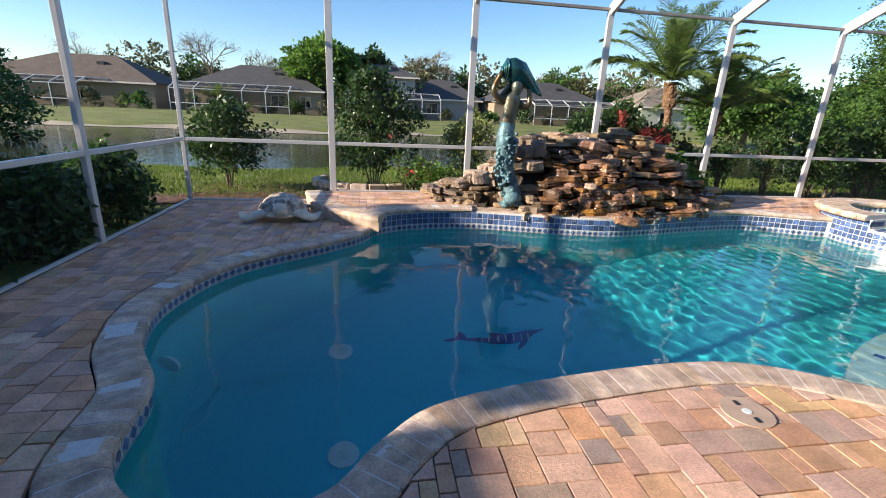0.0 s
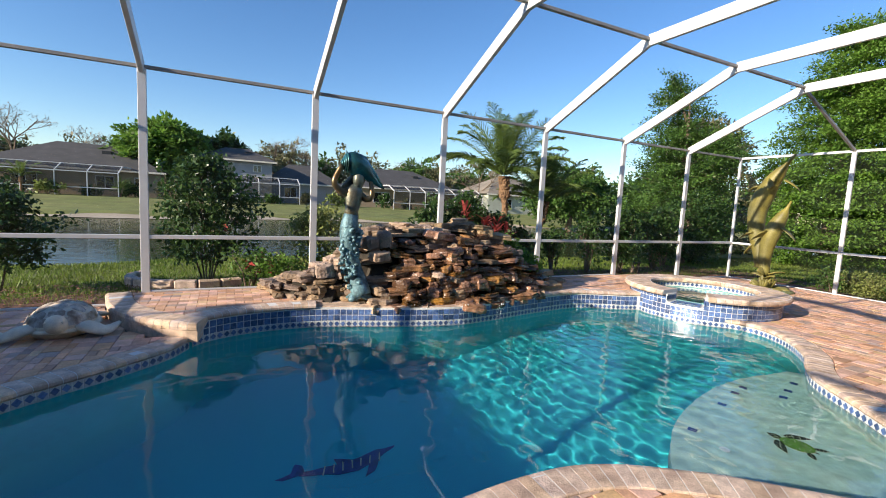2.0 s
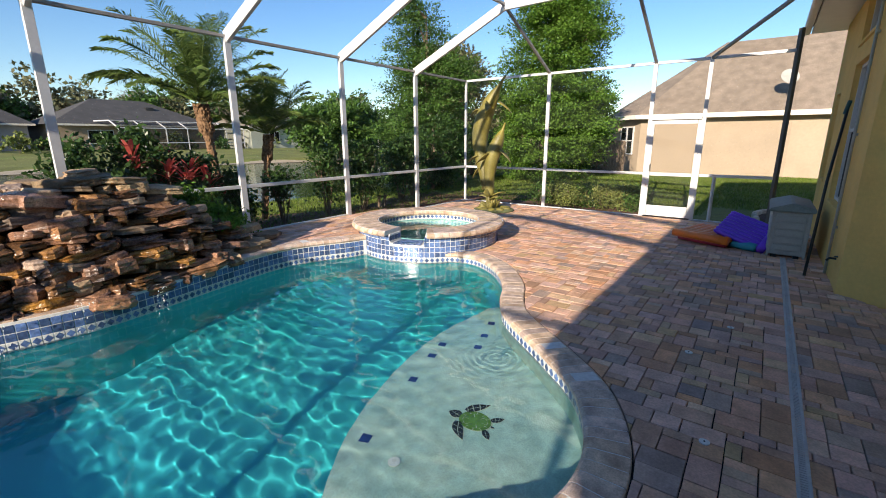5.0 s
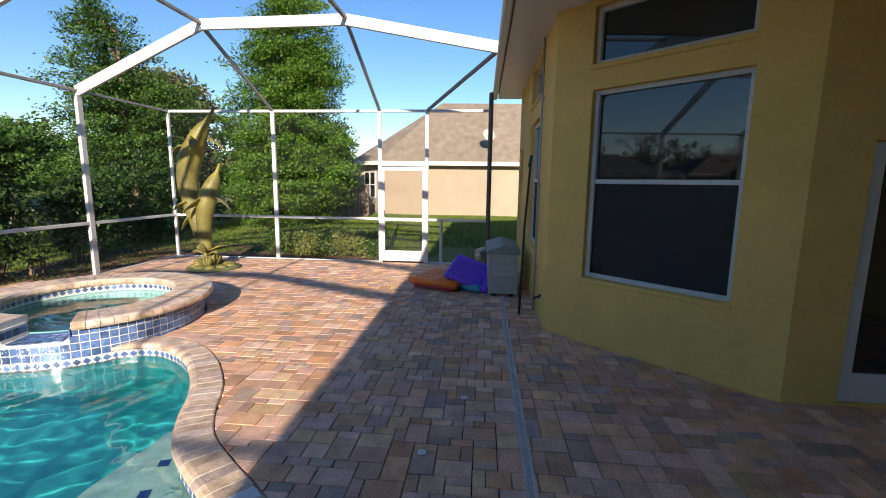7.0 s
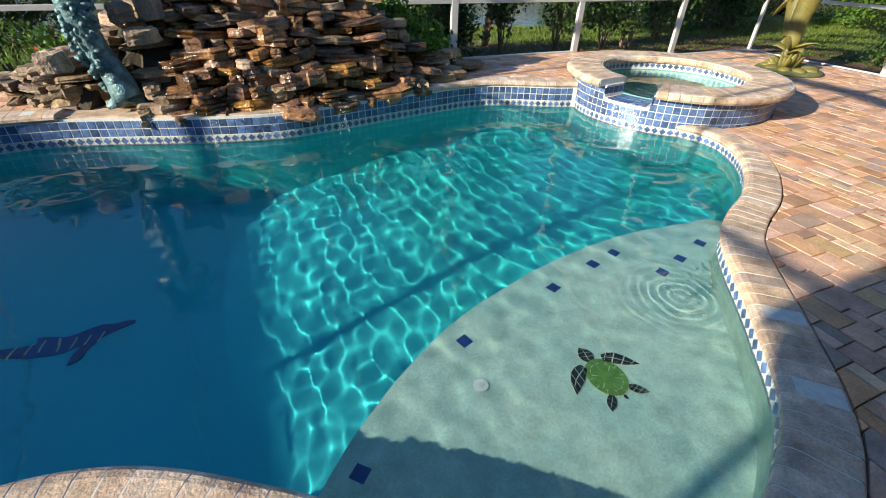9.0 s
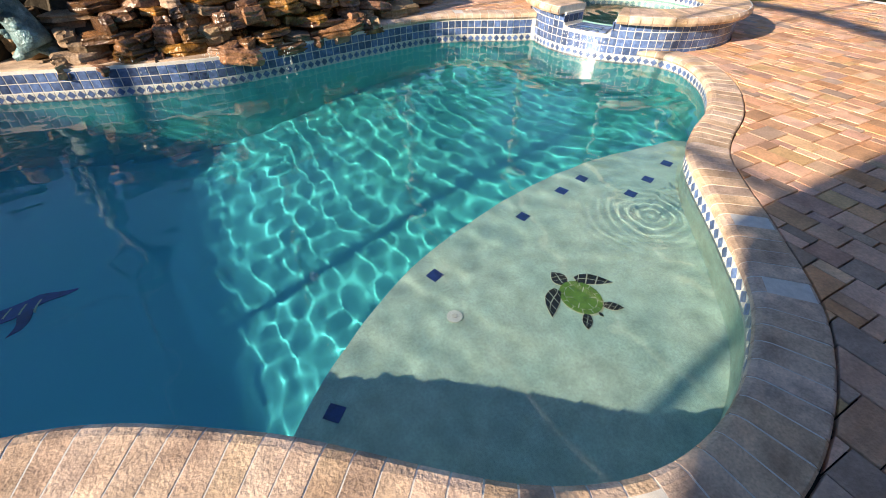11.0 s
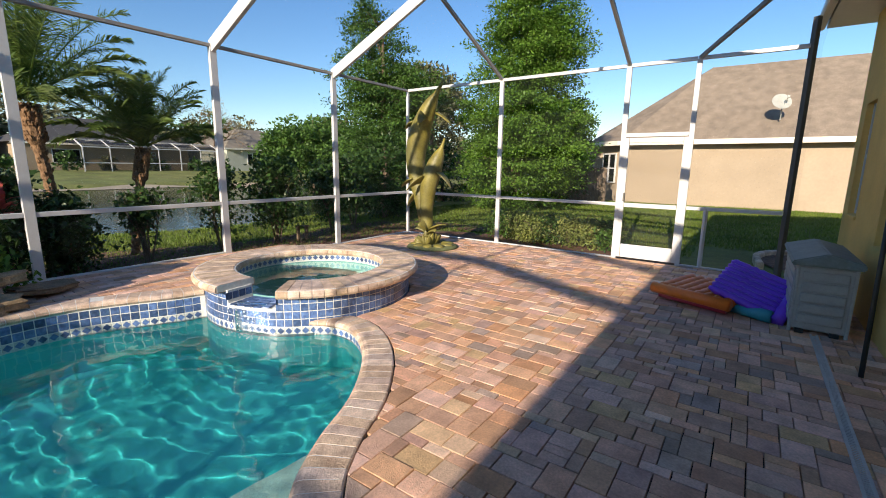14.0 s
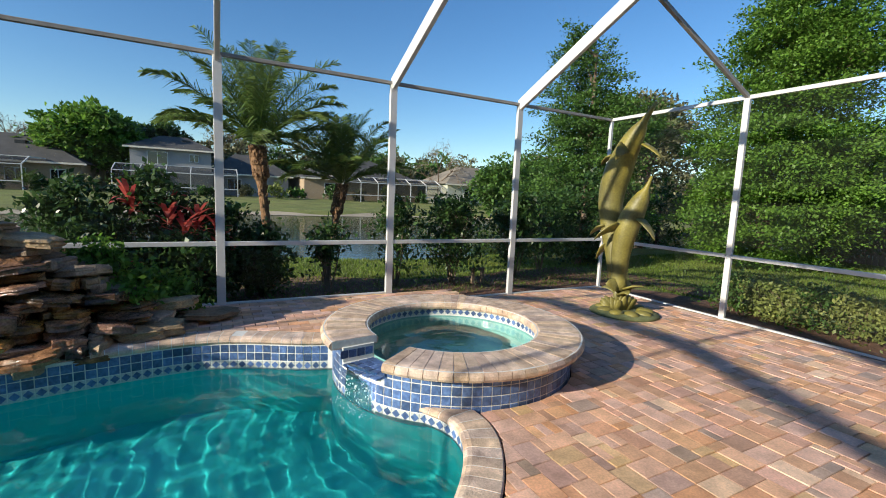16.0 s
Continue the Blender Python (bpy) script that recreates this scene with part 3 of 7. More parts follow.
M_HALF_SCREEN = screen_mat()
M_HALF_SCREEN.node_tree.nodes["Mix Shader"].inputs[0].default_value = 0.72
def window(name, wall, s0, s1, z0, z1, label, sash=True, blind=True):
    """Single-hung window set back in its opening, in the wall's own frame of reference."""
    w = tagged(base_at(name, 0, 0), label, "window", kind="structure")
    w.matrix_basis = wall.matrix_basis @ pose((s0 + s1) / 2, 0.10, z0, 0, 0, 180)
    hw, hh, t = (s1 - s0) / 2, z1 - z0, 0.045
    for s in (-1, 1):
        part("window_frame", new_box(min(s * hw, s * (hw - t)), -0.04, 0, max(s * hw, s * (hw - t)), 0.035, hh, bevel=0.004), M_WHITE, w)
    for zz in ((0, hh - t, hh * 0.515) if sash else (0, hh - t)):
        part("window_frame", new_box(-hw + t, -0.036, zz, hw - t, 0.031, zz + t, bevel=0.004), M_WHITE, w)
    part("pane", new_box(-hw + t, -0.02, t, hw - t, -0.012, hh - t), M_GLASS_DARK, w, "dark reflecting glass")
    if sash:
        part("insect_screen", new_box(-hw + t, -0.004, t, hw - t, 0.002, hh * 0.515), M_HALF_SCREEN, w, "dark insect screen over the lower sash")
    part("window_sill", new_box(-hw - 0.02, 0.0, -0.05, hw + 0.02, 0.125, -0.002, bevel=0.01), M_STUCCO, w)
    return w

BAY_A, BAY_B = (8.83, 0.08), (7.27, -1.60)
bay_len = math.hypot(BAY_A[0] - BAY_B[0], BAY_A[1] - BAY_B[1])
w_bay = wall_with_openings("wall_bay", BAY_A, BAY_B, 3.62, [(0.46, 1.87, 0.73, 2.69), (0.44, 1.85, 2.94, 3.50)], M_STUCCO, "angled ochre stucco house wall with a large window")
window("window_1", w_bay, 0.46, 1.87, 0.73, 2.69, "large white-framed window with a dark lowered blind")
window("window_2", w_bay, 0.44, 1.85, 2.94, 3.50, "white-framed transom window above the large one", sash=False)
w_east = wall_with_openings("wall_north", (13.35, 0.08), BAY_A, 3.62, [(0.35, 0.95, 1.0, 2.4), (2.15, 3.55, 0.80, 2.66), (2.15, 3.55, 2.94, 3.50)], M_STUCCO, "ochre stucco house wall beside the deck")
window("window_3", w_east, 2.15, 3.55, 0.80, 2.66, "white-framed house window with dark glass")
window("window_4", w_east, 2.15, 3.55, 2.94, 3.50, "white-framed transom window above the house window", sash=False)
window("window_5", w_east, 0.35, 0.95, 1.0, 2.4, "narrow white-framed house window")
w_side = wall_with_openings("wall_recess", BAY_B, (7.27, -4.6), 3.62, [(0.42, 1.38, 0.02, 2.08)], M_STUCCO, "ochre stucco wall with the glazed patio door")
d1 = tagged(base_at("door_1", 0, 0), "white patio door with a full glass light and dark knob", "door", kind="structure")
d1.matrix_basis = w_side.matrix_basis @ pose(0.90, 0.06, 0.02, 0, 0, 180)
for s in (-1, 1):
    part("stile", new_box(min(s * 0.48, s * 0.36), -0.03, 0, max(s * 0.48, s * 0.36), 0.02, 2.05, bevel=0.005), M_WHITE, d1)
for z0, z1 in ((0, 0.24), (1.93, 2.05)):
    part("rail", new_box(-0.36, -0.028, z0, 0.36, 0.018, z1, bevel=0.005), M_WHITE, d1)
part("pane", new_box(-0.36, -0.01, 0.24, 0.36, 0.0, 1.93), M_GLASS_DARK, d1)
part("door_knob", ellipsoid(tube(bmesh.new(), [(-0.42, 0.018, 0.98), (-0.42, 0.06, 0.98)], 0.014), (-0.42, 0.075, 0.98), (0.03, 0.025, 0.03)), M_BRONZE, d1, "dark bronze door knob", smooth=True)
wall_with_openings("wall_back", (7.27, -4.6), (-5.5, -4.6), 3.62, [], M_STUCCO, "plain ochre stucco wall of the covered patio")
wall_with_openings("wall_west", (-5.5, -4.6), (-5.5, -0.4), 3.62, [], M_STUCCO, "plain ochre stucco end wall of the covered patio")
wall_with_openings("wall_east", (13.35, -9.0), (13.35, -0.12), 3.62, [], M_STUCCO, "plain ochre stucco end wall of the house")
EAVE_X0, EAVE_X1 = -4.25, -8.2  # unseen splayed corner, added so the eave's shadow edge slants across the deck
bm = filled([[(EAVE_X0, 0.56), (13.75, 0.56), (13.75, -9.0), (EAVE_X1, -9.0), (EAVE_X1, -1.42)]], 3.62)
bmesh.ops.solidify(bm, geom=bm.faces[:], thickness=0.06)
tagged(link("ceiling", bm, M_WHITE), "white soffit under the house eave", "soffit", kind="structure")
bm = bmesh.new()
v = [bm.verts.new(p) for p in ((EAVE_X0, 0.64, 3.70), (13.85, 0.64, 3.70), (13.85, -10, 3.70), (EAVE_X1, -10, 3.70), (EAVE_X1, -1.38, 3.70), (-2.5, -3.8, 5.6), (9.8, -3.8, 5.9))]
for f in ((0, 1, 6, 5), (1, 2, 6), (2, 3, 5, 6), (3, 4, 5), (4, 0, 5)):
    bm.faces.new([v[i] for i in f])
tagged(link("roof", bm, M_SHINGLE), "brown shingle hip roof of the house", "roof", kind="structure")
bm = beam(bmesh.new(), (EAVE_X0, 0.63, 3.62), (13.85, 0.63, 3.62), 0.11, 0.12, bevel=0.02)
tagged(link("gutter", bm, M_WHITE), "white rain gutter along the eave", "gutter", kind="structure")

# ---- spa: raised round tub with a spillway ----
SPA_TOP = 0.345
SPILL = math.atan2(5.18 - SPA_C[1], 7.56 - SPA_C[0])  # the notch faces the pool
spa = tagged(base_at("spa", *SPA_C), "round raised spa with blue tile and bullnose coping", "spa", kind="structure")
def ring_wall(r0, r1, z0, z1, a0, a1, n):
    """Part of a hollow drum between two radii and heights."""
    bm = bmesh.new()
    prev = None
    for i in range(n + 1):
        a = a0 + (a1 - a0) * i / n
        c, s = math.cos(a), math.sin(a)
        ring = [bm.verts.new((r * c, r * s, z)) for r, z in ((r1, z0), (r1, z1), (r0, z1), (r0, z0))]
        if prev:
            for k in range(4):
                bm.faces.new((prev[k], ring[k], ring[(k + 1) % 4], prev[(k + 1) % 4]))
        else:
            bm.faces.new(ring[::-1])
        prev = ring
    bm.faces.new(prev)
    return bm
NOTCH = 0.235
part("spa_wall", ring_wall(SPA_IN + 0.04, SPA_R, -1.78, SPA_TOP - 0.07, SPILL + NOTCH, SPILL + 2 * math.pi - NOTCH, 72), M_GROUT, spa)
part("spillway", ring_wall(SPA_IN + 0.04, SPA_R - 0.001, -1.78, 0.145, SPILL - NOTCH - 0.01, SPILL + NOTCH + 0.01, 10), M_GROUT, spa)
part("spa_skirt", ring_wall(SPA_R + 0.002, SPA_R + 0.006, -1.78, WATER_Z - 0.07, 0, 2 * math.pi, 72), M_PLASTER, spa).cycles.is_caustics_receiver = True
part("spa_liner", ring_wall(SPA_IN + 0.032, SPA_IN + 0.039, -0.55, 0.165, 0, 2 * math.pi, 64), M_SPA_PLASTER, spa)
bm = bmesh.new()
bmesh.ops.create_circle(bm, cap_ends=True, segments=48, radius=SPA_IN + 0.03, matrix=Matrix.Translation((0, 0, -0.55)))
part("spa_floor", bm, M_SPA_PLASTER, spa)
bm = bmesh.new()
sr, sring = [0.0] + [0.05 * k for k in range(1, 18)] + [SPA_IN + 0.035], []
c0 = bm.verts.new((0, 0, 0.155))
for r in sr[1:]:
    sring.append([bm.verts.new((r * math.cos(2 * math.pi * k / 64), r * math.sin(2 * math.pi * k / 64), 0.155 + 0.0012 * math.sin(r * 40) + 0.0025 * noise.noise((r * math.cos(2 * math.pi * k / 64) * 6, r * math.sin(2 * math.pi * k / 64) * 6, 7)))) for k in range(64)])
for k in range(64):
    bm.faces.new((c0, sring[0][k - 1], sring[0][k]))
for lo, hi in zip(sring, sring[1:]):
    for k in range(64):
        bm.faces.new((lo[k - 1], hi[k - 1], hi[k], lo[k]))
spa_water = tagged(link("spa_water", bm, M_WATER, smooth=True), "still turquoise water in the spa", "water", kind="structure")
spa_water.matrix_basis = pose(*SPA_C, 0)
spa_water.visible_shadow = False

# ---- raised strip behind the pool ----
N_EDGE = len(EDGE)
def is_raised(p):
    return 0.30 < p.x < 7.60 and p.y > 5.75
def in_spa(p, r=SPA_R):
    return math.hypot(p.x - SPA_C[0], p.y - SPA_C[1]) < r
STEP_CURVE = spline([(-0.80, 7.735), (-0.62, 7.00), (-0.25, 6.35), (0.14, 6.02), (0.36, 5.92)], 40, closed=False)
back_run = [EDGE[i] for i in range(N_EDGE) if is_raised(EDGE[i]) and not in_spa(EDGE[i])]
back_run.sort(key=lambda p: p.x)
strip_loop = [(p.x, p.y) for p in STEP_CURVE] + [(p.x, p.y + 0.03) for p in back_run[3::3]] + [(7.45, 6.2), (8.0, 6.6), (8.6, 6.72), (9.45, 6.55), (9.6, 7.0), (9.6, 7.735)]
bm = filled([strip_loop], STEP_Z - 0.03)
rim = [bm.verts.new((x, y, STEP_Z - 0.03)) for x, y in strip_loop]
foot = [bm.verts.new((x, y, -0.05)) for x, y in strip_loop]
for i in range(len(rim)):
    bm.faces.new((rim[i - 1], rim[i], foot[i], foot[i - 1]))
strip = tagged(link("raised_strip", bm, M_COPING), "raised paved strip between the pool and the screen", "raised deck", kind="structure")

# ---- coping pieces ----
NOSE = [(0.034, -0.062), (0.006, -0.058), (-0.012, -0.036), (-0.008, -0.012), (0.012, 0.002), (0.042, 0.008), (0.236, 0.004), (0.246, -0.002), (0.248, -0.050)]
def coping_piece(pts, parent, z, widths=NOSE, name="coping_stone"):
    """One bullnose stone that follows a short run of the edge; pts are (point, outward way) pairs."""
    bm = bmesh.new()
    prev = None
    lift = random.uniform(-0.0014, 0.0014)
    for p, n in pts:
        ring = [bm.verts.new((p.x + n.x * u, p.y + n.y * u, z + h + lift)) for u, h in widths]
        if prev:
            for k in range(len(ring)):
                bm.faces.new((prev[k], prev[(k + 1) % len(ring)], ring[(k + 1) % len(ring)], ring[k]))
        else:
            bm.faces.new(ring[::-1])
        prev = ring
    bm.faces.new(prev)
    ob = part(name, bm, M_COPING, parent)
    return ob
def coping_run(samples, parent, z, step=0.098, gap=0.0034, widths=NOSE):
    """Lays stones along samples, a list of (point, outward way)."""
    L = [0]
    for (a, _), (b, _) in zip(samples, samples[1:]):
        L.append(L[-1] + (b - a).length)
    count = max(1, round(L[-1] / step))
    step = L[-1] / count
    def at(s):
        s = min(max(s, 0), L[-1])
        j = max(0, min(len(L) - 2, int(np.searchsorted(L, s)) - 1))
        f = (s - L[j]) / max(L[j + 1] - L[j], 1e-9)
        return samples[j][0].lerp(samples[j + 1][0], f), samples[j][1].lerp(samples[j + 1][1], f).normalized()
    for q in range(count):
        coping_piece([at(q * step + gap), at((q + 0.5) * step), at((q + 1) * step - gap)], parent, z, widths)
    # bed of mortar that shows in the joints
    bm = bmesh.new()
    prev = None
    bed = [(u + (0.003 if u < 0.1 else -0.006), h - (0.0012 if h > -0.02 else 0)) for u, h in widths]
    for p, n in samples:
        ring = [bm.verts.new((p.x + n.x * u, p.y + n.y * u, z + h)) for u, h in bed]
        if prev:
            for k in range(len(ring)):
                bm.faces.new((prev[k], prev[(k + 1) % len(ring)], ring[(k + 1) % len(ring)], ring[k]))
        prev = ring
    part("mortar_bed", bm, M_GROUT, parent)

coping = tagged(base_at("pool_coping", 0, 0), "bullnose stone coping round the pool edge", "coping", kind="structure")
low, high, start = [], [], None
flags = [is_raised(EDGE[i]) for i in range(N_EDGE)]
skip = [in_spa(EDGE[i], SPA_R - 0.02) for i in range(N_EDGE)]
first = next(i for i in range(N_EDGE) if skip[i - 1] and not skip[i])
runs, cur = [], []
for q in range(N_EDGE):
    i = (first + q) % N_EDGE
    kind_i = "skip" if skip[i] else ("high" if flags[i] else "low")
    if cur and cur[0] != kind_i:
        runs.append(cur)
        cur = []
    if not cur:
        cur = [kind_i, []]
    cur[1].append(i)
runs.append(cur)
def samples_of(idx):
    return [(edge_frame(i)[0].copy(), edge_frame(i)[2]) for i in idx]
for kind_i, idx in runs:
    if kind_i == "low" and len(idx) > 4:
        coping_run(samples_of(idx), coping, 0.0)
    elif kind_i == "high" and len(idx) > 4:
        for lo_x, hi_x in ((0.0, 1.75), (5.30, 8.0)):
            sub = [i for i in idx if lo_x < EDGE[i].x < hi_x]
            if len(sub) > 4:
                coping_run(samples_of(sub), coping, STEP_Z)
step_samples = []
for i, p in enumerate(STEP_CURVE):
    a, b = STEP_CURVE[max(i - 1, 0)], STEP_CURVE[min(i + 1, len(STEP_CURVE) - 1)]
    d = (b - a).normalized()
    step_samples.append((p.copy(), Vector((-d.y, d.x, 0))))
STEP_NOSE = [(0.03, -0.17), (0.012, -0.165), (0.012, -0.10), (-0.008, -0.085), (-0.016, -0.05), (-0.008, -0.012), (0.02, 0.004), (0.27, 0.004), (0.27, -0.06)]
coping_run(step_samples, coping, STEP_Z, widths=STEP_NOSE)

# ---- waterline tiles ----
TILE = 0.080
def tile_mesh(name, material):
    bm = new_box(-0.0362, 0.0, -0.0362, 0.0362, 0.012, 0.0362, bevel=0.0025)
    me = bpy.data.meshes.new(name)
    bm.to_mesh(me)
    bm.free()
    me.materials.append(material)
    return me
def diamond_mesh(name):
    bm = new_box(-0.0362, 0.0, -0.0362, 0.0362, 0.012, 0.0362, bevel=0.0025)
    vs = [bm.verts.new(p) for p in ((0, -0.0012, -0.035), (0.035, -0.0012, 0), (0, -0.0012, 0.035), (-0.035, -0.0012, 0))]
    wall = [bm.verts.new((v.co.x * 1.03, 0.001, v.co.z * 1.03)) for v in vs]
    bm.faces.new(vs).material_index = 1
    for k in range(4):
        bm.faces.new((wall[k - 1], wall[k], vs[k], vs[k - 1])).material_index = 1
    me = bpy.data.meshes.new(name)
    bm.to_mesh(me)
    bm.free()
    me.materials.append(M_TILE_WHITE)
    me.materials.append(M_TILE)
    return me
ME_TILE, ME_DIAMOND = tile_mesh("tile", M_TILE), diamond_mesh("diamond_tile")
def put_tile(me, name, p, way, z, parent):
    """Hangs a tile with its face towards -way."""
    ob = new(name, me)
    ob.parent = parent
    y = Vector((way.x, way.y, 0)).normalized()
    x = Vector((y.y, -y.x, 0))
    ob.matrix_basis = Matrix(((x.x, y.x, 0, p.x), (x.y, y.y, 0, p.y), (0, 0, 1, z), (0, 0, 0, 1)))
    return ob
band = tagged(base_at("pool_tile_band", 0, 0), "waterline band of pale tiles with blue diamonds", "tile band", kind="structure")
band_back = tagged(base_at("pool_tile_wall", 0, 0), "blue tile wall rising from the water behind the pool", "tile wall", kind="structure")
for kind_i, idx in runs:
    if kind_i == "skip":
        continue
    smp = samples_of(idx)
    bm = bmesh.new()
    prev = None
    for p, n in smp:
        q = p + n * 0.009
        top = (STEP_Z if kind_i == "high" else 0) - 0.045
        pair = [bm.verts.new((q.x, q.y, -0.17)), bm.verts.new((q.x, q.y, top)), bm.verts.new((q.x + n.x * 0.1, q.y + n.y * 0.1, top))]
        if prev:
            bm.faces.new((prev[0], pair[0], pair[1], prev[1]))
            bm.faces.new((prev[1], pair[1], pair[2], prev[2]))
        prev = pair
    part("grout_bed", bm, M_GROUT, band_back if kind_i == "high" else band)
    L = [0]
    for (a, _), (b, _) in zip(smp, smp[1:]):
        L.append(L[-1] + (b - a).length)
    for q in range(int(L[-1] / TILE)):
        s = (q + 0.5) * TILE
        j = max(0, min(len(L) - 2, int(np.searchsorted(L, s)) - 1))
        f = (s - L[j]) / (L[j + 1] - L[j])
        p, n = smp[j][0].lerp(smp[j + 1][0], f), smp[j][1]
        p = p + n * 0.006
        put_tile(ME_DIAMOND, "diamond_tile", p, n, -0.097, band_back if kind_i == "high" else band)
        if kind_i == "high":
            for row in range(2):
                put_tile(ME_TILE, "tile", p, n, -0.017 + row * TILE, band_back)

# ---- spa tiles, coping and spill ----
count = round(2 * math.pi * SPA_R / TILE)
for q in range(count):
    a = 2 * math.pi * (q + 0.5) / count
    off = (a - SPILL + math.pi) % (2 * math.pi) - math.pi
    c, s = math.cos(a), math.sin(a)
    p, way = Vector((c * (SPA_R + 0.003), s * (SPA_R + 0.003), 0)), Vector((-c, -s, 0))
    for row in range(5):
        z = -0.097 + row * TILE
        if abs(off) < NOTCH and z > 0.12:
            continue
        put_tile(ME_DIAMOND if row == 0 else ME_TILE, "diamond_tile" if row == 0 else "tile", p, way, z, spa)
count_in = round(2 * math.pi * (SPA_IN + 0.03) / TILE)
for q in range(count_in):
    a = 2 * math.pi * (q + 0.5) / count_in
    if abs((a - SPILL + math.pi) % (2 * math.pi) - math.pi) > NOTCH + 0.05:
        c, s = math.cos(a), math.sin(a)
        put_tile(ME_DIAMOND, "diamond_tile", Vector((c * (SPA_IN + 0.035), s * (SPA_IN + 0.035), 0)), Vector((c, s, 0)), 0.215, spa)
for q in range(-2, 3):  # tiled floor of the notch
    for row in range(4):
        a, r = SPILL + q * TILE / 1.05, SPA_IN + 0.10 + row * TILE
        ob = new("tile", ME_TILE)
        ob.parent = spa
        ob.matrix_basis = pose(r * math.cos(a), r * math.sin(a), 0.158, -90, 0, math.degrees(a) + 90)
SPA_NOSE = [(0.0, -0.085), (-0.014, -0.06), (-0.014, -0.035), (0.0, -0.012), (0.03, 0.0), (0.40, 0.0), (0.44, -0.010), (0.458, -0.035), (0.458, -0.06), (0.44, -0.085)]
n_st = 66
for q in range(n_st):
    a0 = SPILL + NOTCH + 0.02 + (2 * math.pi - 2 * NOTCH - 0.04) * q / n_st
    a1 = SPILL + NOTCH + 0.02 + (2 * math.pi - 2 * NOTCH - 0.04) * (q + 1) / n_st
    g = 0.0026
    pts = []
    for a in (a0 + g, (a0 + a1) / 2, a1 - g):
        n = Vector((math.cos(a), math.sin(a), 0))
        pts.append((n * SPA_IN, n))
    coping_piece(pts, spa, SPA_TOP, SPA_NOSE)
part("mortar_bed", ring_wall(SPA_IN + 0.006, SPA_RIM - 0.006, SPA_TOP - 0.075, SPA_TOP - 0.006, SPILL + NOTCH + 0.02, SPILL + 2 * math.pi - NOTCH - 0.02, 72), M_GROUT, spa)

for s in (-1, 1):  # tiled cheeks of the notch
    a = SPILL + s * (NOTCH - 0.004)
    for row in range(4):
        r = SPA_IN + 0.09 + row * TILE
        ob = new("tile", ME_TILE)
        ob.parent = spa
        ob.matrix_basis = pose(r * math.cos(a), r * math.sin(a), 0.215, 0, 0, math.degrees(a) + (0 if s > 0 else 180)) @ Matrix.Diagonal((1, 0.3, 1, 1))
# thin sheet of water that runs over the spill
bm = bmesh.new()
prev = None
for q in range(13):
    a = SPILL - NOTCH * 0.6 + 2 * NOTCH * 0.6 * q / 12
    c, s = math.cos(a), math.sin(a)
    row = []
    for r, z in ((SPA_R - 0.03, 0.174), (SPA_R - 0.005, 0.173), (SPA_R + 0.018, 0.165), (SPA_R + 0.026, 0.08), (SPA_R + 0.030, -0.03), (SPA_R + 0.034, WATER_Z + 0.005)):
        k = r + 0.006 * noise.noise((a * 30, z * 12, 0))
        row.append(bm.verts.new((k * c, k * s, z + 0.003 * noise.noise((a * 25, r * 9, 2)))))
    if prev:
        for k in range(5):
            bm.faces.new((prev[k], row[k], row[k + 1], prev[k + 1]))
    prev = row
spill = tagged(link("spill_water", bm, clear_mat("running_water", (0.95, 0.98, 1.0), rough=0.22), smooth=True), "thin sheet of water running over the spa spillway", "water", kind="structure")
spill.matrix_basis = pose(*SPA_C, 0)
spill.visible_shadow = False
M_FOAM = mat("water_foam", (0.75, 0.80, 0.80), 0.35, vary=0.1, scale=20)
bm = bmesh.new()
rng = random.Random(5)
for q in range(170):
    a = SPILL + max(-0.19, min(0.19, rng.gauss(0, NOTCH * 0.5)))
    t = rng.random()
    r, z = SPA_R + 0.055 + rng.uniform(0, 0.015) + (0.10 * rng.random() if t < 0.4 else 0), WATER_Z + (0.005 if t < 0.4 else rng.uniform(0.0, 0.26))
    w = rng.uniform(0.002, 0.0055)
    bmesh.ops.create_icosphere(bm, subdivisions=1, radius=w, matrix=Matrix.Translation((r * math.cos(a), r * math.sin(a), z)) @ Matrix.Diagonal((1, 1, 2.0 if t > 0.4 else 0.6, 1)))
foam = tagged(link("spill_foam", bm, M_FOAM), "white drops and foam below the spa spillway", "water drops", kind="stuff")
foam.matrix_basis = pose(*SPA_C, 0)

# ---- mosaics and fittings on the pool floor ----
M_GREEN = mat("green_mosaic", (0.11, 0.24, 0.035), 0.4, vary=0.25, scale=30, island_rand=0.25)
M_BLACKM = mat("black_mosaic", (0.012, 0.015, 0.014), 0.4, vary=0.2, scale=30)
M_BLUEM = mat("blue_mosaic", (0.02, 0.05, 0.22), 0.35, vary=0.3, scale=30, island_rand=0.3)
M_PALEM = mat("pale_seam", (0.50, 0.55, 0.42), 0.6, vary=0.1)
def plate(bm, pts, z0, z1, index=0):
    lo, hi = [bm.verts.new((x, y, z0)) for x, y in pts], [bm.verts.new((x, y, z1)) for x, y in pts]
    fs = [bm.faces.new(hi)] + [bm.faces.new((lo[k - 1], lo[k], hi[k], hi[k - 1])) for k in range(len(pts))]
    for f in fs:
        f.material_index = index
    return bm
def shrink(pts, k, c=None):
    cx = c[0] if c else sum(p[0] for p in pts) / len(pts)
    cy = c[1] if c else sum(p[1] for p in pts) / len(pts)
    return [(cx + (x - cx) * k, cy + (y - cy) * k) for x, y in pts]
tm = tagged(base_at("turtle_mosaic", 4.905, 2.345, SHELF_Z, -86), "green and black sea turtle mosaic on the pool shelf", "mosaic")
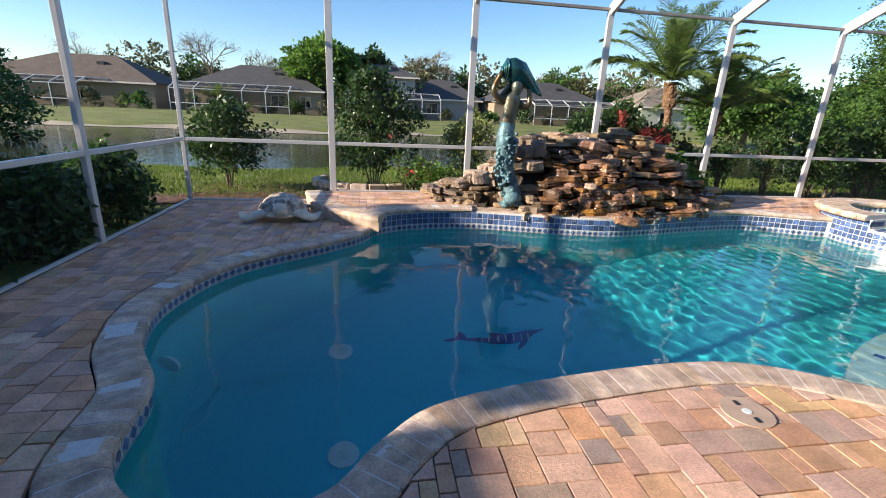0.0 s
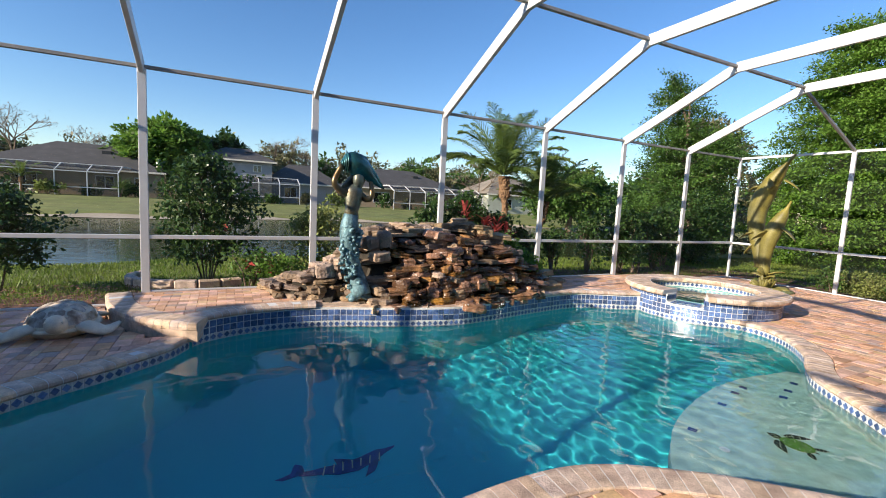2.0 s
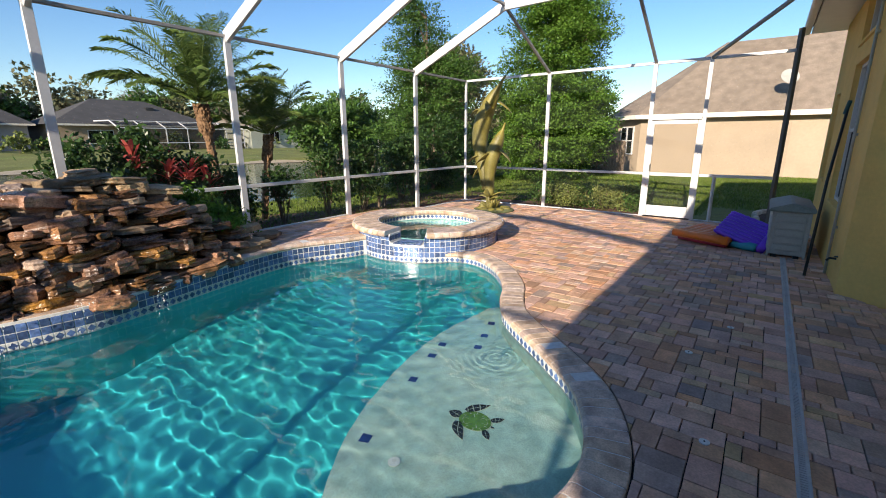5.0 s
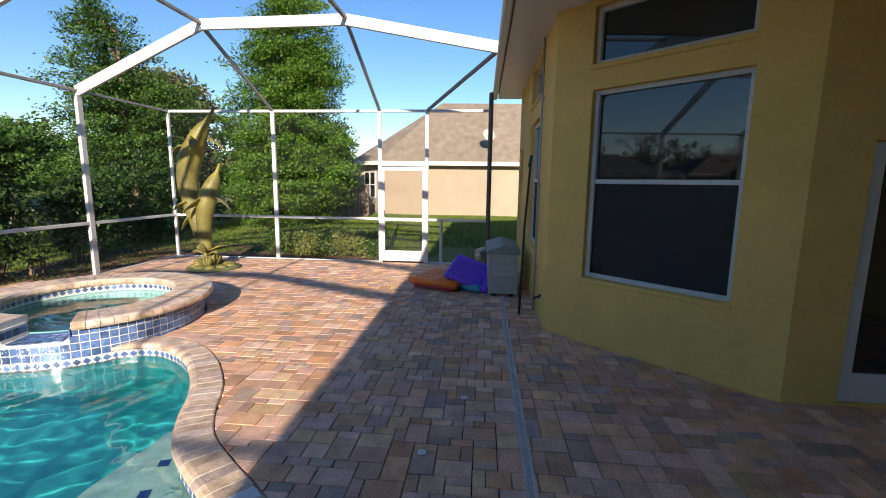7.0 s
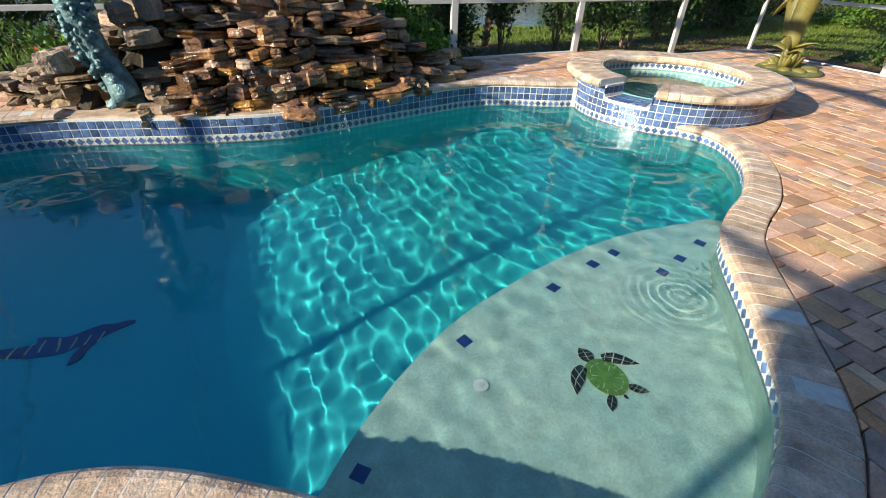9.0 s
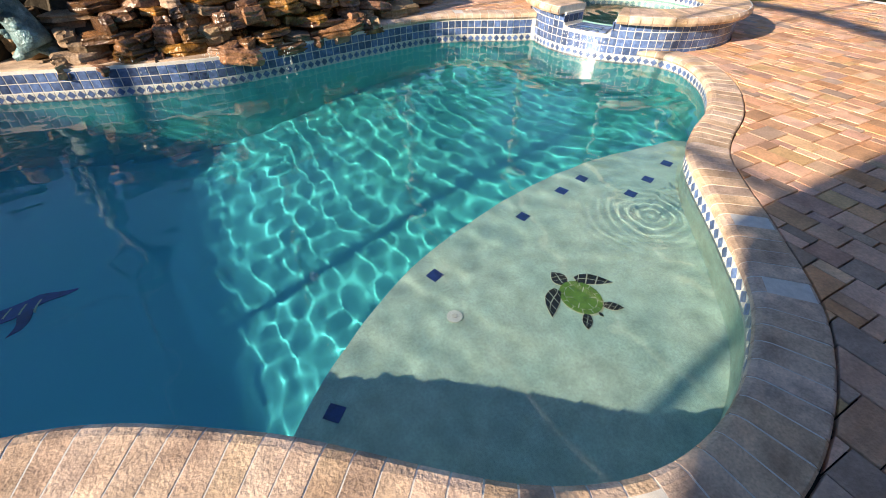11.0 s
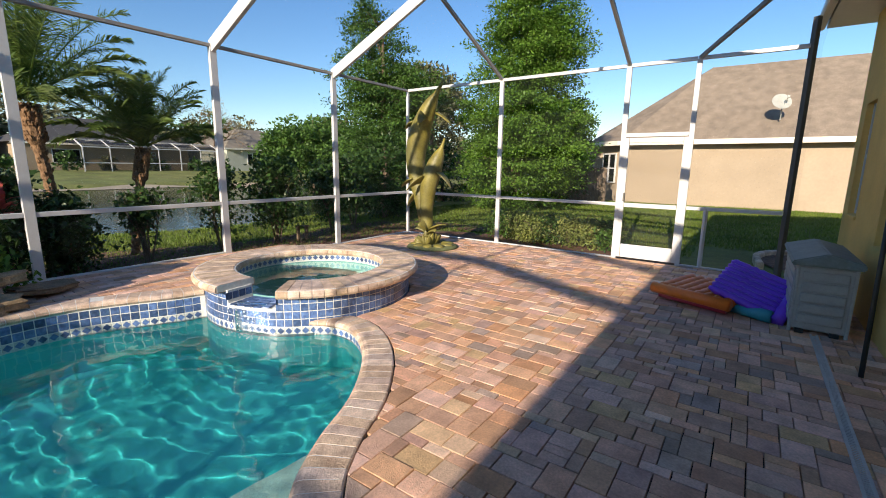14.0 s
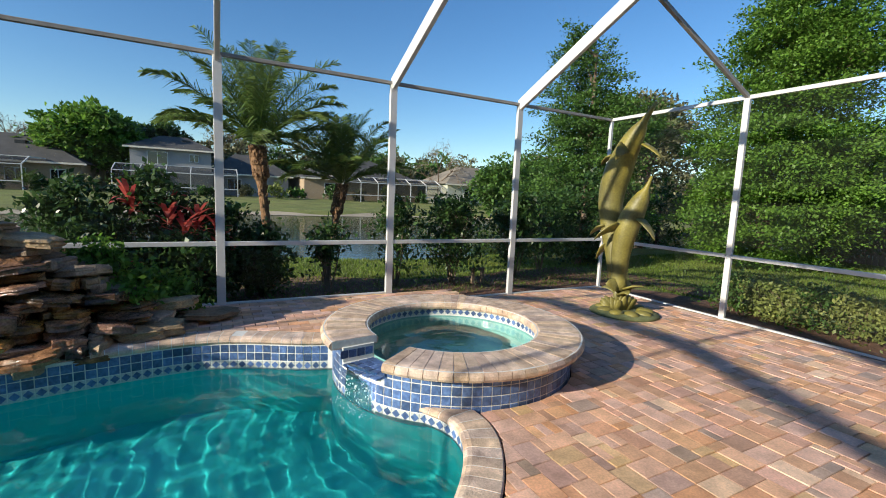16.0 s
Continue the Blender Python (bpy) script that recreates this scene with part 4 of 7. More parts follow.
shell_pts = [(0.125 * math.cos(a) * (1 + 0.06 * math.cos(a)), 0.105 * math.sin(a)) for a in (2 * math.pi * k / 28 for k in range(28))]
part("shell", plate(bmesh.new(), shell_pts, 0, 0.004), M_PALEM, tm)
for ring_r, n_p, off in ((0.0, 1, 0), (0.55, 6, 0.5), (0.87, 12, 0)):
    for k in range(n_p):
        a = 2 * math.pi * (k + off) / n_p
        da, r0, r1 = math.pi / n_p, (0.36, 0.73) if ring_r == 0.55 else (0.76, 0.97), None
        if ring_r == 0:
            pts = [(0.05 * math.cos(b), 0.04 * math.sin(b)) for b in (2 * math.pi * j / 6 for j in range(6))]
        else:
            pts = [(0.125 * r * math.cos(b), 0.105 * r * math.sin(b)) for r, b in ((r0[0], a - da * 0.9), (r0[0], a + da * 0.9), (r0[1], a + da * 0.92), (r0[1], a), (r0[1], a - da * 0.92))]
        part("shell_tile", plate(bmesh.new(), pts, 0, 0.008), M_GREEN, tm)
def blade(x0, y0, ang, length, width, bend=0.0):
    pts = []
    for side in (1, -1):
        ts = [0, 0.2, 0.45, 0.7, 0.9, 1.0]
        for t in (ts if side > 0 else ts[::-1][1:]):
            w = width * math.sin(math.pi * (0.18 + 0.8 * t)) * side
            u = t * length
            v = w + bend * t * t
            pts.append((x0 + u * math.cos(ang) - v * math.sin(ang), y0 + u * math.sin(ang) + v * math.cos(ang)))
    return pts
for name, args in (("head", (-0.118, 0, math.pi, 0.105, 0.046)), ("flipper", (-0.105, 0.065, 1.25, 0.19, 0.044, -0.07)), ("flipper", (-0.105, -0.065, -1.25, 0.19, 0.044, 0.07)), ("rear_flipper", (0.10, 0.06, 0.75, 0.10, 0.027)), ("rear_flipper", (0.10, -0.06, -0.75, 0.10, 0.027)), ("tail", (0.125, 0.0, 0.0, 0.03, 0.010))):
    pts = blade(*args)
    piece = part(name, plate(bmesh.new(), pts, 0, 0.005), M_PALEM, tm)
    half_n = len(pts) // 2
    for q in range(half_n):  # the outline's two sides meet in pairs
        a0, a1, b0, b1 = (Vector(pts[q]), Vector(pts[q + 1]), Vector(pts[-q] if q else pts[-1]), Vector(pts[-q - 1]))
        if q == half_n - 1:
            cells = [[a0, a1, b0]]
        else:
            m0, m1 = (a0 + b0) / 2, (a1 + b1) / 2
            cells = [[a0, a1, m1, m0], [m0, m1, b1, b0]] if name != "tail" else [[a0, a1, b1, b0]]
        for cell in cells:
            c = sum(cell, Vector((0, 0))) / len(cell)
            part("black_tile", plate(bmesh.new(), [tuple(c + (p - c) * 0.86) for p in cell], 0, 0.008), M_BLACKM, piece)
dm = tagged(base_at("dolphin_mosaic", 1.70, 4.53, -1.745, 0), "dark blue dolphin mosaic on the pool floor", "mosaic")
body = [(-0.46, 0.02), (-0.30, -0.03), (-0.12, -0.09), (0.08, -0.10), (0.26, -0.05), (0.38, 0.02), (0.52, 0.09), (0.53, 0.11), (0.40, 0.10), (0.30, 0.12), (0.12, 0.07), (-0.10, 0.03), (-0.30, 0.05), (-0.45, 0.06)]
part("body", plate(bmesh.new(), body, 0, 0.006), M_BLUEM, dm)
part("tail_fluke", plate(bmesh.new(), [(-0.44, 0.03), (-0.60, 0.00), (-0.66, 0.03), (-0.52, 0.06), (-0.46, 0.17), (-0.40, 0.12), (-0.40, 0.05)], 0, 0.006), M_BLUEM, dm)
part("dorsal_fin", plate(bmesh.new(), [(-0.10, 0.03), (-0.12, 0.12), (-0.04, 0.10), (0.06, 0.06)], 0, 0.007), M_BLUEM, dm)
part("flipper", plate(bmesh.new(), [(0.20, -0.06), (0.12, -0.22), (0.22, -0.16), (0.30, -0.04)], 0, 0.007), M_BLUEM, dm)
for k in range(7):
    x = -0.25 + 0.09 * k
    part("pale_seam", plate(bmesh.new(), [(x, -0.06), (x + 0.012, -0.06), (x + 0.04, 0.05), (x + 0.028, 0.05)], 0, 0.009), M_PALEM, dm)
for x, y in ((3.57, 2.34), (4.31, 2.86), (5.06, 3.06), (5.47, 3.17), (5.70, 3.22), (5.86, 2.91), (6.10, 2.98), (6.40, 3.07)):
    ob = tagged(link("accent_tile", plate(bmesh.new(), [(-0.036, -0.036), (0.036, -0.036), (0.036, 0.036), (-0.036, 0.036)], 0, 0.004), M_BLUEM), "small dark blue accent tile set in the pool shelf", "tile", group="accent tiles on the pool shelf")
    ob.matrix_basis = pose(x, y, SHELF_Z, 0, 0, 45 if x < 4 else 20)
M_CAP = mat("white_plastic", (0.72, 0.74, 0.72), 0.4, vary=0.05)
def disc(bm, r, z0, z1, n=24):
    return plate(bm, [(r * math.cos(2 * math.pi * k / n), r * math.sin(2 * math.pi * k / n)) for k in range(n)], z0, z1)
for x, y, z, r in ((4.26, 2.55, SHELF_Z, 0.04), (-0.05, 4.46, -1.749, 0.12), (0.05, 3.20, -1.749, 0.12)):
    ob = tagged(base_at("drain_cap", x, y, z), "round pale plastic drain cap on the pool floor", "drain cap", group="caps on the pool floor")
    part("cap", disc(bmesh.new(), r, 0, 0.012), M_CAP, ob)
    part("hub", disc(bmesh.new(), r * 0.35, 0.012, 0.018, 12), M_GROUT, ob)
for root in (tm, dm):
    for o in root.children_recursive:
        o.cycles.is_caustics_receiver = True
for o in bpy.data.objects:
    if o.name.startswith(("accent_tile", "cap", "hub")):
        o.cycles.is_caustics_receiver = True
lamp = tagged(base_at("pool_light", -1.17, 3.35, -0.55, 60), "round underwater pool light in the wall, switched off", "pool light")
bm = bmesh.new()
bmesh.ops.create_cone(bm, cap_ends=True, segments=24, radius1=0.11, radius2=0.09, depth=0.03, matrix=Matrix.Rotation(math.pi / 2, 4, "Y") @ Matrix.Translation((0, 0, 0.015)))
part("ring", bm, M_CAP, lamp)

# ---- rock waterfall ----
M_ROCK = mat("dry_sandstone", (0.38, 0.27, 0.175), 0.7, vary=0.4, scale=8, second=(0.19, 0.125, 0.08), mix_scale=4.0, bump=0.8, bump_scale=28, obj_rand=0.5, hue_rand=0.010, spec=0.5)
M_ROCK_WET = mat("wet_sandstone", (0.30, 0.145, 0.06), 0.24, vary=0.5, scale=7, second=(0.065, 0.038, 0.022), mix_scale=4.5, bump=0.8, bump_scale=26, obj_rand=0.6, hue_rand=0.012, spec=0.55)
# near-black, so the shade of the gaps between stones is in its colour
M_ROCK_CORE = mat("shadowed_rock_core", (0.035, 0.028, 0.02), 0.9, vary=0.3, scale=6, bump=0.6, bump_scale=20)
def rock_mesh(seed, w, d, h, material):
    """A flat broken slab: a many-sided outline, split layers, chipped edges and a rough cleft top."""
    r = random.Random(seed)
    n = r.choice((11, 12, 13, 14))
    bm = bmesh.new()
    rings = []
    angs = sorted(2 * math.pi * (k + r.uniform(-0.4, 0.4)) / n for k in range(n))
    rad = [r.uniform(0.72, 1.12) for _ in range(n)]
    for k, sc in ((-0.5, 0.86), (-0.38, 0.98), (-0.05, r.uniform(0.93, 1.0)), (0.05, r.uniform(0.9, 1.0)), (0.34, r.uniform(0.94, 1.0)), (0.5, 0.86)):
        ring = []
        for a, q in zip(angs, rad):
            cx = max(-1.0, min(1.0, math.cos(a) * q * 1.12))
            cy = max(-1.0, min(1.0, math.sin(a) * q * 1.12))
            ring.append(bm.verts.new((cx * w / 2 * sc * r.uniform(0.93, 1.04), cy * d / 2 * sc * r.uniform(0.93, 1.04), h * (k + r.uniform(-0.09, 0.09)))))
        rings.append(ring)
    for lo, hi in zip(rings, rings[1:]):
        for k in range(n):
            bm.faces.new((lo[k - 1], lo[k], hi[k], hi[k - 1]))
    bm.faces.new(rings[0][::-1])
    inner = [bm.verts.new((v.co.x * 0.5 + r.uniform(-0.06, 0.06) * w, v.co.y * 0.5 + r.uniform(-0.06, 0.06) * d, h * r.uniform(0.46, 0.66))) for v in rings[-1]]
    top = bm.verts.new((r.uniform(-0.1, 0.1) * w, r.uniform(-0.1, 0.1) * d, h * 0.58))
    for k in range(n):
        bm.faces.new((rings[-1][k - 1], rings[-1][k], inner[k], inner[k - 1]))
        bm.faces.new((inner[k - 1], inner[k], top))
    bm.normal_update()
    me = bpy.data.meshes.new("rock")
    bm.to_mesh(me)
    bm.free()
    me.materials.append(material)
    return me
ROCKS = [rock_mesh(40 + k, 1, 1, 1, M_ROCK) for k in range(14)]
ROCKS_WET = [rock_mesh(60 + k, 1, 1, 1, M_ROCK_WET) for k in range(12)]
def lerp_table(t, x):
    for (x0, y0), (x1, y1) in zip(t, t[1:]):
        if x <= x1:
            return y0 + (y1 - y0) * max(0, (x - x0)) / (x1 - x0)
    return t[-1][1]
CREST = [(1.15, 0.34), (1.5, 0.46), (1.95, 0.66), (2.30, 0.80), (2.55, 1.16), (3.0, 1.24), (4.35, 1.28), (4.7, 1.05), (5.1, 0.80), (5.6, 0.50), (6.05, 0.26)]
FOOT = [(1.15, 7.05), (1.5, 6.66), (1.9, 6.42), (2.4, 6.26), (2.8, 6.14), (3.5, 6.0), (4.1, 6.04), (4.7, 6.15), (5.3, 6.28), (5.75, 6.48), (6.05, 6.85)]
falls = tagged(base_at("rock_waterfall", 3.6, 6.9), "stacked brown sandstone waterfall beside the pool", "waterfall")
# filler sheet behind the stones, coloured dark as the shade in their gaps
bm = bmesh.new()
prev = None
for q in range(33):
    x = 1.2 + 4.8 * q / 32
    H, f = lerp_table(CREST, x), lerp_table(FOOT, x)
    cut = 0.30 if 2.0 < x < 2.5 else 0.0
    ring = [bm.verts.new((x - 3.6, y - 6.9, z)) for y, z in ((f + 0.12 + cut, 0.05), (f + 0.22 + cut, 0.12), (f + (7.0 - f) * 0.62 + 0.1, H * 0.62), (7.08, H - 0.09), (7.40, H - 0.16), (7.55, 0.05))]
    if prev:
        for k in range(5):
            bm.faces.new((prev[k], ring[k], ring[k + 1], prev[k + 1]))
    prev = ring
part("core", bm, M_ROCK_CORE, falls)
rng = random.Random(21)
z = 0.10
layer = 0
while z < 1.28:
    x = 1.12 + rng.uniform(0, 0.2)
    while x < 6.1:
        H, f = lerp_table(CREST, x), lerp_table(FOOT, x)
        w = rng.choice((0.16, 0.26, 0.34, 0.44, 0.58)) * rng.uniform(0.9, 1.15)
        if z < H - 0.03:
            t = (z - 0.10) / max(H - 0.10, 0.1)
            y = f - 0.035 + (7.0 - f) * (t ** 1.15) * 0.80 + rng.uniform(-0.06, 0.08)
            hollow = (1.98 < x + w / 2 < 2.48 and z < 0.50) or (2.35 < x + w / 2 < 2.62 and 0.45 < z < 0.95)
            h, d = rng.choice((0.06, 0.07, 0.08, 0.095, 0.13)), rng.uniform(0.28, 0.46)
            runs = 2.5 < x < 5.3 and z < H - 0.16 and rng.random() < 0.85  # where the water runs
            ob = new("rock", rng.choice(ROCKS_WET if runs else ROCKS))
            ob.parent = falls
            ob.matrix_basis = pose(x + w / 2 - 3.6, y + d / 2 + (0.22 if hollow else 0) - 6.9, z + rng.uniform(-0.01, 0.01), rng.uniform(-10, 8), rng.uniform(-8, 8), rng.uniform(-24, 24) + rng.choice((0, 180))) @ Matrix.Diagonal((w * 1.06, d, h, 1))
        x += w * 0.92
    z += rng.uniform(0.066, 0.082)
    layer += 1
for q in range(60):  # cap stones along the crest and down the back
    x = 1.2 + 4.7 * rng.random()
    H = lerp_table(CREST, x)
    ob = new("rock", rng.choice(ROCKS))
    ob.parent = falls
    ob.matrix_basis = pose(x - 3.6, rng.uniform(6.95, 7.40) - 6.9, H - 0.05 + rng.uniform(-0.05, 0.02), rng.uniform(-6, 6), rng.uniform(-6, 6), rng.uniform(0, 360)) @ Matrix.Diagonal((rng.uniform(0.28, 0.5), rng.uniform(0.25, 0.4), rng.uniform(0.06, 0.11), 1))
for x, y, z, w, d, h in ((4.15, 6.95, 1.25, 0.50, 0.36, 0.10), (4.12, 7.02, 1.33, 0.34, 0.28, 0.06), (2.72, 6.72, 1.02, 0.26, 0.24, 0.22), (2.50, 6.66, 0.98, 0.22, 0.22, 0.16), (1.85, 6.60, 0.60, 0.28, 0.26, 0.17), (2.62, 6.55, 0.80, 0.34, 0.28, 0.12), (3.75, 6.22, 0.28, 0.30, 0.24, 0.14)):
    ob = new("rock", rng.choice(ROCKS))
    ob.parent = falls
    ob.matrix_basis = pose(x - 3.6, y - 6.9, z, 4, -3, rng.uniform(-20, 20)) @ Matrix.Diagonal((w, d, h, 1))
bm = bmesh.new()
for q in range(70):
    x = rng.choice((3.05, 3.62, 4.32)) + rng.gauss(0, 0.05)
    zz = rng.uniform(WATER_Z, 0.22)
    bmesh.ops.create_icosphere(bm, subdivisions=1, radius=rng.uniform(0.002, 0.0045), matrix=Matrix.Translation((x, lerp_table(FOOT, x) - 0.14 + rng.uniform(-0.03, 0.02), zz)) @ Matrix.Diagonal((1, 1, 3.0, 1)))
tagged(link("waterfall_drops", bm, M_FOAM), "falling water drops below the rocks", "water drops", kind="stuff")

# ---- statues: each one plain mesh ----
M_PATINA = mat("patinated_bronze", (0.09, 0.16, 0.17), 0.38, metal=0.55, vary=0.35, scale=9, second=(0.16, 0.12, 0.06), mix_scale=3.5, bump=0.4, bump_scale=40)
M_PATINA_BLUE = mat("blue_green_patina", (0.16, 0.30, 0.34), 0.45, metal=0.25, vary=0.35, scale=14, second=(0.05, 0.09, 0.10), mix_scale=9, bump=0.6, bump_scale=45)
M_PATINA_TEAL = mat("polished_teal_patina", (0.03, 0.17, 0.18), 0.25, metal=0.5, vary=0.35, scale=9, second=(0.02, 0.05, 0.05), mix_scale=5)
M_BRONZE_WARM = mat("rubbed_bronze", (0.24, 0.15, 0.06), 0.3, metal=0.75, vary=0.3, scale=9, second=(0.10, 0.10, 0.07), mix_scale=6)
bm = bmesh.new()
marks = []
def mark(index):
    n = len(bm.faces)
    bm.faces.ensure_lookup_table()
    for f in bm.faces:
        if f.tag is False:
            f.material_index = index
            f.tag = True
tube(bm, spline([(0.16, -0.08, 0.06), (0.09, -0.04, 0.30), (-0.02, 0.0, 0.62), (-0.06, 0.0, 0.90), (-0.06, 0.0, 1.08), (-0.04, 0.0, 1.26)], 22, False), [0.17, 0.165, 0.16, 0.15, 0.142, 0.138, 0.135, 0.132, 0.13, 0.13, 0.132, 0.135, 0.138, 0.142, 0.148, 0.154, 0.158, 0.158, 0.152, 0.143, 0.132, 0.12], 16)
r2 = random.Random(3)
for k in range(150):
    t = r2.random()
    a = r2.uniform(0, 2 * math.pi)
    zz = 0.08 + 1.05 * t
    cx = 0.15 * max(0, 1 - t * 2.4) - 0.06 * math.sin(math.pi * min(1, t * 1.05))
    rr = 0.145
    ellipsoid(bm, (cx + rr * math.cos(a), rr * math.sin(a) - 0.03, zz), (r2.uniform(0.025, 0.052),) * 2 + (r2.uniform(0.018, 0.038),), seg=7, rings=5)
for a in (-0.5, 0.3, 2.6, 3.6):
    tube(bm, [(0.14, -0.06, 0.10), (0.14 + 0.13 * math.cos(a), -0.06 + 0.13 * math.sin(a), 0.04), (0.14 + 0.24 * math.cos(a), -0.06 + 0.24 * math.sin(a), 0.0)], [0.09, 0.075, 0.03], 10, flat=0.5)
mark(1)
tube(bm, [(-0.04, 0.0, 1.20), (-0.03, 0.0, 1.32), (-0.01, 0.0, 1.42), (0.0, 0.0, 1.54), (0.02, 0.0, 1.63), (0.03, 0, 1.70)], [0.135, 0.115, 0.13, 0.155, 0.13, 0.06], 16, flat=0.75)
ellipsoid(bm, (0.06, -0.03, 1.77), (0.095, 0.10, 0.125), seg=14, rings=10)
mark(0)
for k in range(16):
    a = 0.4 + 2.5 * k / 15
    tube(bm, [(0.05 + 0.06 * math.cos(a * 1.3), 0.03, 1.87), (0.05 + 0.125 * math.cos(a), 0.04 + 0.03 * math.sin(a), 1.76), (-0.06 + 0.17 * math.cos(a), 0.06, 1.62), (-0.12 + 0.20 * math.cos(a), 0.05, 1.55 + 0.03 * math.sin(k))], [0.038, 0.036, 0.028, 0.012], 6)
mark(0)
tube(bm, spline([(-0.10, 0.0, 1.56), (-0.24, -0.03, 1.60), (-0.34, -0.03, 1.70), (-0.29, -0.02, 1.84), (-0.22, -0.04, 1.96)], 10, False), [0.06, 0.058, 0.054, 0.052, 0.052, 0.05, 0.045, 0.042, 0.04, 0.045], 10)
tube(bm, spline([(0.11, 0.0, 1.55), (0.21, -0.05, 1.49), (0.29, -0.06, 1.53), (0.29, -0.04, 1.68), (0.26, 0.0, 1.82)], 10, False), [0.06, 0.056, 0.052, 0.05, 0.048, 0.046, 0.042, 0.038, 0.036, 0.038], 10)
mark(3)
shell_axis = spline([(-0.19, 0.0, 1.98), (-0.06, 0.0, 2.0), (0.10, 0.0, 1.95), (0.30, 0.0, 1.80), (0.50, 0.0, 1.66)], 14, False)
tube(bm, shell_axis, [0.08, 0.135, 0.165, 0.175, 0.172, 0.16, 0.142, 0.12, 0.098, 0.078, 0.058, 0.040, 0.024, 0.008], 18)
tube(bm, [(-0.02, 0.02, 2.16), (0.16, 0.03, 2.07), (0.36, 0.03, 1.84), (0.53, 0.02, 1.66)], [0.02, 0.06, 0.05, 0.012], 10, flat=0.5)
for k in range(4):
    ellipsoid(bm, (-0.21 + 0.025 * k, 0, 1.985 + 0.006 * k), (0.022, 0.06 + 0.034 * k, 0.06 + 0.034 * k), seg=14, rings=8)
mark(2)
mermaid = tagged(link("mermaid_statue", bm, [M_PATINA, M_PATINA_BLUE, M_PATINA_TEAL, M_BRONZE_WARM], smooth=True), "patinated bronze mermaid statue lifting a shell, set on the rocks", "statue")
mermaid.matrix_basis = pose(2.22, 6.58, 0.20) @ Matrix.Diagonal((0.82, 0.80, 0.94, 1))

M_TURTLE = mat("cream_painted_cement", (0.80, 0.70, 0.54), 0.7, vary=0.12, scale=9, second=(0.66, 0.55, 0.41), mix_scale=6, bump=0.3, bump_scale=60)
M_SCUTE = mat("weathered_brown_shell", (0.24, 0.16, 0.10), 0.6, vary=0.35, scale=14, second=(0.60, 0.55, 0.48), mix_scale=7)
bm = bmesh.new()
ellipsoid(bm, (0, 0.12, 0.10), (0.32, 0.42, 0.21), seg=28, rings=16)
ellipsoid(bm, (0, 0.12, 0.075), (0.37, 0.46, 0.065), seg=28, rings=10)
ellipsoid(bm, (0.02, -0.33, 0.17), (0.10, 0.13, 0.095), seg=16, rings=12)
tube(bm, [(0.0, -0.15, 0.11), (0.02, -0.30, 0.15)], [0.13, 0.10], 12)
for s in (-1, 1):
    tube(bm, spline([(s * 0.20, -0.14, 0.11), (s * 0.33, -0.24, 0.09), (s * 0.46, -0.22, 0.05), (s * 0.57, -0.10, 0.10)], 10, False), [0.10, 0.105, 0.105, 0.10, 0.095, 0.085, 0.07, 0.055, 0.04, 0.02], 10, flat=0.4)
    tube(bm, [(s * 0.22, 0.46, 0.07), (s * 0.34, 0.60, 0.05), (s * 0.38, 0.70, 0.04)], [0.09, 0.08, 0.03], 10, flat=0.4)
    ellipsoid(bm, (s * 0.075 + 0.02, -0.40, 0.20), (0.016, 0.016, 0.016), seg=8, rings=6)
n0 = len(bm.faces)
def on_shell(u, v):
    """A point just over the shell, from its plan."""
    q = max(0.0, 1 - (u / 0.32) ** 2 - (v / 0.42) ** 2)
    return (u, v + 0.12, 0.10 + 0.212 * math.sqrt(q) + 0.006)
for row in range(5):
    for cx, half_w in ((0, 0.075), (-0.165, 0.072), (0.165, 0.072)):
        cy = -0.29 + row * 0.145
        if (cx / 0.30) ** 2 + (cy / 0.39) ** 2 > 0.86:
            continue
        pts = [(cx + half_w * x, cy + 0.062 * y) for x, y in ((-1, -0.35), (-0.55, -1), (0.55, -1), (1, -0.35), (1, 0.35), (0.55, 1), (-0.55, 1), (-1, 0.35))]
        vs = [bm.verts.new(on_shell(*p)) for p in pts]
        c = bm.verts.new((*on_shell(cx, cy)[:2], on_shell(cx, cy)[2] + 0.008))
        for k in range(8):
            bm.faces.new((vs[k - 1], vs[k], c)).material_index = 1
for k in range(16):
    a = 2 * math.pi * k / 16
    vs = [bm.verts.new((r * 0.335 * math.cos(b), 0.12 + r * 0.43 * math.sin(b), zz)) for r, b, zz in ((1.0, a - 0.14, 0.135), (1.0, a + 0.14, 0.135), (0.88, a + 0.14, 0.215), (0.88, a - 0.14, 0.215))]
    bm.faces.new(vs).material_index = 1
turtle = tagged(link("turtle_statue", bm, [M_TURTLE, M_SCUTE], smooth=True), "cream painted sea turtle statue lying on the deck", "statue")
turtle.matrix_basis = pose(-0.95, 6.50, 0.006, 0, 0, 4) @ Matrix.Diagonal((0.92, 0.95, 1.0, 1))

M_OLIVE = mat("olive_weathered_resin", (0.235, 0.195, 0.03), 0.5, vary=0.25, scale=4, second=(0.13, 0.12, 0.045), mix_scale=1.6, bump=0.2, bump_scale=40)
M_MOSS = mat("mossy_cement", (0.13, 0.145, 0.06), 0.9, vary=0.3, scale=8, bump=0.6, bump_scale=30)
bm = bmesh.new()
def dolphin(axis, big):
    k = big
    tube(bm, spline(axis, 20, False), [v * k for v in (0.028, 0.040, 0.062, 0.135, 0.178, 0.205, 0.226, 0.248, 0.25, 0.245, 0.235, 0.225, 0.214, 0.204, 0.194, 0.184, 0.174, 0.166, 0.16, 0.15)], 18)
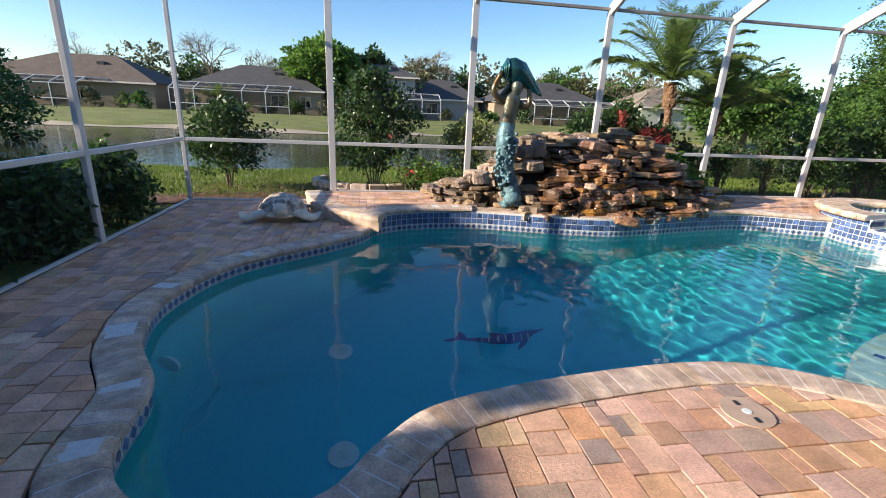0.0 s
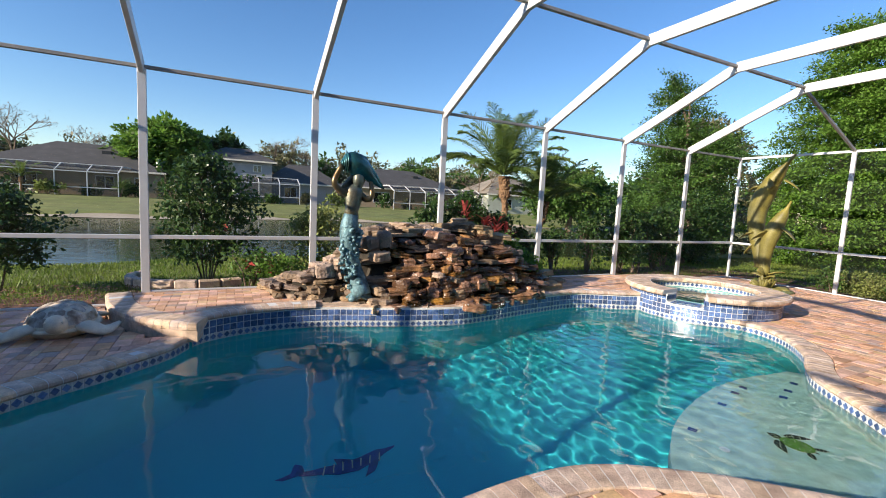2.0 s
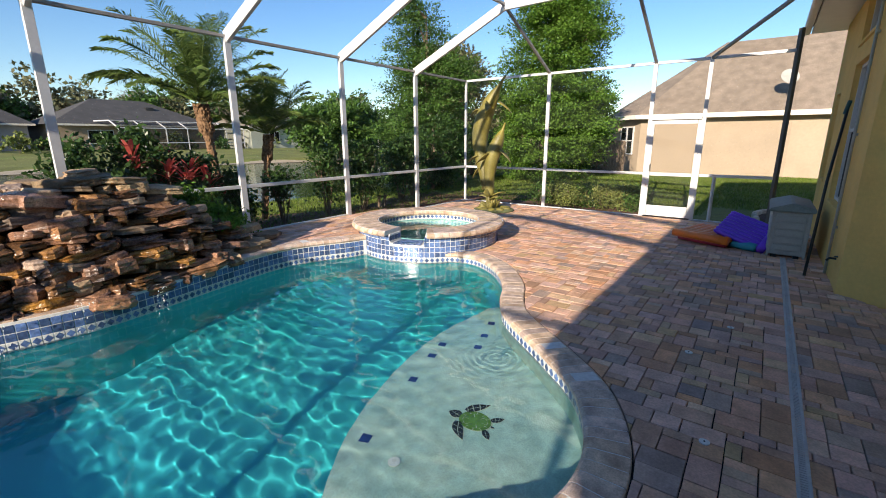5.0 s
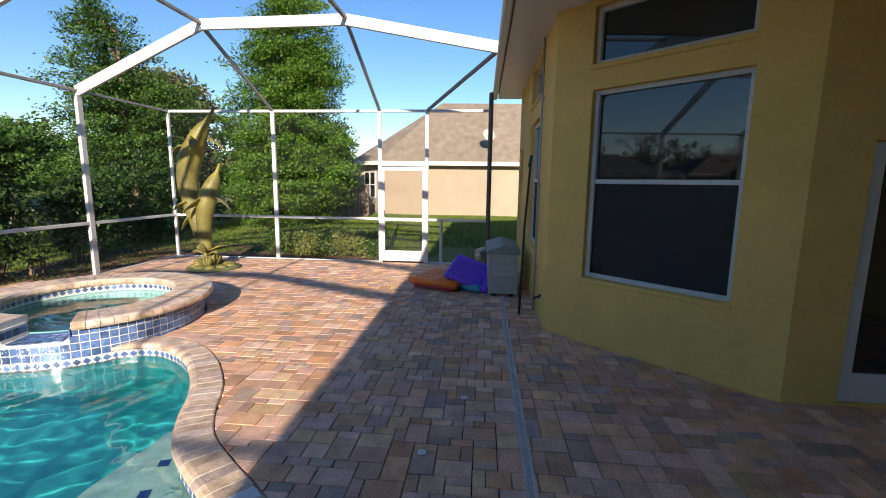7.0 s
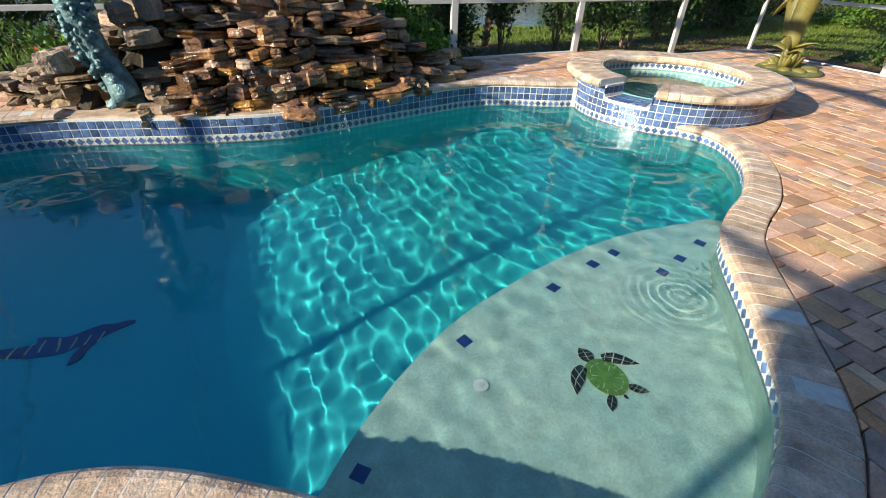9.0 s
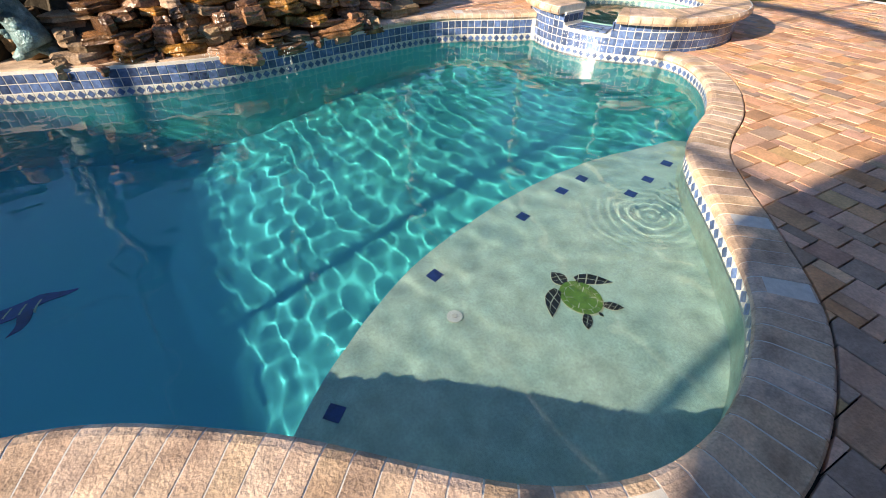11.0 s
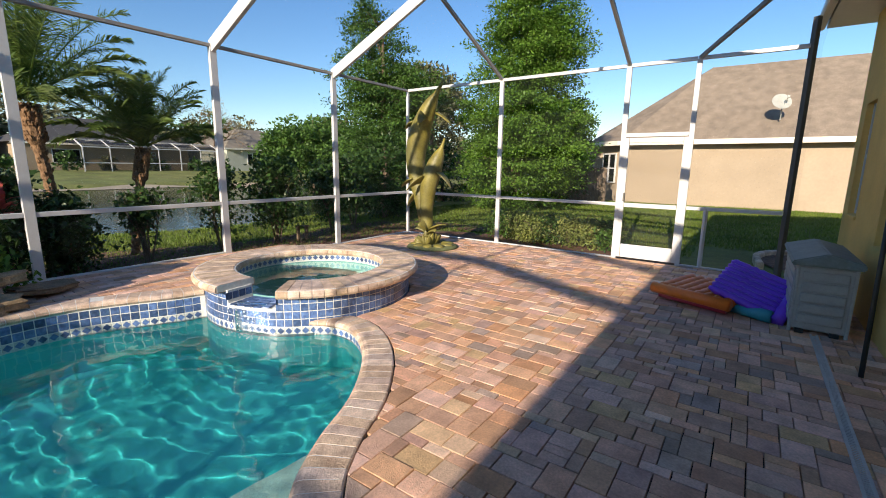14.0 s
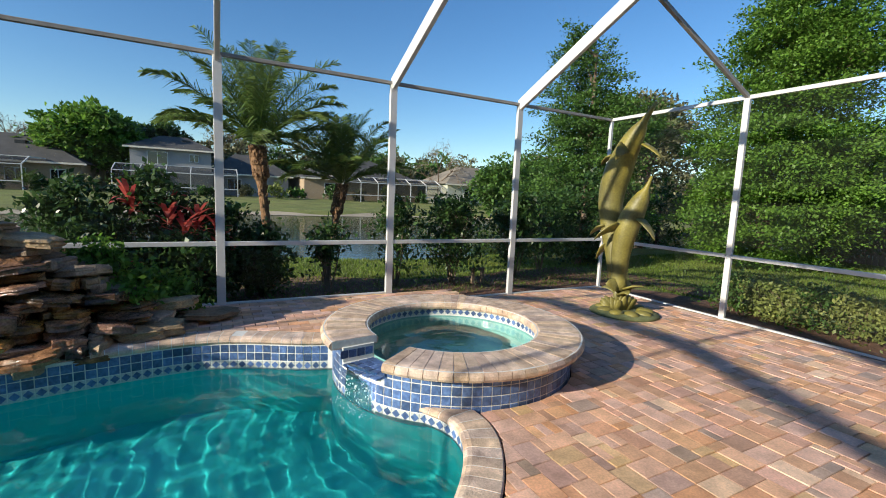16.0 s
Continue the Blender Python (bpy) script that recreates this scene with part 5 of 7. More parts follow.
dolphin([(0, -0.22, 3.06), (0, -0.05, 2.82), (0, 0.17, 2.48), (0.0, 0.33, 2.12), (0.0, 0.42, 1.74), (0.02, 0.40, 1.32), (0.03, 0.30, 0.92), (0.02, 0.20, 0.50)], 0.82)
dolphin([(0.05, -0.22, 2.04), (0.03, -0.14, 1.80), (-0.02, -0.02, 1.48), (-0.05, 0.07, 1.14), (-0.04, 0.12, 0.76), (-0.02, 0.10, 0.34)], 0.68)
def fin(root, way, length, width, flat=0.22):
    root, way = Vector(root), Vector(way).normalized()
    tube(bm, [root, root + way * length * 0.4, root + way * length * 0.75 + Vector((0, 0, -0.03)), root + way * length + Vector((0, 0, -0.08))], [width, width * 0.85, width * 0.5, width * 0.12], 10, flat=flat)
fin((0, 0.42, 2.36), (0, 0.8, -0.15), 0.26, 0.12)
fin((0.05, -0.05, 2.50), (0.2, -0.8, -0.5), 0.36, 0.10)
fin((-0.18, 0.1, 2.45), (-0.8, -0.2, -0.4), 0.26, 0.10)
fin((-0.08, 0.38, 1.30), (-0.1, 0.9, -0.3), 0.32, 0.13)
fin((-0.04, -0.18, 1.42), (-0.1, -0.8, -0.55), 0.34, 0.10)
fin((-0.18, 0.12, 1.30), (-0.6, 0.35, -0.3), 0.34, 0.14)
fin((-0.04, 0.36, 1.02), (0, 0.8, -0.7), 0.30, 0.11)
for a, zz, L in ((1.4, 0.42, 0.32), (-1.3, 0.36, 0.34), (0.3, 0.34, 0.30), (3.0, 0.38, 0.30), (2.2, 0.30, 0.28), (-2.2, 0.28, 0.30)):
    fin((0.05 * math.cos(a), 0.05 * math.sin(a) + 0.06, zz), (math.cos(a), math.sin(a), 0.5), L, 0.11, 0.25)
r2 = random.Random(8)
for k in range(26):
    a, r = r2.uniform(0, 6.28), r2.uniform(0.02, 0.26)
    z1 = 0.08 + (0.28 - r) * r2.uniform(0.9, 1.8)
    tube(bm, [(r * 0.5 * math.cos(a), r * 0.5 * math.sin(a) + 0.05, 0.02), (r * math.cos(a), r * math.sin(a) + 0.05, z1 * 0.7), (r * 1.35 * math.cos(a), r * 1.35 * math.sin(a) + 0.05, z1)], [0.07, r2.uniform(0.06, 0.10), 0.02], 8, flat=0.5)
for k in range(9):
    a = 2 * math.pi * k / 9
    ellipsoid(bm, (0.30 * math.cos(a), 0.30 * math.sin(a), 0.05), (0.13, 0.10, 0.045), rot=Matrix.Rotation(a, 3, "Z"), seg=10, rings=6)
n_before = len(bm.faces)
tube(bm, [(0, 0, 0.0), (0, 0, 0.03), (0, 0, 0.05)], [0.50, 0.48, 0.40], 28)
bm.faces.ensure_lookup_table()
for f in bm.faces[n_before:]:
    f.material_index = 1
dolphins = tagged(link("dolphin_statue", bm, [M_OLIVE, M_MOSS], smooth=True), "olive statue of two leaping dolphins on a mossy base", "statue")
dolphins.matrix_basis = pose(11.78, 6.12, 0.004)

# ---- clutter by the house ----
M_RESIN = mat("grey_resin", (0.36, 0.36, 0.33), 0.55, vary=0.08, scale=6)
M_RESIN_LID = mat("weathered_green_grey_lid", (0.17, 0.20, 0.175), 0.6, vary=0.15, scale=5)
M_BLACK = mat("black_plastic", (0.02, 0.02, 0.02), 0.5, vary=0.1)
chest = tagged(base_at("deck_box", 10.98, 0.50), "grey resin deck box with a green-grey lid beside the wall", "storage box")
part("body", new_box(-0.62, -0.22, 0.03, 0.62, 0.22, 0.66, bevel=0.02), M_RESIN, chest)
for k in range(5):
    part("side_slat", new_box(-0.635, -0.17, 0.10 + k * 0.105, -0.615, 0.17, 0.19 + k * 0.105, bevel=0.012), M_RESIN, chest)
    part("front_slat", new_box(-0.56, 0.215, 0.10 + k * 0.105, 0.56, 0.235, 0.19 + k * 0.105, bevel=0.012), M_RESIN, chest)
for x in (-0.625, 0.605):
    for y in (-0.225, 0.195):
        part("corner_post", new_box(x, y, 0.0, x + 0.03, y + 0.03, 0.66, bevel=0.006), M_RESIN, chest)
bm = bmesh.new()
v = [bm.verts.new(p) for p in ((-0.66, -0.26, 0.66), (0.66, -0.26, 0.66), (0.66, 0.27, 0.66), (-0.66, 0.27, 0.66), (-0.66, -0.26, 0.72), (0.66, -0.26, 0.72), (0.66, 0.27, 0.70), (-0.66, 0.27, 0.70), (-0.60, 0.0, 0.785), (0.60, 0.0, 0.785))]
for f in ((3, 2, 1, 0), (0, 1, 5, 4), (2, 3, 7, 6), (1, 2, 6, 9, 5), (3, 0, 4, 8, 7), (4, 5, 9, 8), (6, 7, 8, 9)):
    bm.faces.new([v[i] for i in f])
bmesh.ops.bevel(bm, geom=bm.edges[:], offset=0.012, segments=2, affect="EDGES")
part("lid", bm, M_RESIN_LID, chest, "weathered green-grey sloping lid")
for y in (-0.16, 0.10):
    part("foot", new_box(-0.645, y, 0.0, -0.60, y + 0.07, 0.04, bevel=0.004), M_BLACK, chest)

def mattress(name, label, w, d, tubes_n, material, m):
    """An inflated pool mattress: side by side air tubes with pinched welds."""
    ob = tagged(base_at(name, 0, 0), label, "pool float")
    ob.matrix_basis = m
    for k in range(tubes_n):
        y = -d / 2 + d * (k + 0.5) / tubes_n
        bm = bmesh.new()
        r = d / tubes_n * 0.56
        pts = [(-w / 2 + w * t, y, 0.065 + 0.006 * math.cos(t * 40)) for t in [q / 16 for q in range(17)]]
        tube(bm, pts, [r * (0.45 if q in (0, 16) else (0.92 if q % 2 else 1.04)) for q in range(17)], 12, flat=0.9)
        part("air_tube", bm, material, ob, smooth=True)
    bm = bmesh.new()
    tube(bm, [(-w / 2 - 0.02, -d / 2 - 0.01, 0.07), (-w / 2 - 0.02, d / 2 + 0.01, 0.07)], 0.065, 12)
    part("headrest", bm, material, ob, smooth=True)
    bm = bmesh.new()
    tube(bm, [(-w / 2 + 0.1, d / 2 + 0.005, 0.09), (-w / 2 + 0.1, d / 2 + 0.03, 0.095)], 0.012, 10)
    part("valve", bm, M_CAP, ob)
    return ob
def vinyl(name, col):
    m = mat(name, col, 0.32, vary=0.08, scale=5, spec=0.4)
    return m
M_ORANGE, M_PURPLE, M_AQUA, M_PINK = vinyl("orange_vinyl", (0.85, 0.20, 0.03)), vinyl("purple_vinyl", (0.17, 0.045, 0.60)), vinyl("aqua_vinyl", (0.03, 0.30, 0.38)), vinyl("pink_vinyl", (0.55, 0.05, 0.09))
mattress("pink_float", "flat pink pool float lying under the orange one", 0.70, 0.72, 6, M_PINK, pose(11.02, 1.44, 0.0, 0, 0, -22) @ Matrix.Diagonal((1, 1, 0.7, 1)))
mattress("orange_float", "orange inflatable pool mattress lying on the pavers", 0.76, 0.86, 8, M_ORANGE, pose(10.99, 1.45, 0.075, 0, -3, -24))
mattress("aqua_float", "aqua inflatable float under the purple one", 0.42, 0.40, 4, M_AQUA, pose(10.78, 0.92, 0.0, 0, 0, -30))
fu = Vector((0.11, 0.62, 0.20)).normalized()
fn = Vector((0.60, 0.06, 0.30)).cross(fu).normalized()
FLOAT_LEAN = Matrix.Translation((10.85, 1.03, 0.29)) @ Matrix((fu, fn.cross(fu), fn)).transposed().to_4x4()
mattress("purple_float", "purple inflatable pool mattress leaning on the deck box", 0.66, 0.70, 8, M_PURPLE, FLOAT_LEAN @ pose(0, 0, -0.09))

pole = tagged(base_at("pool_pole", 9.42, 0.30, 0), "dark telescopic pool pole leaning against the house wall", "pool pole")
bm = bmesh.new()
tube(bm, [(0, 0.02, 0.004), (0.55, -0.06, 1.15), (0.95, -0.15, 2.05)], 0.017, 10)
part("shaft", bm, M_BLACK, pole, smooth=True)
bm = bmesh.new()
tube(bm, [(0.93, -0.13, 1.98), (0.98, -0.16, 2.14)], [0.024, 0.024], 10)
part("grip", bm, mat("grip_green", (0.03, 0.08, 0.07), 0.5), pole)
hose = tagged(base_at("water_pipe", 9.62, 0.115, 0), "grey water pipe fixed to the stucco wall", "pipe")
bm = bmesh.new()
tube(bm, [(0, 0, 0.02), (0, 0, 3.55)], 0.016, 10)
part("pipe", bm, M_RESIN, hose, smooth=True)
for z in (0.6, 1.7, 2.8):
    part("clip", new_box(-0.03, -0.03, z, 0.03, 0.0, z + 0.03, bevel=0.004), M_RESIN, hose)
tap = tagged(base_at("wall_tap", 9.15, 0.09, 0.32), "small black hose tap on the stucco wall", "tap")
bm = bmesh.new()
tube(bm, [(0, 0, 0), (0, 0.06, 0), (0, 0.085, -0.03)], 0.013, 10)
part("spout", bm, M_BLACK, tap)
part("wheel", disc(bmesh.new(), 0.025, 0.02, 0.03, 12), M_BLACK, tap)
# channel drain along the house and round deck lids
drain = tagged(base_at("channel_drain", 0, 0.52), "white slotted plastic channel drain set in the deck", "drain", kind="structure")
M_DRAIN = mat("grey_white_plastic", (0.50, 0.49, 0.47), 0.5, vary=0.12, scale=4)
bm = bmesh.new()
for s in (-1, 1):
    box(bm, LEFT_X + 0.1, s * 0.024 - 0.008, -0.03, 10.35, s * 0.024 + 0.008, 0.004)
part("rim", bm, M_DRAIN, drain)
bm = bmesh.new()
x = 3.0
while x < 10.3:
    box(bm, x, -0.016, -0.02, x + 0.012, 0.016, 0.002)
    x += 0.020
tagged(part("slots", bm, M_DRAIN, drain), kind="stuff")
def deck_lid(x, y, r, material, label):
    ob = tagged(base_at("skimmer_cover", x, y, 0.001), label, "cover")
    part("plate", disc(bmesh.new(), r, 0, 0.006, 28), material, ob)
    part("centre", disc(bmesh.new(), r * 0.18, 0.006, 0.010, 14), M_CAP if r > 0.1 else M_BLACK, ob)
    if r > 0.1:
        for s in (-1, 1):
            part("finger_slot", new_box(-0.012, s * r * 0.55 - 0.02, 0.006, 0.012, s * r * 0.55 + 0.02, 0.009), M_BLACK, ob)
M_LID = mat("tan_plastic_lid", (0.50, 0.36, 0.27), 0.6, vary=0.1, scale=8)
deck_lid(2.27, 2.05, 0.13, M_LID, "round tan skimmer lid in the deck")
for x, y in ((6.29, 1.19), (5.13, 0.96), (7.05, 0.95)):
    deck_lid(x, y, 0.028, M_CAP, "small round deck anchor cap between the pavers")

# ---- plants ----
L_DARK = leaf_mat("dark_glossy_leaf", (0.035, 0.075, 0.02), (0.06, 0.12, 0.03), rough=0.35)
L_MID = leaf_mat("green_leaf", (0.055, 0.12, 0.022), (0.10, 0.19, 0.035))
L_BRIGHT = leaf_mat("bright_leaf", (0.09, 0.19, 0.025), (0.15, 0.27, 0.04), through=0.45)
L_VARI = leaf_mat("variegated_leaf", (0.30, 0.32, 0.10), (0.09, 0.15, 0.03))
L_DRY = leaf_mat("dry_twig", (0.17, 0.14, 0.10), (0.23, 0.19, 0.13), through=0.1)
L_PALM = leaf_mat("palm_leaf", (0.10, 0.17, 0.035), (0.18, 0.24, 0.06), rough=0.38, through=0.4)
L_RED = leaf_mat("red_bract", (0.46, 0.055, 0.06), (0.34, 0.10, 0.075))
L_HAZE = leaf_mat("far_leaf", (0.12, 0.135, 0.06), (0.19, 0.175, 0.09), through=0.2)
M_TRUNK_PALM = mat("palm_trunk", (0.20, 0.115, 0.06), 0.95, vary=0.35, scale=14, bump=1.0, bump_scale=25)
def leaves(name, centres, material, parent, size=0.07, per=14, spread=0.16, seed=0, aspect=0.45, droop=0.2, label="", outward=None):
    """Many small pointed leaves gathered in clumps, joined in one mesh. With outward, a way for each clump, they lie as sprays that point that way."""
    r = np.random.RandomState(seed)
    C = np.repeat(np.array(centres, float), per, axis=0)
    n = len(C)
    if outward is None:
        P = C + r.normal(0, spread, (n, 3)) * (1, 1, 0.8)
        d = r.normal(0, 1, (n, 3))
        d[:, 2] -= droop
    else:
        O = np.repeat(np.array(outward, float), per, axis=0)
        along = r.uniform(-1.3, 1.2, (n, 1))
        P = C + O * along * spread + r.normal(0, spread * 0.55, (n, 3)) * (1, 1, 0.5) * (1.25 - 0.45 * np.abs(along))
        d = O * 0.7 + r.normal(0, 0.6, (n, 3))
    d /= np.linalg.norm(d, axis=1)[:, None]
    s = np.cross(d, r.normal(0, 1, (n, 3)) if outward is None else np.array((0, 0, 1.0)) + O * 0.5 + r.normal(0, 0.45, (n, 3)))
    s /= np.linalg.norm(s, axis=1)[:, None]
    L = size * r.uniform(0.6, 1.35, (n, 1))
    u = np.cross(d, s)
    q = np.stack([P, P + d * L * 0.45 + s * L * aspect * 0.5 + u * L * 0.06, P + d * L, P + d * L * 0.45 - s * L * aspect * 0.5 + u * L * 0.06], 1).reshape(-1, 3)
    me = bpy.data.meshes.new(name)
    me.vertices.add(4 * n)
    me.vertices.foreach_set("co", q.ravel())
    me.loops.add(4 * n)
    me.loops.foreach_set("vertex_index", np.arange(4 * n, dtype=np.int32))
    me.polygons.add(n)
    me.polygons.foreach_set("loop_start", np.arange(0, 4 * n, 4, dtype=np.int32))
    me.update(calc_edges=True)
    me.materials.append(material)
    ob = new(name, me)
    ob.parent = parent
    if label:
        ob["label"] = label
    return ob
def shrub(name, label, x, y, h, rx, ry, material, seed, clumps=120, per=12, size=0.075, low=0.25, stems=7, z0=None, bare=0.0, flower=0):
    """A shrub: several forked stems and a ragged crown of leaf clumps with gaps."""
    r = random.Random(seed)
    z0 = ground_z(x, y) if z0 is None else z0
    ob = tagged(base_at(name, x, y, z0), label, "shrub")
    tips = []
    bm = bmesh.new()
    for k in range(stems):
        a = r.uniform(0, 6.28)
        q = r.uniform(0.25, 1.0)
        top = (rx * q * math.cos(a) * 0.8, ry * q * math.sin(a) * 0.8, h * r.uniform(0.6, 0.92))
        mid = (top[0] * 0.45 + r.uniform(-0.05, 0.05), top[1] * 0.45, top[2] * 0.5)
        tube(bm, [(top[0] * 0.1, top[1] * 0.1, -0.03), mid, top], [0.016, 0.012, 0.005], 6)
        tips.append(top)
        for j in range(3):
            t = r.uniform(0.45, 0.9)
            b0 = [m + (e - m) * (t - 0.5) * 2 if t > 0.5 else m * t * 2 for m, e in zip(mid, top)]
            b1 = (b0[0] + r.uniform(-0.25, 0.25) * rx, b0[1] + r.uniform(-0.25, 0.25) * ry, b0[2] + r.uniform(0.08, 0.28) * h)
            tube(bm, [b0, b1], [0.007, 0.003], 5)
            tips.append(b1)
    part("stems", bm, M_BARK, ob)
    cl = list(tips)
    while len(cl) < clumps:
        a, q, zz = r.uniform(0, 6.28), math.sqrt(r.random()), r.random()
        prof = math.sin(math.pi * min(1, 0.18 + 0.80 * zz)) ** 0.6
        lump = 1 + 0.25 * math.sin(3 * a + seed) + 0.15 * math.sin(7 * a + 2 * zz * 5)
        if r.random() > bare or zz > 0.6:
            cl.append((rx * q * prof * lump * math.cos(a), ry * q * prof * lump * math.sin(a), h * (low + (1 - low) * zz * (0.9 + 0.1 * lump))))
    leaves("leaves", cl, material, ob, size * 1.25, int(per * 1.5), 0.085, seed, aspect=0.55)
    if flower:
        leaves("flowers", r.sample(cl, flower), L_RED, ob, 0.10, 5, 0.03, seed + 1, aspect=0.8, label="red and pink blossoms")
    return ob
def tree(name, label, x, y, h, blobs, material, seed, trunk=0.18, clumps=420, per=26, size=0.16, spread=0.30, z0=None, category="tree", bark=None):
    """A tree: tapered trunk, limbs to each mass of the crown, and a crown of leaf clumps kept near the masses' surfaces."""
    r = random.Random(seed)
    z0 = ground_z(x, y) if z0 is None else z0
    ob = tagged(base_at(name, x, y, z0), label, category)
    bm = bmesh.new()
    tube(bm, spline([(0, 0, -0.1), (r.uniform(-0.1, 0.1), r.uniform(-0.1, 0.1), h * 0.3), (r.uniform(-0.2, 0.2), r.uniform(-0.2, 0.2), h * 0.6), (0, 0, h * 0.88)], 9, False), [trunk * k for k in (1.25, 1.0, 0.92, 0.82, 0.7, 0.56, 0.42, 0.28, 0.12)], 10)
    cl, ways = [], []
    vol = sum(b[3] * b[4] for b in blobs)
    for bx, by, bz, br, bh in blobs:
        tube(bm, spline([(0, 0, max(0.2, bz - bh * 0.9)), (bx * 0.5, by * 0.5, bz - bh * 0.3), (bx * 0.95, by * 0.95, bz + bh * 0.3)], 6, False), [trunk * 0.45, trunk * 0.36, trunk * 0.28, trunk * 0.2, trunk * 0.12, trunk * 0.05], 7)
        for k in range(int(clumps * br * bh / vol)):
            v = Vector((r.gauss(0, 1), r.gauss(0, 1), r.gauss(0, 1))).normalized()
            lump = 1 + 0.42 * noise.noise((v.x * 2.6 + seed, v.y * 2.6, v.z * 3.4 + bx)) + 0.2 * noise.noise((v.x * 6 + seed, v.y * 6, v.z * 7))
            q = lump * (r.uniform(0.80, 1.04) if r.random() < 0.8 else r.uniform(0.4, 0.8))
            c = Vector((bx + v.x * br * q, by + v.y * br * q, max(0.25, bz + v.z * bh * q)))
            way = Vector((v.x, v.y, 0.25 * v.z - 0.05)).normalized()
            cl.append(tuple(c))
            ways.append(tuple(way))
            if k % 9 == 0:
                tube(bm, [c - way * min(br * 0.7, 1.2) - Vector((0, 0, 0.25)), c], [trunk * 0.10, trunk * 0.03], 4, caps=False)
    part("trunk", bm, bark or M_BARK, ob)
    leaves("crown", cl, material, ob, size * 1.2, int(per * 1.6), spread, seed, aspect=0.6, outward=ways)
    return ob
def palm(name, label, x, y, trunk_h, lean, fronds, length, seed, mat_leaf=None, slim=0.085, boss=0.16):
    """A date palm: slim ringed trunk, a swollen boss of old leaf bases and arching feather fronds."""
    r = random.Random(seed)
    ob = tagged(base_at(name, x, y, ground_z(x, y)), label, "palm tree")
    bm = bmesh.new()
    pts = spline([(0, 0, -0.1), (lean[0] * 0.35, lean[1] * 0.3, trunk_h * 0.4), (lean[0], lean[1], trunk_h)], 40, False)
    radii = []
    for k in range(40):
        d = (39 - k) / 39 * trunk_h
        radii.append(slim + 0.010 * (k % 2) + (boss - slim) * min(max((0.60 - d) / 0.14, 0), 1) * (1 - 0.35 * max(0, 1 - d / 0.16)))
    tube(bm, pts, radii, 12)
    top = pts[-1]
    for k in range(190):  # cut leaf bases
        d = 0.56 * r.random() if k < 130 else trunk_h * r.random()
        p = pts[max(1, min(39, int(39 * (1 - d / trunk_h))))]
        a = k * 2.4 + r.uniform(-0.2, 0.2)
        rad = (boss if d < 0.52 else slim) * 0.93
        out = Vector((math.cos(a), math.sin(a), 0))
        tube(bm, [p + out * rad * 0.8, p + out * (rad + 0.012) + Vector((0, 0, 0.03)), p + out * (rad + 0.028) + Vector((0, 0, 0.075))], [0.026, 0.022, 0.006], 5)
    part("trunk", bm, M_TRUNK_PALM, ob)
    for k in range(fronds):
        u = k / fronds
        a = 2 * math.pi * (k * 0.382) + r.uniform(-0.2, 0.2)
        rise = 1.52 - 1.28 * u + r.uniform(-0.14, 0.14)
        L = length * r.uniform(0.85, 1.08) * (0.78 + 0.22 * min(1, u * 3))
        axis = []
        ang = rise
        twist = r.uniform(-0.5, 0.5)
        p = top + Vector((math.cos(a) * 0.06, math.sin(a) * 0.06, 0.04 + 0.08 * (1 - u)))
        for s in range(15):
            axis.append(p.copy())
            p = p + Vector((math.cos(a) * math.cos(ang), math.sin(a) * math.cos(ang), math.sin(ang))) * (L / 14)
            ang -= (0.012 + 0.135 * (s / 14) ** 1.5) * (0.6 + 0.6 * math.cos(ang))
        bm = bmesh.new()
        tube(bm, axis, [0.015 * (1 - s / 15) + 0.002 for s in range(15)], 5)
        flat = Vector((-math.sin(a), math.cos(a), 0))
        for s in range(9, 74):
            t = s / 74
            i = min(13, int(t * 14))
            p = axis[i].lerp(axis[i + 1], t * 14 - i)
            d = (axis[i + 1] - axis[i]).normalized()
            up = flat.cross(d) * (1 if d.x * math.cos(a) + d.y * math.sin(a) > -0.2 else -1)
            up = -up if up.z < 0 else up
            ll = L * 0.235 * math.sin(math.pi * (0.14 + 0.80 * t)) ** 0.8 * r.uniform(0.75, 1.2)
            for q in (-1, 1):
                w = (flat * q * (0.80 + 0.25 * twist * q) + d * r.uniform(0.55, 1.0) + up * r.uniform(-0.05, 0.45)).normalized()
                m = p + w * ll * 0.55
                e = p + w * ll - Vector((0, 0, ll * r.uniform(0.12, 0.42)))
                h = d * 0.0078
                bm.faces.new([bm.verts.new(c) for c in (p - h * 0.7, p + h * 0.7, m + h, e, m - h)])
        part("frond", bm, mat_leaf or L_PALM, ob)
    return ob
palm("palm_tree", "tall pygmy date palm with a reddish trunk behind the screen", 7.25, 10.05, 2.50, (-0.25, 0.0), 38, 1.85, 1, slim=0.07, boss=0.125)
palm("palm_tree", "smaller leaning date palm behind the screen", 8.2, 10.2, 1.92, (0.36, 0.05), 36, 1.55, 2, slim=0.065, boss=0.10)
shrub("shrub", "leafy green shrub outside the screen", -2.55, 9.6, 1.65, 0.72, 0.6, L_DARK, 1, 190, 14)
shrub("hibiscus_shrub", "tall dark green hibiscus shrub outside the screen", 0.32, 10.0, 2.35, 0.85, 0.7, L_DARK, 2, 290, 14, flower=4, low=0.2)
shrub("variegated_shrub", "pale yellow-green variegated shrub outside the screen", 2.40, 10.0, 1.55, 0.70, 0.55, L_VARI, 3, 190, 14, 0.06, low=0.1)
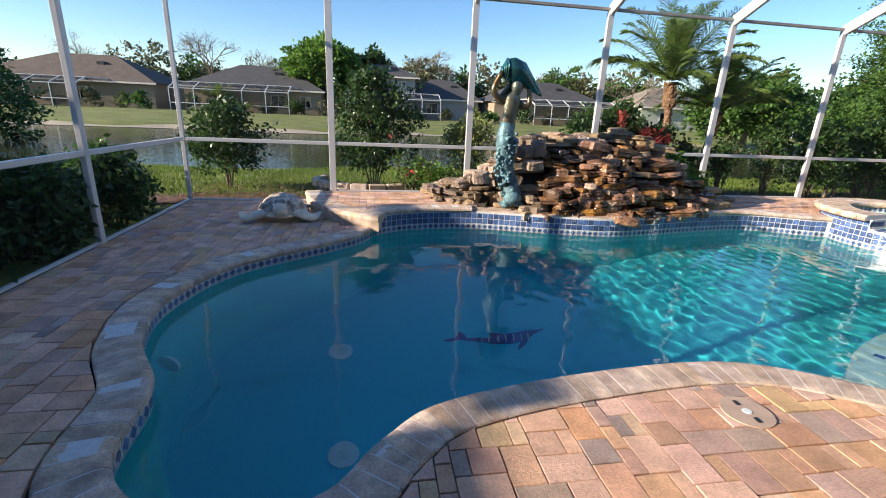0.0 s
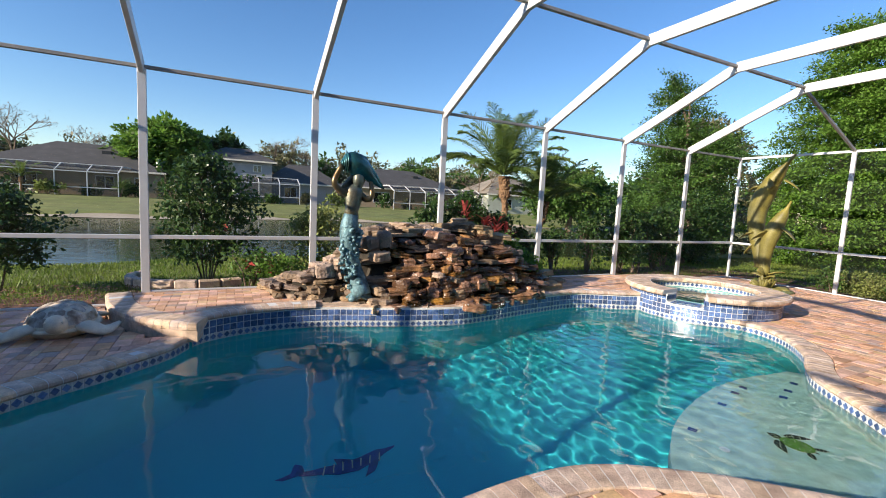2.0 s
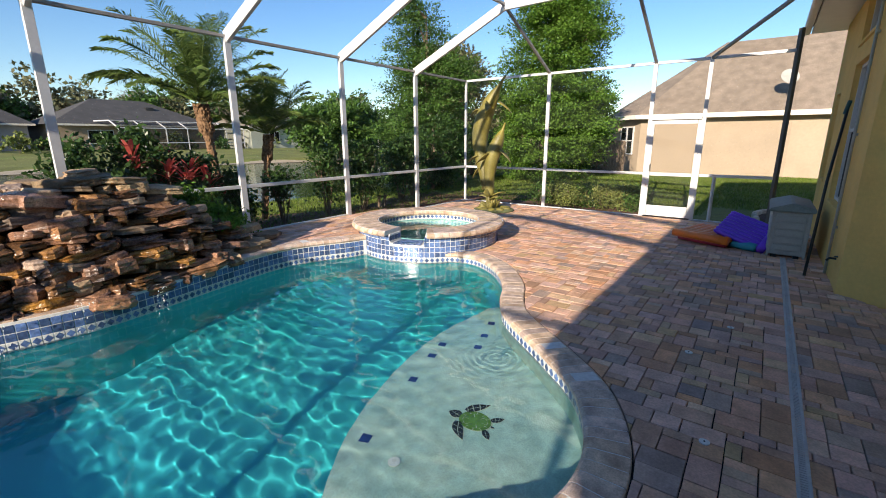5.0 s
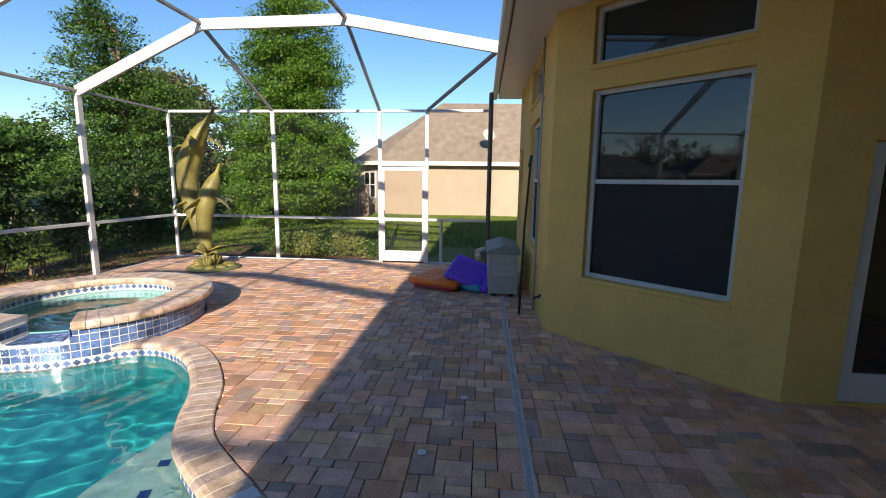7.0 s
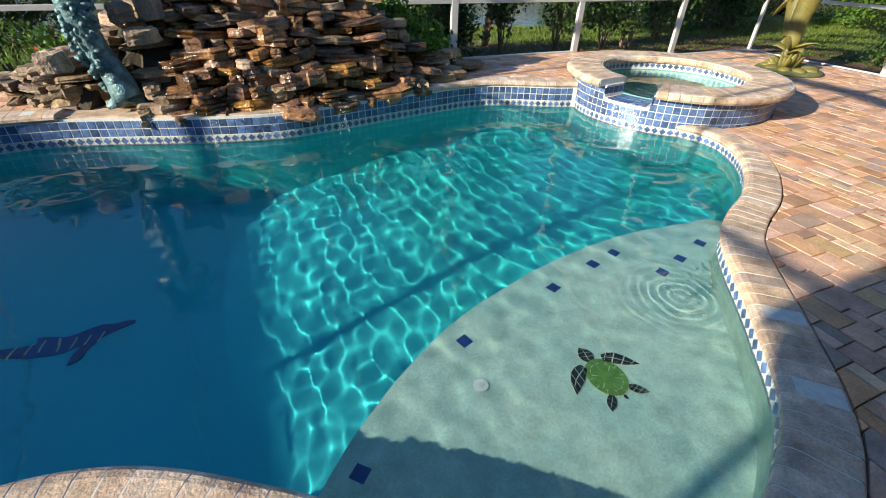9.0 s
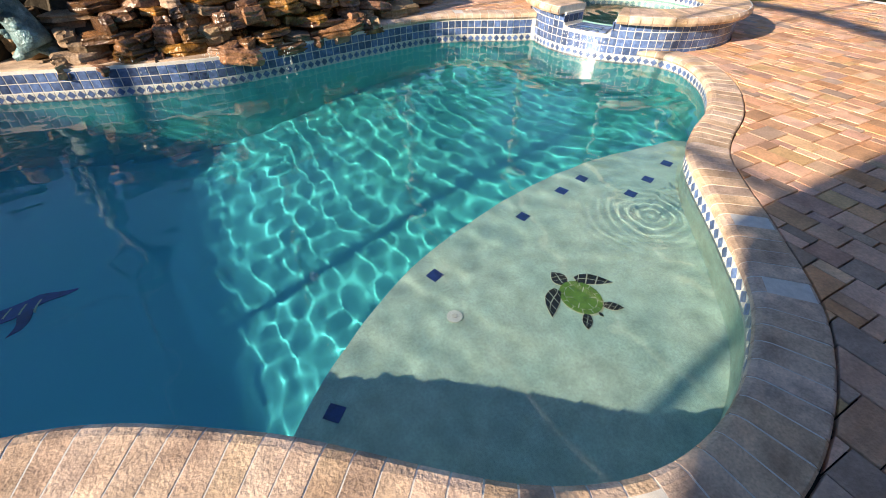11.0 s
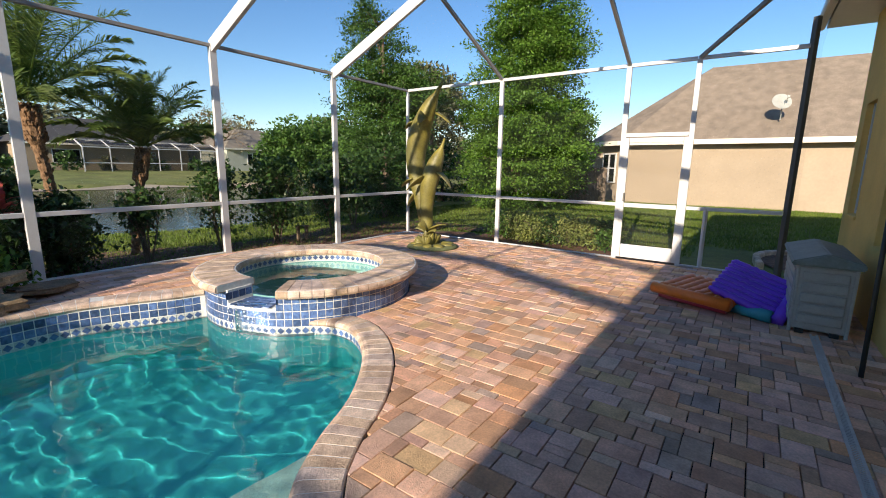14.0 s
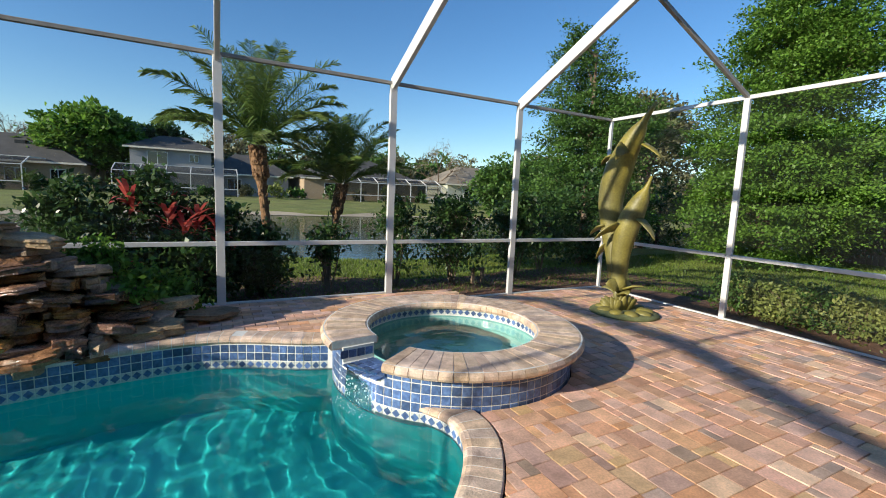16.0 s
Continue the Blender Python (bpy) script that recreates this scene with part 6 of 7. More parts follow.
for k, (x, y, h, rx) in enumerate(((4.7, 9.1, 1.75, 0.6), (5.5, 9.2, 1.95, 0.65), (6.35, 9.2, 1.5, 0.6), (7.0, 9.25, 1.15, 0.42), (5.0, 8.5, 1.25, 0.5), (5.9, 8.5, 1.05, 0.5))):
    shrub("hibiscus_shrub", "dark green hibiscus shrub behind the rocks", x, y, h, rx, 0.5, L_DARK, 10 + k, 170, 13, flower=3 if k in (1, 2, 5) else 0, low=0.12)
shrub("small_shrub", "sparse small shrub with bare stems in the mulch", 8.05, 9.2, 1.25, 0.42, 0.4, L_DARK, 20, 60, 10, bare=0.5, stems=10)
shrub("small_shrub", "sparse small shrub with bare stems in the mulch", 9.35, 9.3, 1.65, 0.52, 0.5, L_DARK, 21, 100, 11, bare=0.4, stems=10)
shrub("shrub", "dark green shrub with many stems outside the screen", 10.55, 9.3, 1.75, 0.70, 0.55, L_DARK, 22, 200, 12, bare=0.3, stems=12)
shrub("shrub", "dark green shrub with many stems outside the screen", 12.35, 9.6, 1.80, 0.75, 0.6, L_DARK, 23, 200, 12, bare=0.25, stems=12)
shrub("shrub", "dark green shrub with many stems outside the screen", 13.6, 10.2, 1.9, 0.8, 0.6, L_DARK, 24, 180, 12, bare=0.2, stems=10)
def ti_plant(x, y, h, seed):
    r = random.Random(seed)
    ob = tagged(base_at("ti_plant", x, y, ground_z(x, y)), "ti plant with long red leaves outside the screen", "plant")
    bm = bmesh.new()
    tube(bm, [(0, 0, -0.02), (0.02, 0, h * 0.5), (0, 0, h * 0.85)], [0.02, 0.017, 0.012], 7)
    part("stem", bm, M_BARK, ob)
    for k in range(18):
        a, up, L = r.uniform(0, 6.28), r.uniform(0.2, 1.2), r.uniform(0.25, 0.42)
        c = Vector((0, 0, h * r.uniform(0.72, 0.9)))
        d = Vector((math.cos(a) * math.cos(up), math.sin(a) * math.cos(up), math.sin(up)))
        s = Vector((-math.sin(a), math.cos(a), 0)) * 0.035
        bm = bmesh.new()
        pts = [(c - s * 0.3, c + s * 0.3), (c + d * L * 0.4 - s, c + d * L * 0.4 + s), (c + d * L * 0.75 - s * 0.8 - Vector((0, 0, 0.03)), c + d * L * 0.75 + s * 0.8 - Vector((0, 0, 0.03)))]
        rows = [[bm.verts.new(p) for p in pr] for pr in pts]
        for p0, p1 in zip(rows, rows[1:]):
            bm.faces.new((p0[0], p0[1], p1[1], p1[0]))
        bm.faces.new((rows[-1][0], rows[-1][1], bm.verts.new(c + d * L - Vector((0, 0, 0.09)))))
        part("leaf", bm, L_RED, ob)
for k, (x, y, h) in enumerate(((5.75, 8.85, 1.62), (6.10, 8.85, 1.50), (5.30, 8.95, 1.80), (5.95, 8.75, 1.40), (6.35, 8.8, 1.30))):
    ti_plant(x, y, h, 1 + k)
# ferns and small plants among the rocks
for k, (x, y, z, h) in enumerate(((5.25, 7.25, 0.55, 0.45), (5.65, 7.2, 0.35, 0.40), (5.95, 7.35, STEP_Z, 0.35), (5.5, 6.95, 0.38, 0.22))):
    shrub("fern", "small bright green fern growing among the rocks", x, y, h, 0.28, 0.2, L_BRIGHT, 40 + k, 46, 9, 0.06, low=0.05, stems=5, z0=z)
shrub("flower_shrub", "small flowering shrub in the bed outside the screen", 1.5, 8.7, 0.62, 0.45, 0.35, L_BRIGHT, 50, 50, 10, 0.06, low=0.3, stems=8, bare=0.5, flower=3)
shrub("flower_shrub", "small flowering shrub in the bed outside the screen", 1.0, 9.0, 0.75, 0.4, 0.3, L_MID, 51, 40, 10, 0.06, low=0.4, stems=8, bare=0.5, flower=4)
# low hedge outside the side wall
for k in range(7):
    shrub("low_hedge_bush", "low dull green hedge bush outside the screen", 14.15 + 0.10 * (k % 2), 3.35 + k * 0.42, 0.62, 0.42, 0.38, L_VARI if k % 3 else L_MID, 60 + k, 95, 12, 0.05, low=0.08, stems=6)
# dark hedge outside the other side wall
for k in range(12):
    shrub("hedge_bush", "dark green hedge bush in shade outside the screen", -3.15 - 0.30 * (k % 2), -0.6 + k * 0.72, 0.80 + 0.06 * (k % 3), 0.55, 0.5, L_DARK, 80 + k, 130, 12, 0.075, low=0.05, stems=6)
# trees beside the neighbour's house
tree("clipped_tree", "tall dense bright green tree by the neighbouring house", 21.6, 9.1, 8.8, [(0, 0, 1.7, 2.15, 1.8), (0, 0.1, 3.7, 2.05, 1.8), (0.1, -0.1, 5.6, 1.75, 1.6), (0.1, -0.3, 7.3, 1.35, 1.3), (0.1, -0.5, 8.5, 1.0, 0.8), (0.2, -1.3, 2.8, 1.4, 1.5), (0.2, -1.2, 6.3, 1.2, 0.8)], L_BRIGHT, 1, 0.20, 1150, 76, 0.088, 0.33)
tree("tall_tree", "tall dark green tree at the corner of the garden", 17.35, 12.5, 7.6, [(0, 0, 1.8, 1.9, 1.7), (0.1, 0.1, 3.6, 1.6, 1.5), (0, 0.3, 5.0, 1.25, 1.2), (-0.2, 0.4, 6.3, 0.75, 0.9), (0.4, -0.8, 4.2, 1.0, 0.9), (-0.6, 0.4, 6.9, 0.3, 0.5)], L_MID, 2, 0.16, 760, 52, 0.078, 0.27)
tree("dark_tree", "dark shaded tree against the neighbouring house", 25.2, 8.6, 4.6, [(0, 0, 2.2, 1.2, 1.9), (0, -0.3, 3.6, 0.9, 1.1)], L_DARK, 3, 0.1, 300, 20, 0.14, 0.22)
tree("wispy_tree", "wispy pale green tree behind the garden trees", 27.0, 18.0, 9.0, [(0, 0, 5.5, 2.3, 2.6), (1.5, 0.5, 7.0, 1.6, 1.8), (-1.2, 0, 7.2, 1.3, 1.5)], L_HAZE, 4, 0.2, 420, 22, 0.2, 0.4)
palm("palm_tree", "far palm with hanging fronds behind the trees", 22.5, 14.2, 4.1, (0.1, 0.0), 22, 2.1, 7)
tree("oak_tree", "broad dark green oak at the edge of the garden", -18.6, 23.0, 7.0, [(0, 0, 2.6, 3.3, 2.5), (-1.5, 0.5, 5.0, 2.6, 1.7), (1.2, -0.6, 3.6, 1.6, 1.6)], L_MID, 45, 0.3, 700, 22, 0.2, 0.4)
tree("oak_tree", "broad oak across the pond", 33.0, 36.0, 8.0, [(0, 0, 4.6, 3.6, 2.6), (-2.6, 0.5, 3.9, 2.2, 1.8), (2.4, 0, 4.4, 2.4, 1.9)], L_MID, 5, 0.35, 520, 22, 0.3, 0.5)
tree("dark_shrub_tree", "dark green understorey tree behind the statue", 15.6, 10.9, 2.6, [(0, 0, 1.3, 1.2, 1.1)], L_DARK, 6, 0.08, 200, 18, 0.10, 0.2)
tree("dark_shrub_tree", "dark green understorey tree by the far hedge", 24.0, 14.5, 3.2, [(0, 0, 1.5, 2.2, 1.4), (-2.5, 1.0, 1.4, 1.8, 1.3)], L_DARK, 16, 0.1, 340, 18, 0.13, 0.25)

# board fence between the trees and the neighbour's house
fence = tagged(base_at("board_fence", 26.2, 8.2, ground_z(26.2, 8.2)), "weathered brown board fence beside the neighbouring house", "fence")
M_BOARD = mat("weathered_board", (0.17, 0.125, 0.09), 0.9, vary=0.3, scale=5, bump=0.4, bump_scale=30, obj_rand=0.25)
for k in range(22):
    part("board", new_box(-0.012, -1.4 + k * 0.16, 0.04, 0.012, -1.4 + k * 0.16 + 0.145, 1.72 + 0.02 * math.sin(k * 2.1), bevel=0.003), M_BOARD, fence)
for z in (0.35, 1.40):
    part("rail", new_box(0.013, -1.42, z, 0.055, 2.12, z + 0.09, bevel=0.004), M_BOARD, fence)
for y in (-1.42, 0.35, 2.06):
    part("post", new_box(0.056, y, -0.05, 0.146, y + 0.09, 1.66, bevel=0.004), M_BOARD, fence)

# mulch beds and grass
def bed(name, loop_pts, label, material, dz=0.03):
    bm = filled([loop_pts], 0.0)
    bmesh.ops.subdivide_edges(bm, edges=bm.edges[:], cuts=3, use_grid_fill=True)
    for v in bm.verts:
        v.co.z = ground_z(v.co.x, v.co.y) + dz + 0.015 * noise.noise((v.co.x * 3, v.co.y * 3, 0))
    return tagged(link(name, bm, material), label, "bed", kind="structure")
bed("mulch_bed", [(p.x, p.y) for p in spline([(-3.6, 7.86), (13.3, 7.86), (14.6, 7.4), (14.9, 2.6), (15.5, 9.5), (13.5, 10.4), (11, 9.9), (9.5, 10.0), (8, 10.9), (6, 10.4), (3, 9.0), (0.5, 9.3), (-3.6, 8.6)], 90)], "red-brown mulch bed along the screen", M_MULCH)
bed("mulch_bed", [(p.x, p.y) for p in spline([(13.36, 2.2), (13.9, 2.3), (14.55, 3.4), (14.65, 5.0), (14.3, 7.2), (13.36, 7.6), (13.36, 5.0)], 60)], "dark mulch strip along the screen wall", M_MULCH, 0.036)
bed("curved_bed", [(p.x, p.y) for p in spline([(14.3, 0.75), (15.5, 0.8), (16.1, 0.0), (15.9, -1.5), (14.0, -1.5), (13.6, -0.2)], 40)], "dark mulch bed beside the house corner", M_MULCH)
def edging(name, pts, label, w=0.11, h=0.14, step=0.30):
    """A row of single edging stones set on the ground."""
    c = spline(pts, max(3, int(sum((Vector(b) - Vector(a)).length for a, b in zip(pts, pts[1:])) / step)), False)
    ob = tagged(base_at(name, 0, 0), label, "edging")
    for a, b in zip(c, c[1:]):
        z = ground_z(a.x, a.y)
        part("edging_stone", beam(bmesh.new(), (a.x, a.y, z + h / 2 - 0.02), (a.x + (b.x - a.x) * 0.95, a.y + (b.y - a.y) * 0.95, z + h / 2 - 0.02), w, h, bevel=0.02), M_COPING, ob)
edging("bed_edging", [(14.1, 0.9), (15.1, 0.95), (15.8, 0.6), (16.15, -0.2), (16.1, -1.2)], "curved stone edging round the planting bed")
edging("tree_ring", [(-0.75, 10.6), (-0.95, 10.1), (-0.6, 9.45), (0.2, 9.2), (0.9, 9.35)], "curved stone edging round the hibiscus bed", 0.16, 0.2)
stool = tagged(base_at("garden_stand", 11.1, 9.2, ground_z(11.1, 9.2)), "small dark wooden stand outside the screen", "stand")
for x in (-0.11, 0.11):
    part("leg", new_box(x - 0.03, -0.03, -0.02, x + 0.03, 0.03, 0.34, bevel=0.005), M_BARK, stool)
part("top", new_box(-0.15, -0.05, 0.30, 0.15, 0.05, 0.345, bevel=0.005), M_BARK, stool)

r = np.random.RandomState(4)
def grass(name, n, x0, x1, y0, y1, size, seed, bad):
    """Short blades of lawn grass."""
    r = np.random.RandomState(seed)
    X, Y = r.uniform(x0, x1, n), r.uniform(y0, y1, n)
    pts = [(x, y, ground_z(x, y)) for x, y in zip(X, Y) if not bad(x, y)]
    P = np.array(pts)
    k = len(P)
    a = r.uniform(0, 6.28, k)
    h = size * r.uniform(0.6, 1.4, k)
    lean = r.normal(0, 0.4, (k, 2)) * h[:, None]
    w = 0.009 + 0.004 * r.rand(k)
    dx, dy = np.cos(a) * w, np.sin(a) * w
    q = np.stack([np.stack([P[:, 0] - dx, P[:, 1] - dy, P[:, 2] - 0.01], 1), np.stack([P[:, 0] + dx, P[:, 1] + dy, P[:, 2] - 0.01], 1), np.stack([P[:, 0] + lean[:, 0], P[:, 1] + lean[:, 1], P[:, 2] + h], 1)], 1).reshape(-1, 3)
    me = bpy.data.meshes.new(name)
    me.vertices.add(3 * k)
    me.vertices.foreach_set("co", q.ravel())
    me.loops.add(3 * k)
    me.loops.foreach_set("vertex_index", np.arange(3 * k, dtype=np.int32))
    me.polygons.add(k)
    me.polygons.foreach_set("loop_start", np.arange(0, 3 * k, 3, dtype=np.int32))
    me.update(calc_edges=True)
    me.materials.append(L_GRASS)
    return tagged(new(name, me), "short green lawn grass outside the screen", "grass", kind="stuff")
L_GRASS = leaf_mat("grass_blade", (0.11, 0.18, 0.025), (0.17, 0.22, 0.04), through=0.4)
grass("grass", 90000, -14, 15, 8.4, 14.6, 0.07, 1, lambda x, y: False)
grass("grass", 90000, 14.4, 28.5, -3, 12, 0.07, 2, lambda x, y: x < 16 and y < 2)
# mulch chips
rng = random.Random(2)
bm = bmesh.new()
chv, chf = [], []
for k in range(5000):
    x, y = rng.uniform(-3, 14.6), rng.uniform(7.9, 9.9)
    z = ground_z(x, y) + 0.045
    a, L, w = rng.uniform(0, 6.28), rng.uniform(0.02, 0.05), rng.uniform(0.006, 0.015)
    t = rng.uniform(-0.02, 0.03)
    b = len(chv)
    c, s = math.cos(a), math.sin(a)
    chv += [(x - c * L - s * w, y - s * L + c * w, z), (x - c * L + s * w, y - s * L - c * w, z + 0.004), (x + c * L + s * w, y + s * L - c * w, z + t), (x + c * L - s * w, y + s * L + c * w, z + t)]
    chf.append((b, b + 1, b + 2, b + 3))
tagged(from_lists("mulch_chips", chv, chf, mat("mulch_chip", (0.20, 0.095, 0.06), 0.9, vary=0.3, scale=20, island_rand=0.5)), "loose red-brown mulch chips", "mulch", kind="stuff")

# ---- neighbouring house beyond the side lawn ----
M_FASCIA = mat("white_fascia", (0.72, 0.66, 0.55), 0.6, vary=0.05)
nh = tagged(base_at("neighbour_house", 28.9, 0.0, -0.15), "cream stucco house with a brown shingle roof beyond the lawn", "house")
part("wall", new_box(0, -11, -0.3, 9, 6.75, 3.0), M_STUCCO_CREAM, nh)
bm = bmesh.new()
box(bm, 1.0, 6.72, -0.3, 9, 8.9, 3.0)
v = [bm.verts.new(p) for p in ((0, 6.75, -0.3), (1.3, 8.3, -0.3), (1.3, 8.3, 3.0), (0, 6.75, 3.0))]
bm.faces.new(v)
part("wall", bm, M_STUCCO_CREAM, nh)
bm = bmesh.new()
v = [bm.verts.new(p) for p in ((-0.5, -11.5, 3.02), (-0.5, 6.9, 3.02), (0.9, 8.9, 3.02), (9.5, 8.9, 3.02), (9.5, -11.5, 3.02), (4.2, 3.6, 7.0), (4.6, -6.0, 7.0))]
for f in ((0, 1, 5, 6), (1, 2, 5), (2, 3, 5), (3, 4, 6, 5), (4, 0, 6), (4, 3, 2, 1, 0)):
    bm.faces.new([v[i] for i in f])
roof_n = part("roof", bm, M_SHINGLE, nh)
part("fascia", beam(bmesh.new(), (-0.52, -11.5, 2.95), (-0.52, 6.9, 2.95), 0.08, 0.22), M_FASCIA, nh)
part("fascia", beam(bmesh.new(), (-0.52, 6.92, 2.95), (0.88, 8.95, 2.95), 0.08, 0.22), M_FASCIA, nh)
ang = math.atan2(1.55, 1.3)
for s in (0.75, 1.30):
    w = part("window", new_box(-0.25, -0.03, 0, 0.25, 0.02, 1.45), M_GLASS_DARK, nh)
    w.matrix_basis = pose(1.3 * s / 2.02, 6.75 + 1.55 * s / 2.02, 1.0, 0, 0, math.degrees(ang)) @ pose(0, 0.03, 0)
    for x0, z0, x1, z1 in ((-0.29, -0.04, -0.23, 1.49), (0.23, -0.04, 0.29, 1.49), (-0.23, -0.04, 0.23, 0.02), (-0.23, 1.43, 0.23, 1.49), (-0.23, 0.70, 0.23, 0.75)):
        part("window_frame", new_box(x0, -0.02, z0, x1, 0.05, z1), M_WHITE, w)
dish = tagged(base_at("satellite_dish", 28.75, 0.55, 3.95), "grey satellite dish on the neighbouring roof", "satellite dish")
bm = bmesh.new()
prev = None
for ring_k in range(5):
    rr, zz = 0.09 * ring_k, 0.28 * (0.09 * ring_k) ** 2
    ring = [bm.verts.new((rr * math.cos(2 * math.pi * k / 20), rr * math.sin(2 * math.pi * k / 20), zz)) for k in range(20)] if ring_k else [bm.verts.new((0, 0, 0))]
    if prev and len(prev) == 1:
        for k in range(20):
            bm.faces.new((prev[0], ring[k - 1], ring[k]))
    elif prev:
        for k in range(20):
            bm.faces.new((prev[k - 1], ring[k - 1], ring[k], prev[k]))
    prev = ring
ob = part("reflector", bm, M_RESIN, dish, smooth=True)
ob.matrix_basis = pose(-0.15, 0.05, 0.42, 0, -62, 20)
bm = bmesh.new()
tube(bm, [(0.35, 0, -0.25), (0.1, 0, 0.1), (-0.1, 0.03, 0.38)], 0.025, 8)
tube(bm, [(-0.1, 0, 0.2), (-0.50, -0.15, 0.55)], 0.015, 8)
part("mast", bm, M_RESIN, dish)
part("feed_horn", new_box(-0.56, -0.20, 0.52, -0.44, -0.10, 0.62, bevel=0.01), M_RESIN, dish)

# unseen house added opposite, whose roof keeps the sun off part of the pool
west = tagged(base_at("neighbour_house", -11.0, -4.0, -0.15), "unseen house added beside the garden, its gable roof shading the pool", "house")
part("wall", new_box(-4.2, -8.5, -0.3, 3.4, 8.6, 2.6), M_STUCCO_CREAM, west)
# ridge heights are set by where the shade edges fall on deck and pool
for y0, y1, ridge in ((-9, 4.3, 4.60), (4.3, 8.9, 4.36)):
    bm = bmesh.new()
    v = [bm.verts.new(p) for p in ((-5, y0, 2.6), (4.0, y0, 2.6), (4.0, y1, 2.6), (-5, y1, 2.6), (-0.4, y0, ridge), (-0.4, y1, ridge))]
    for f in ((1, 2, 5, 4), (3, 0, 4, 5), (0, 1, 4), (2, 3, 5), (3, 2, 1, 0)):
        bm.faces.new([v[i] for i in f])
    part("roof", bm, M_SHINGLE, west)
# added bar over the ridge: casts a shade band, leaving a lit strip beside it
shade_bar = part("ridge_vent", new_box(-0.45, 4.31, 4.58, -0.35, 8.9, 4.80, bevel=0.01), M_SHINGLE, west)
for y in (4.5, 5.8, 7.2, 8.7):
    part("bracket", new_box(-0.43, y, 4.33, -0.37, y + 0.06, 4.582), M_SHINGLE, shade_bar)

# ---- houses across the pond ----
M_ROOF_DARK = mat("dark_shingle", (0.060, 0.058, 0.058), 0.9, vary=0.2, scale=1.0, bump=0.4, bump_scale=10)
M_ROOF_BROWN = mat("warm_shingle", (0.115, 0.085, 0.065), 0.9, vary=0.2, scale=1.0, bump=0.4, bump_scale=10)
M_ROOF_TAN = mat("tan_shingle", (0.21, 0.18, 0.14), 0.9, vary=0.2, scale=1.0)
M_WALL_GREY = mat("grey_siding", (0.30, 0.30, 0.31), 0.85, vary=0.06, scale=0.7)
M_WALL_TAN = mat("tan_stucco", (0.33, 0.25, 0.17), 0.9, vary=0.08, scale=0.7)
M_WALL_PALE = mat("pale_stucco", (0.45, 0.46, 0.38), 0.9, vary=0.06, scale=0.7)
def far_house(label, x, y, w, d, eave, ridge, roof, wall_m, windows, cage_w=None, cage_x=0.0, ridge_k=0.35):
    z = ground_z(x, y)
    ob = tagged(base_at("house", x, y, z - 0.1), label, "house")
    part("wall", new_box(-w / 2, 0, 0, w / 2, d, eave), wall_m, ob)
    bm = bmesh.new()
    o = 0.6
    v = [bm.verts.new(p) for p in ((-w / 2 - o, -o, eave), (w / 2 + o, -o, eave), (w / 2 + o, d + o, eave), (-w / 2 - o, d + o, eave), (-w / 2 * ridge_k, d / 2, ridge), (w / 2 * ridge_k, d / 2, ridge))]
    for f in ((0, 1, 5, 4), (1, 2, 5), (2, 3, 4, 5), (3, 0, 4), (3, 2, 1, 0)):
        bm.faces.new([v[i] for i in f])
    rf = part("roof", bm, roof, ob)
    part("roof_vent", new_box(w * 0.12, d * 0.28, eave + (ridge - eave) * 0.60, w * 0.12 + 0.9, d * 0.40, eave + (ridge - eave) * 0.72), M_BLACK, rf)
    part("fascia", beam(bmesh.new(), (-w / 2 - o, -o - 0.02, eave - 0.08), (w / 2 + o, -o - 0.02, eave - 0.08), 0.06, 0.2, bevel=0), M_FASCIA, ob)
    for wx, wz, ww, wh in windows:
        win = part("window", new_box(wx - ww / 2, -0.06, wz, wx + ww / 2, -0.01, wz + wh), M_GLASS_DARK, ob)
        for a, b, c, e in ((wx - ww / 2 - 0.08, wz - 0.08, wx + ww / 2 + 0.08, wz), (wx - ww / 2 - 0.08, wz + wh, wx + ww / 2 + 0.08, wz + wh + 0.08), (wx - 0.04, wz, wx + 0.04, wz + wh), (wx - ww / 2 - 0.08, wz, wx - ww / 2, wz + wh), (wx + ww / 2, wz, wx + ww / 2 + 0.08, wz + wh)):
            part("window_frame", new_box(a, -0.10, b, c, -0.03, e), M_WHITE, win)
    if cage_w:
        cg = tagged(base_at("far_pool_cage", x + cage_x, y - 7.0, ground_z(x + cage_x, y - 7.0) - 0.05), "white pool screen enclosure behind a far house", "pool enclosure", group="far pool enclosures")
        n = max(3, round(cage_w / 2.4))
        for k in range(n + 1):
            px = -cage_w / 2 + cage_w * k / n
            part("post", beam(bmesh.new(), (px, 0, 0), (px, 0, 2.5), 0.09, 0.09, (0, 1, 0), bevel=0), M_WHITE, cg)
            part("roof_beam", beam(bmesh.new(), (px, 0, 2.5), (px, 2.2, 3.3), 0.08, 0.12, bevel=0), M_WHITE, cg)
            part("roof_beam", beam(bmesh.new(), (px, 2.2, 3.3), (px, 6.9, 3.35), 0.08, 0.12, bevel=0), M_WHITE, cg)
        for yy, zz in ((0, 2.5), (0, 0.9), (2.2, 3.3)):
            part("rail", beam(bmesh.new(), (-cage_w / 2, yy, zz), (cage_w / 2, yy, zz), 0.07, 0.09, bevel=0), M_WHITE, cg)
        bm = bmesh.new()
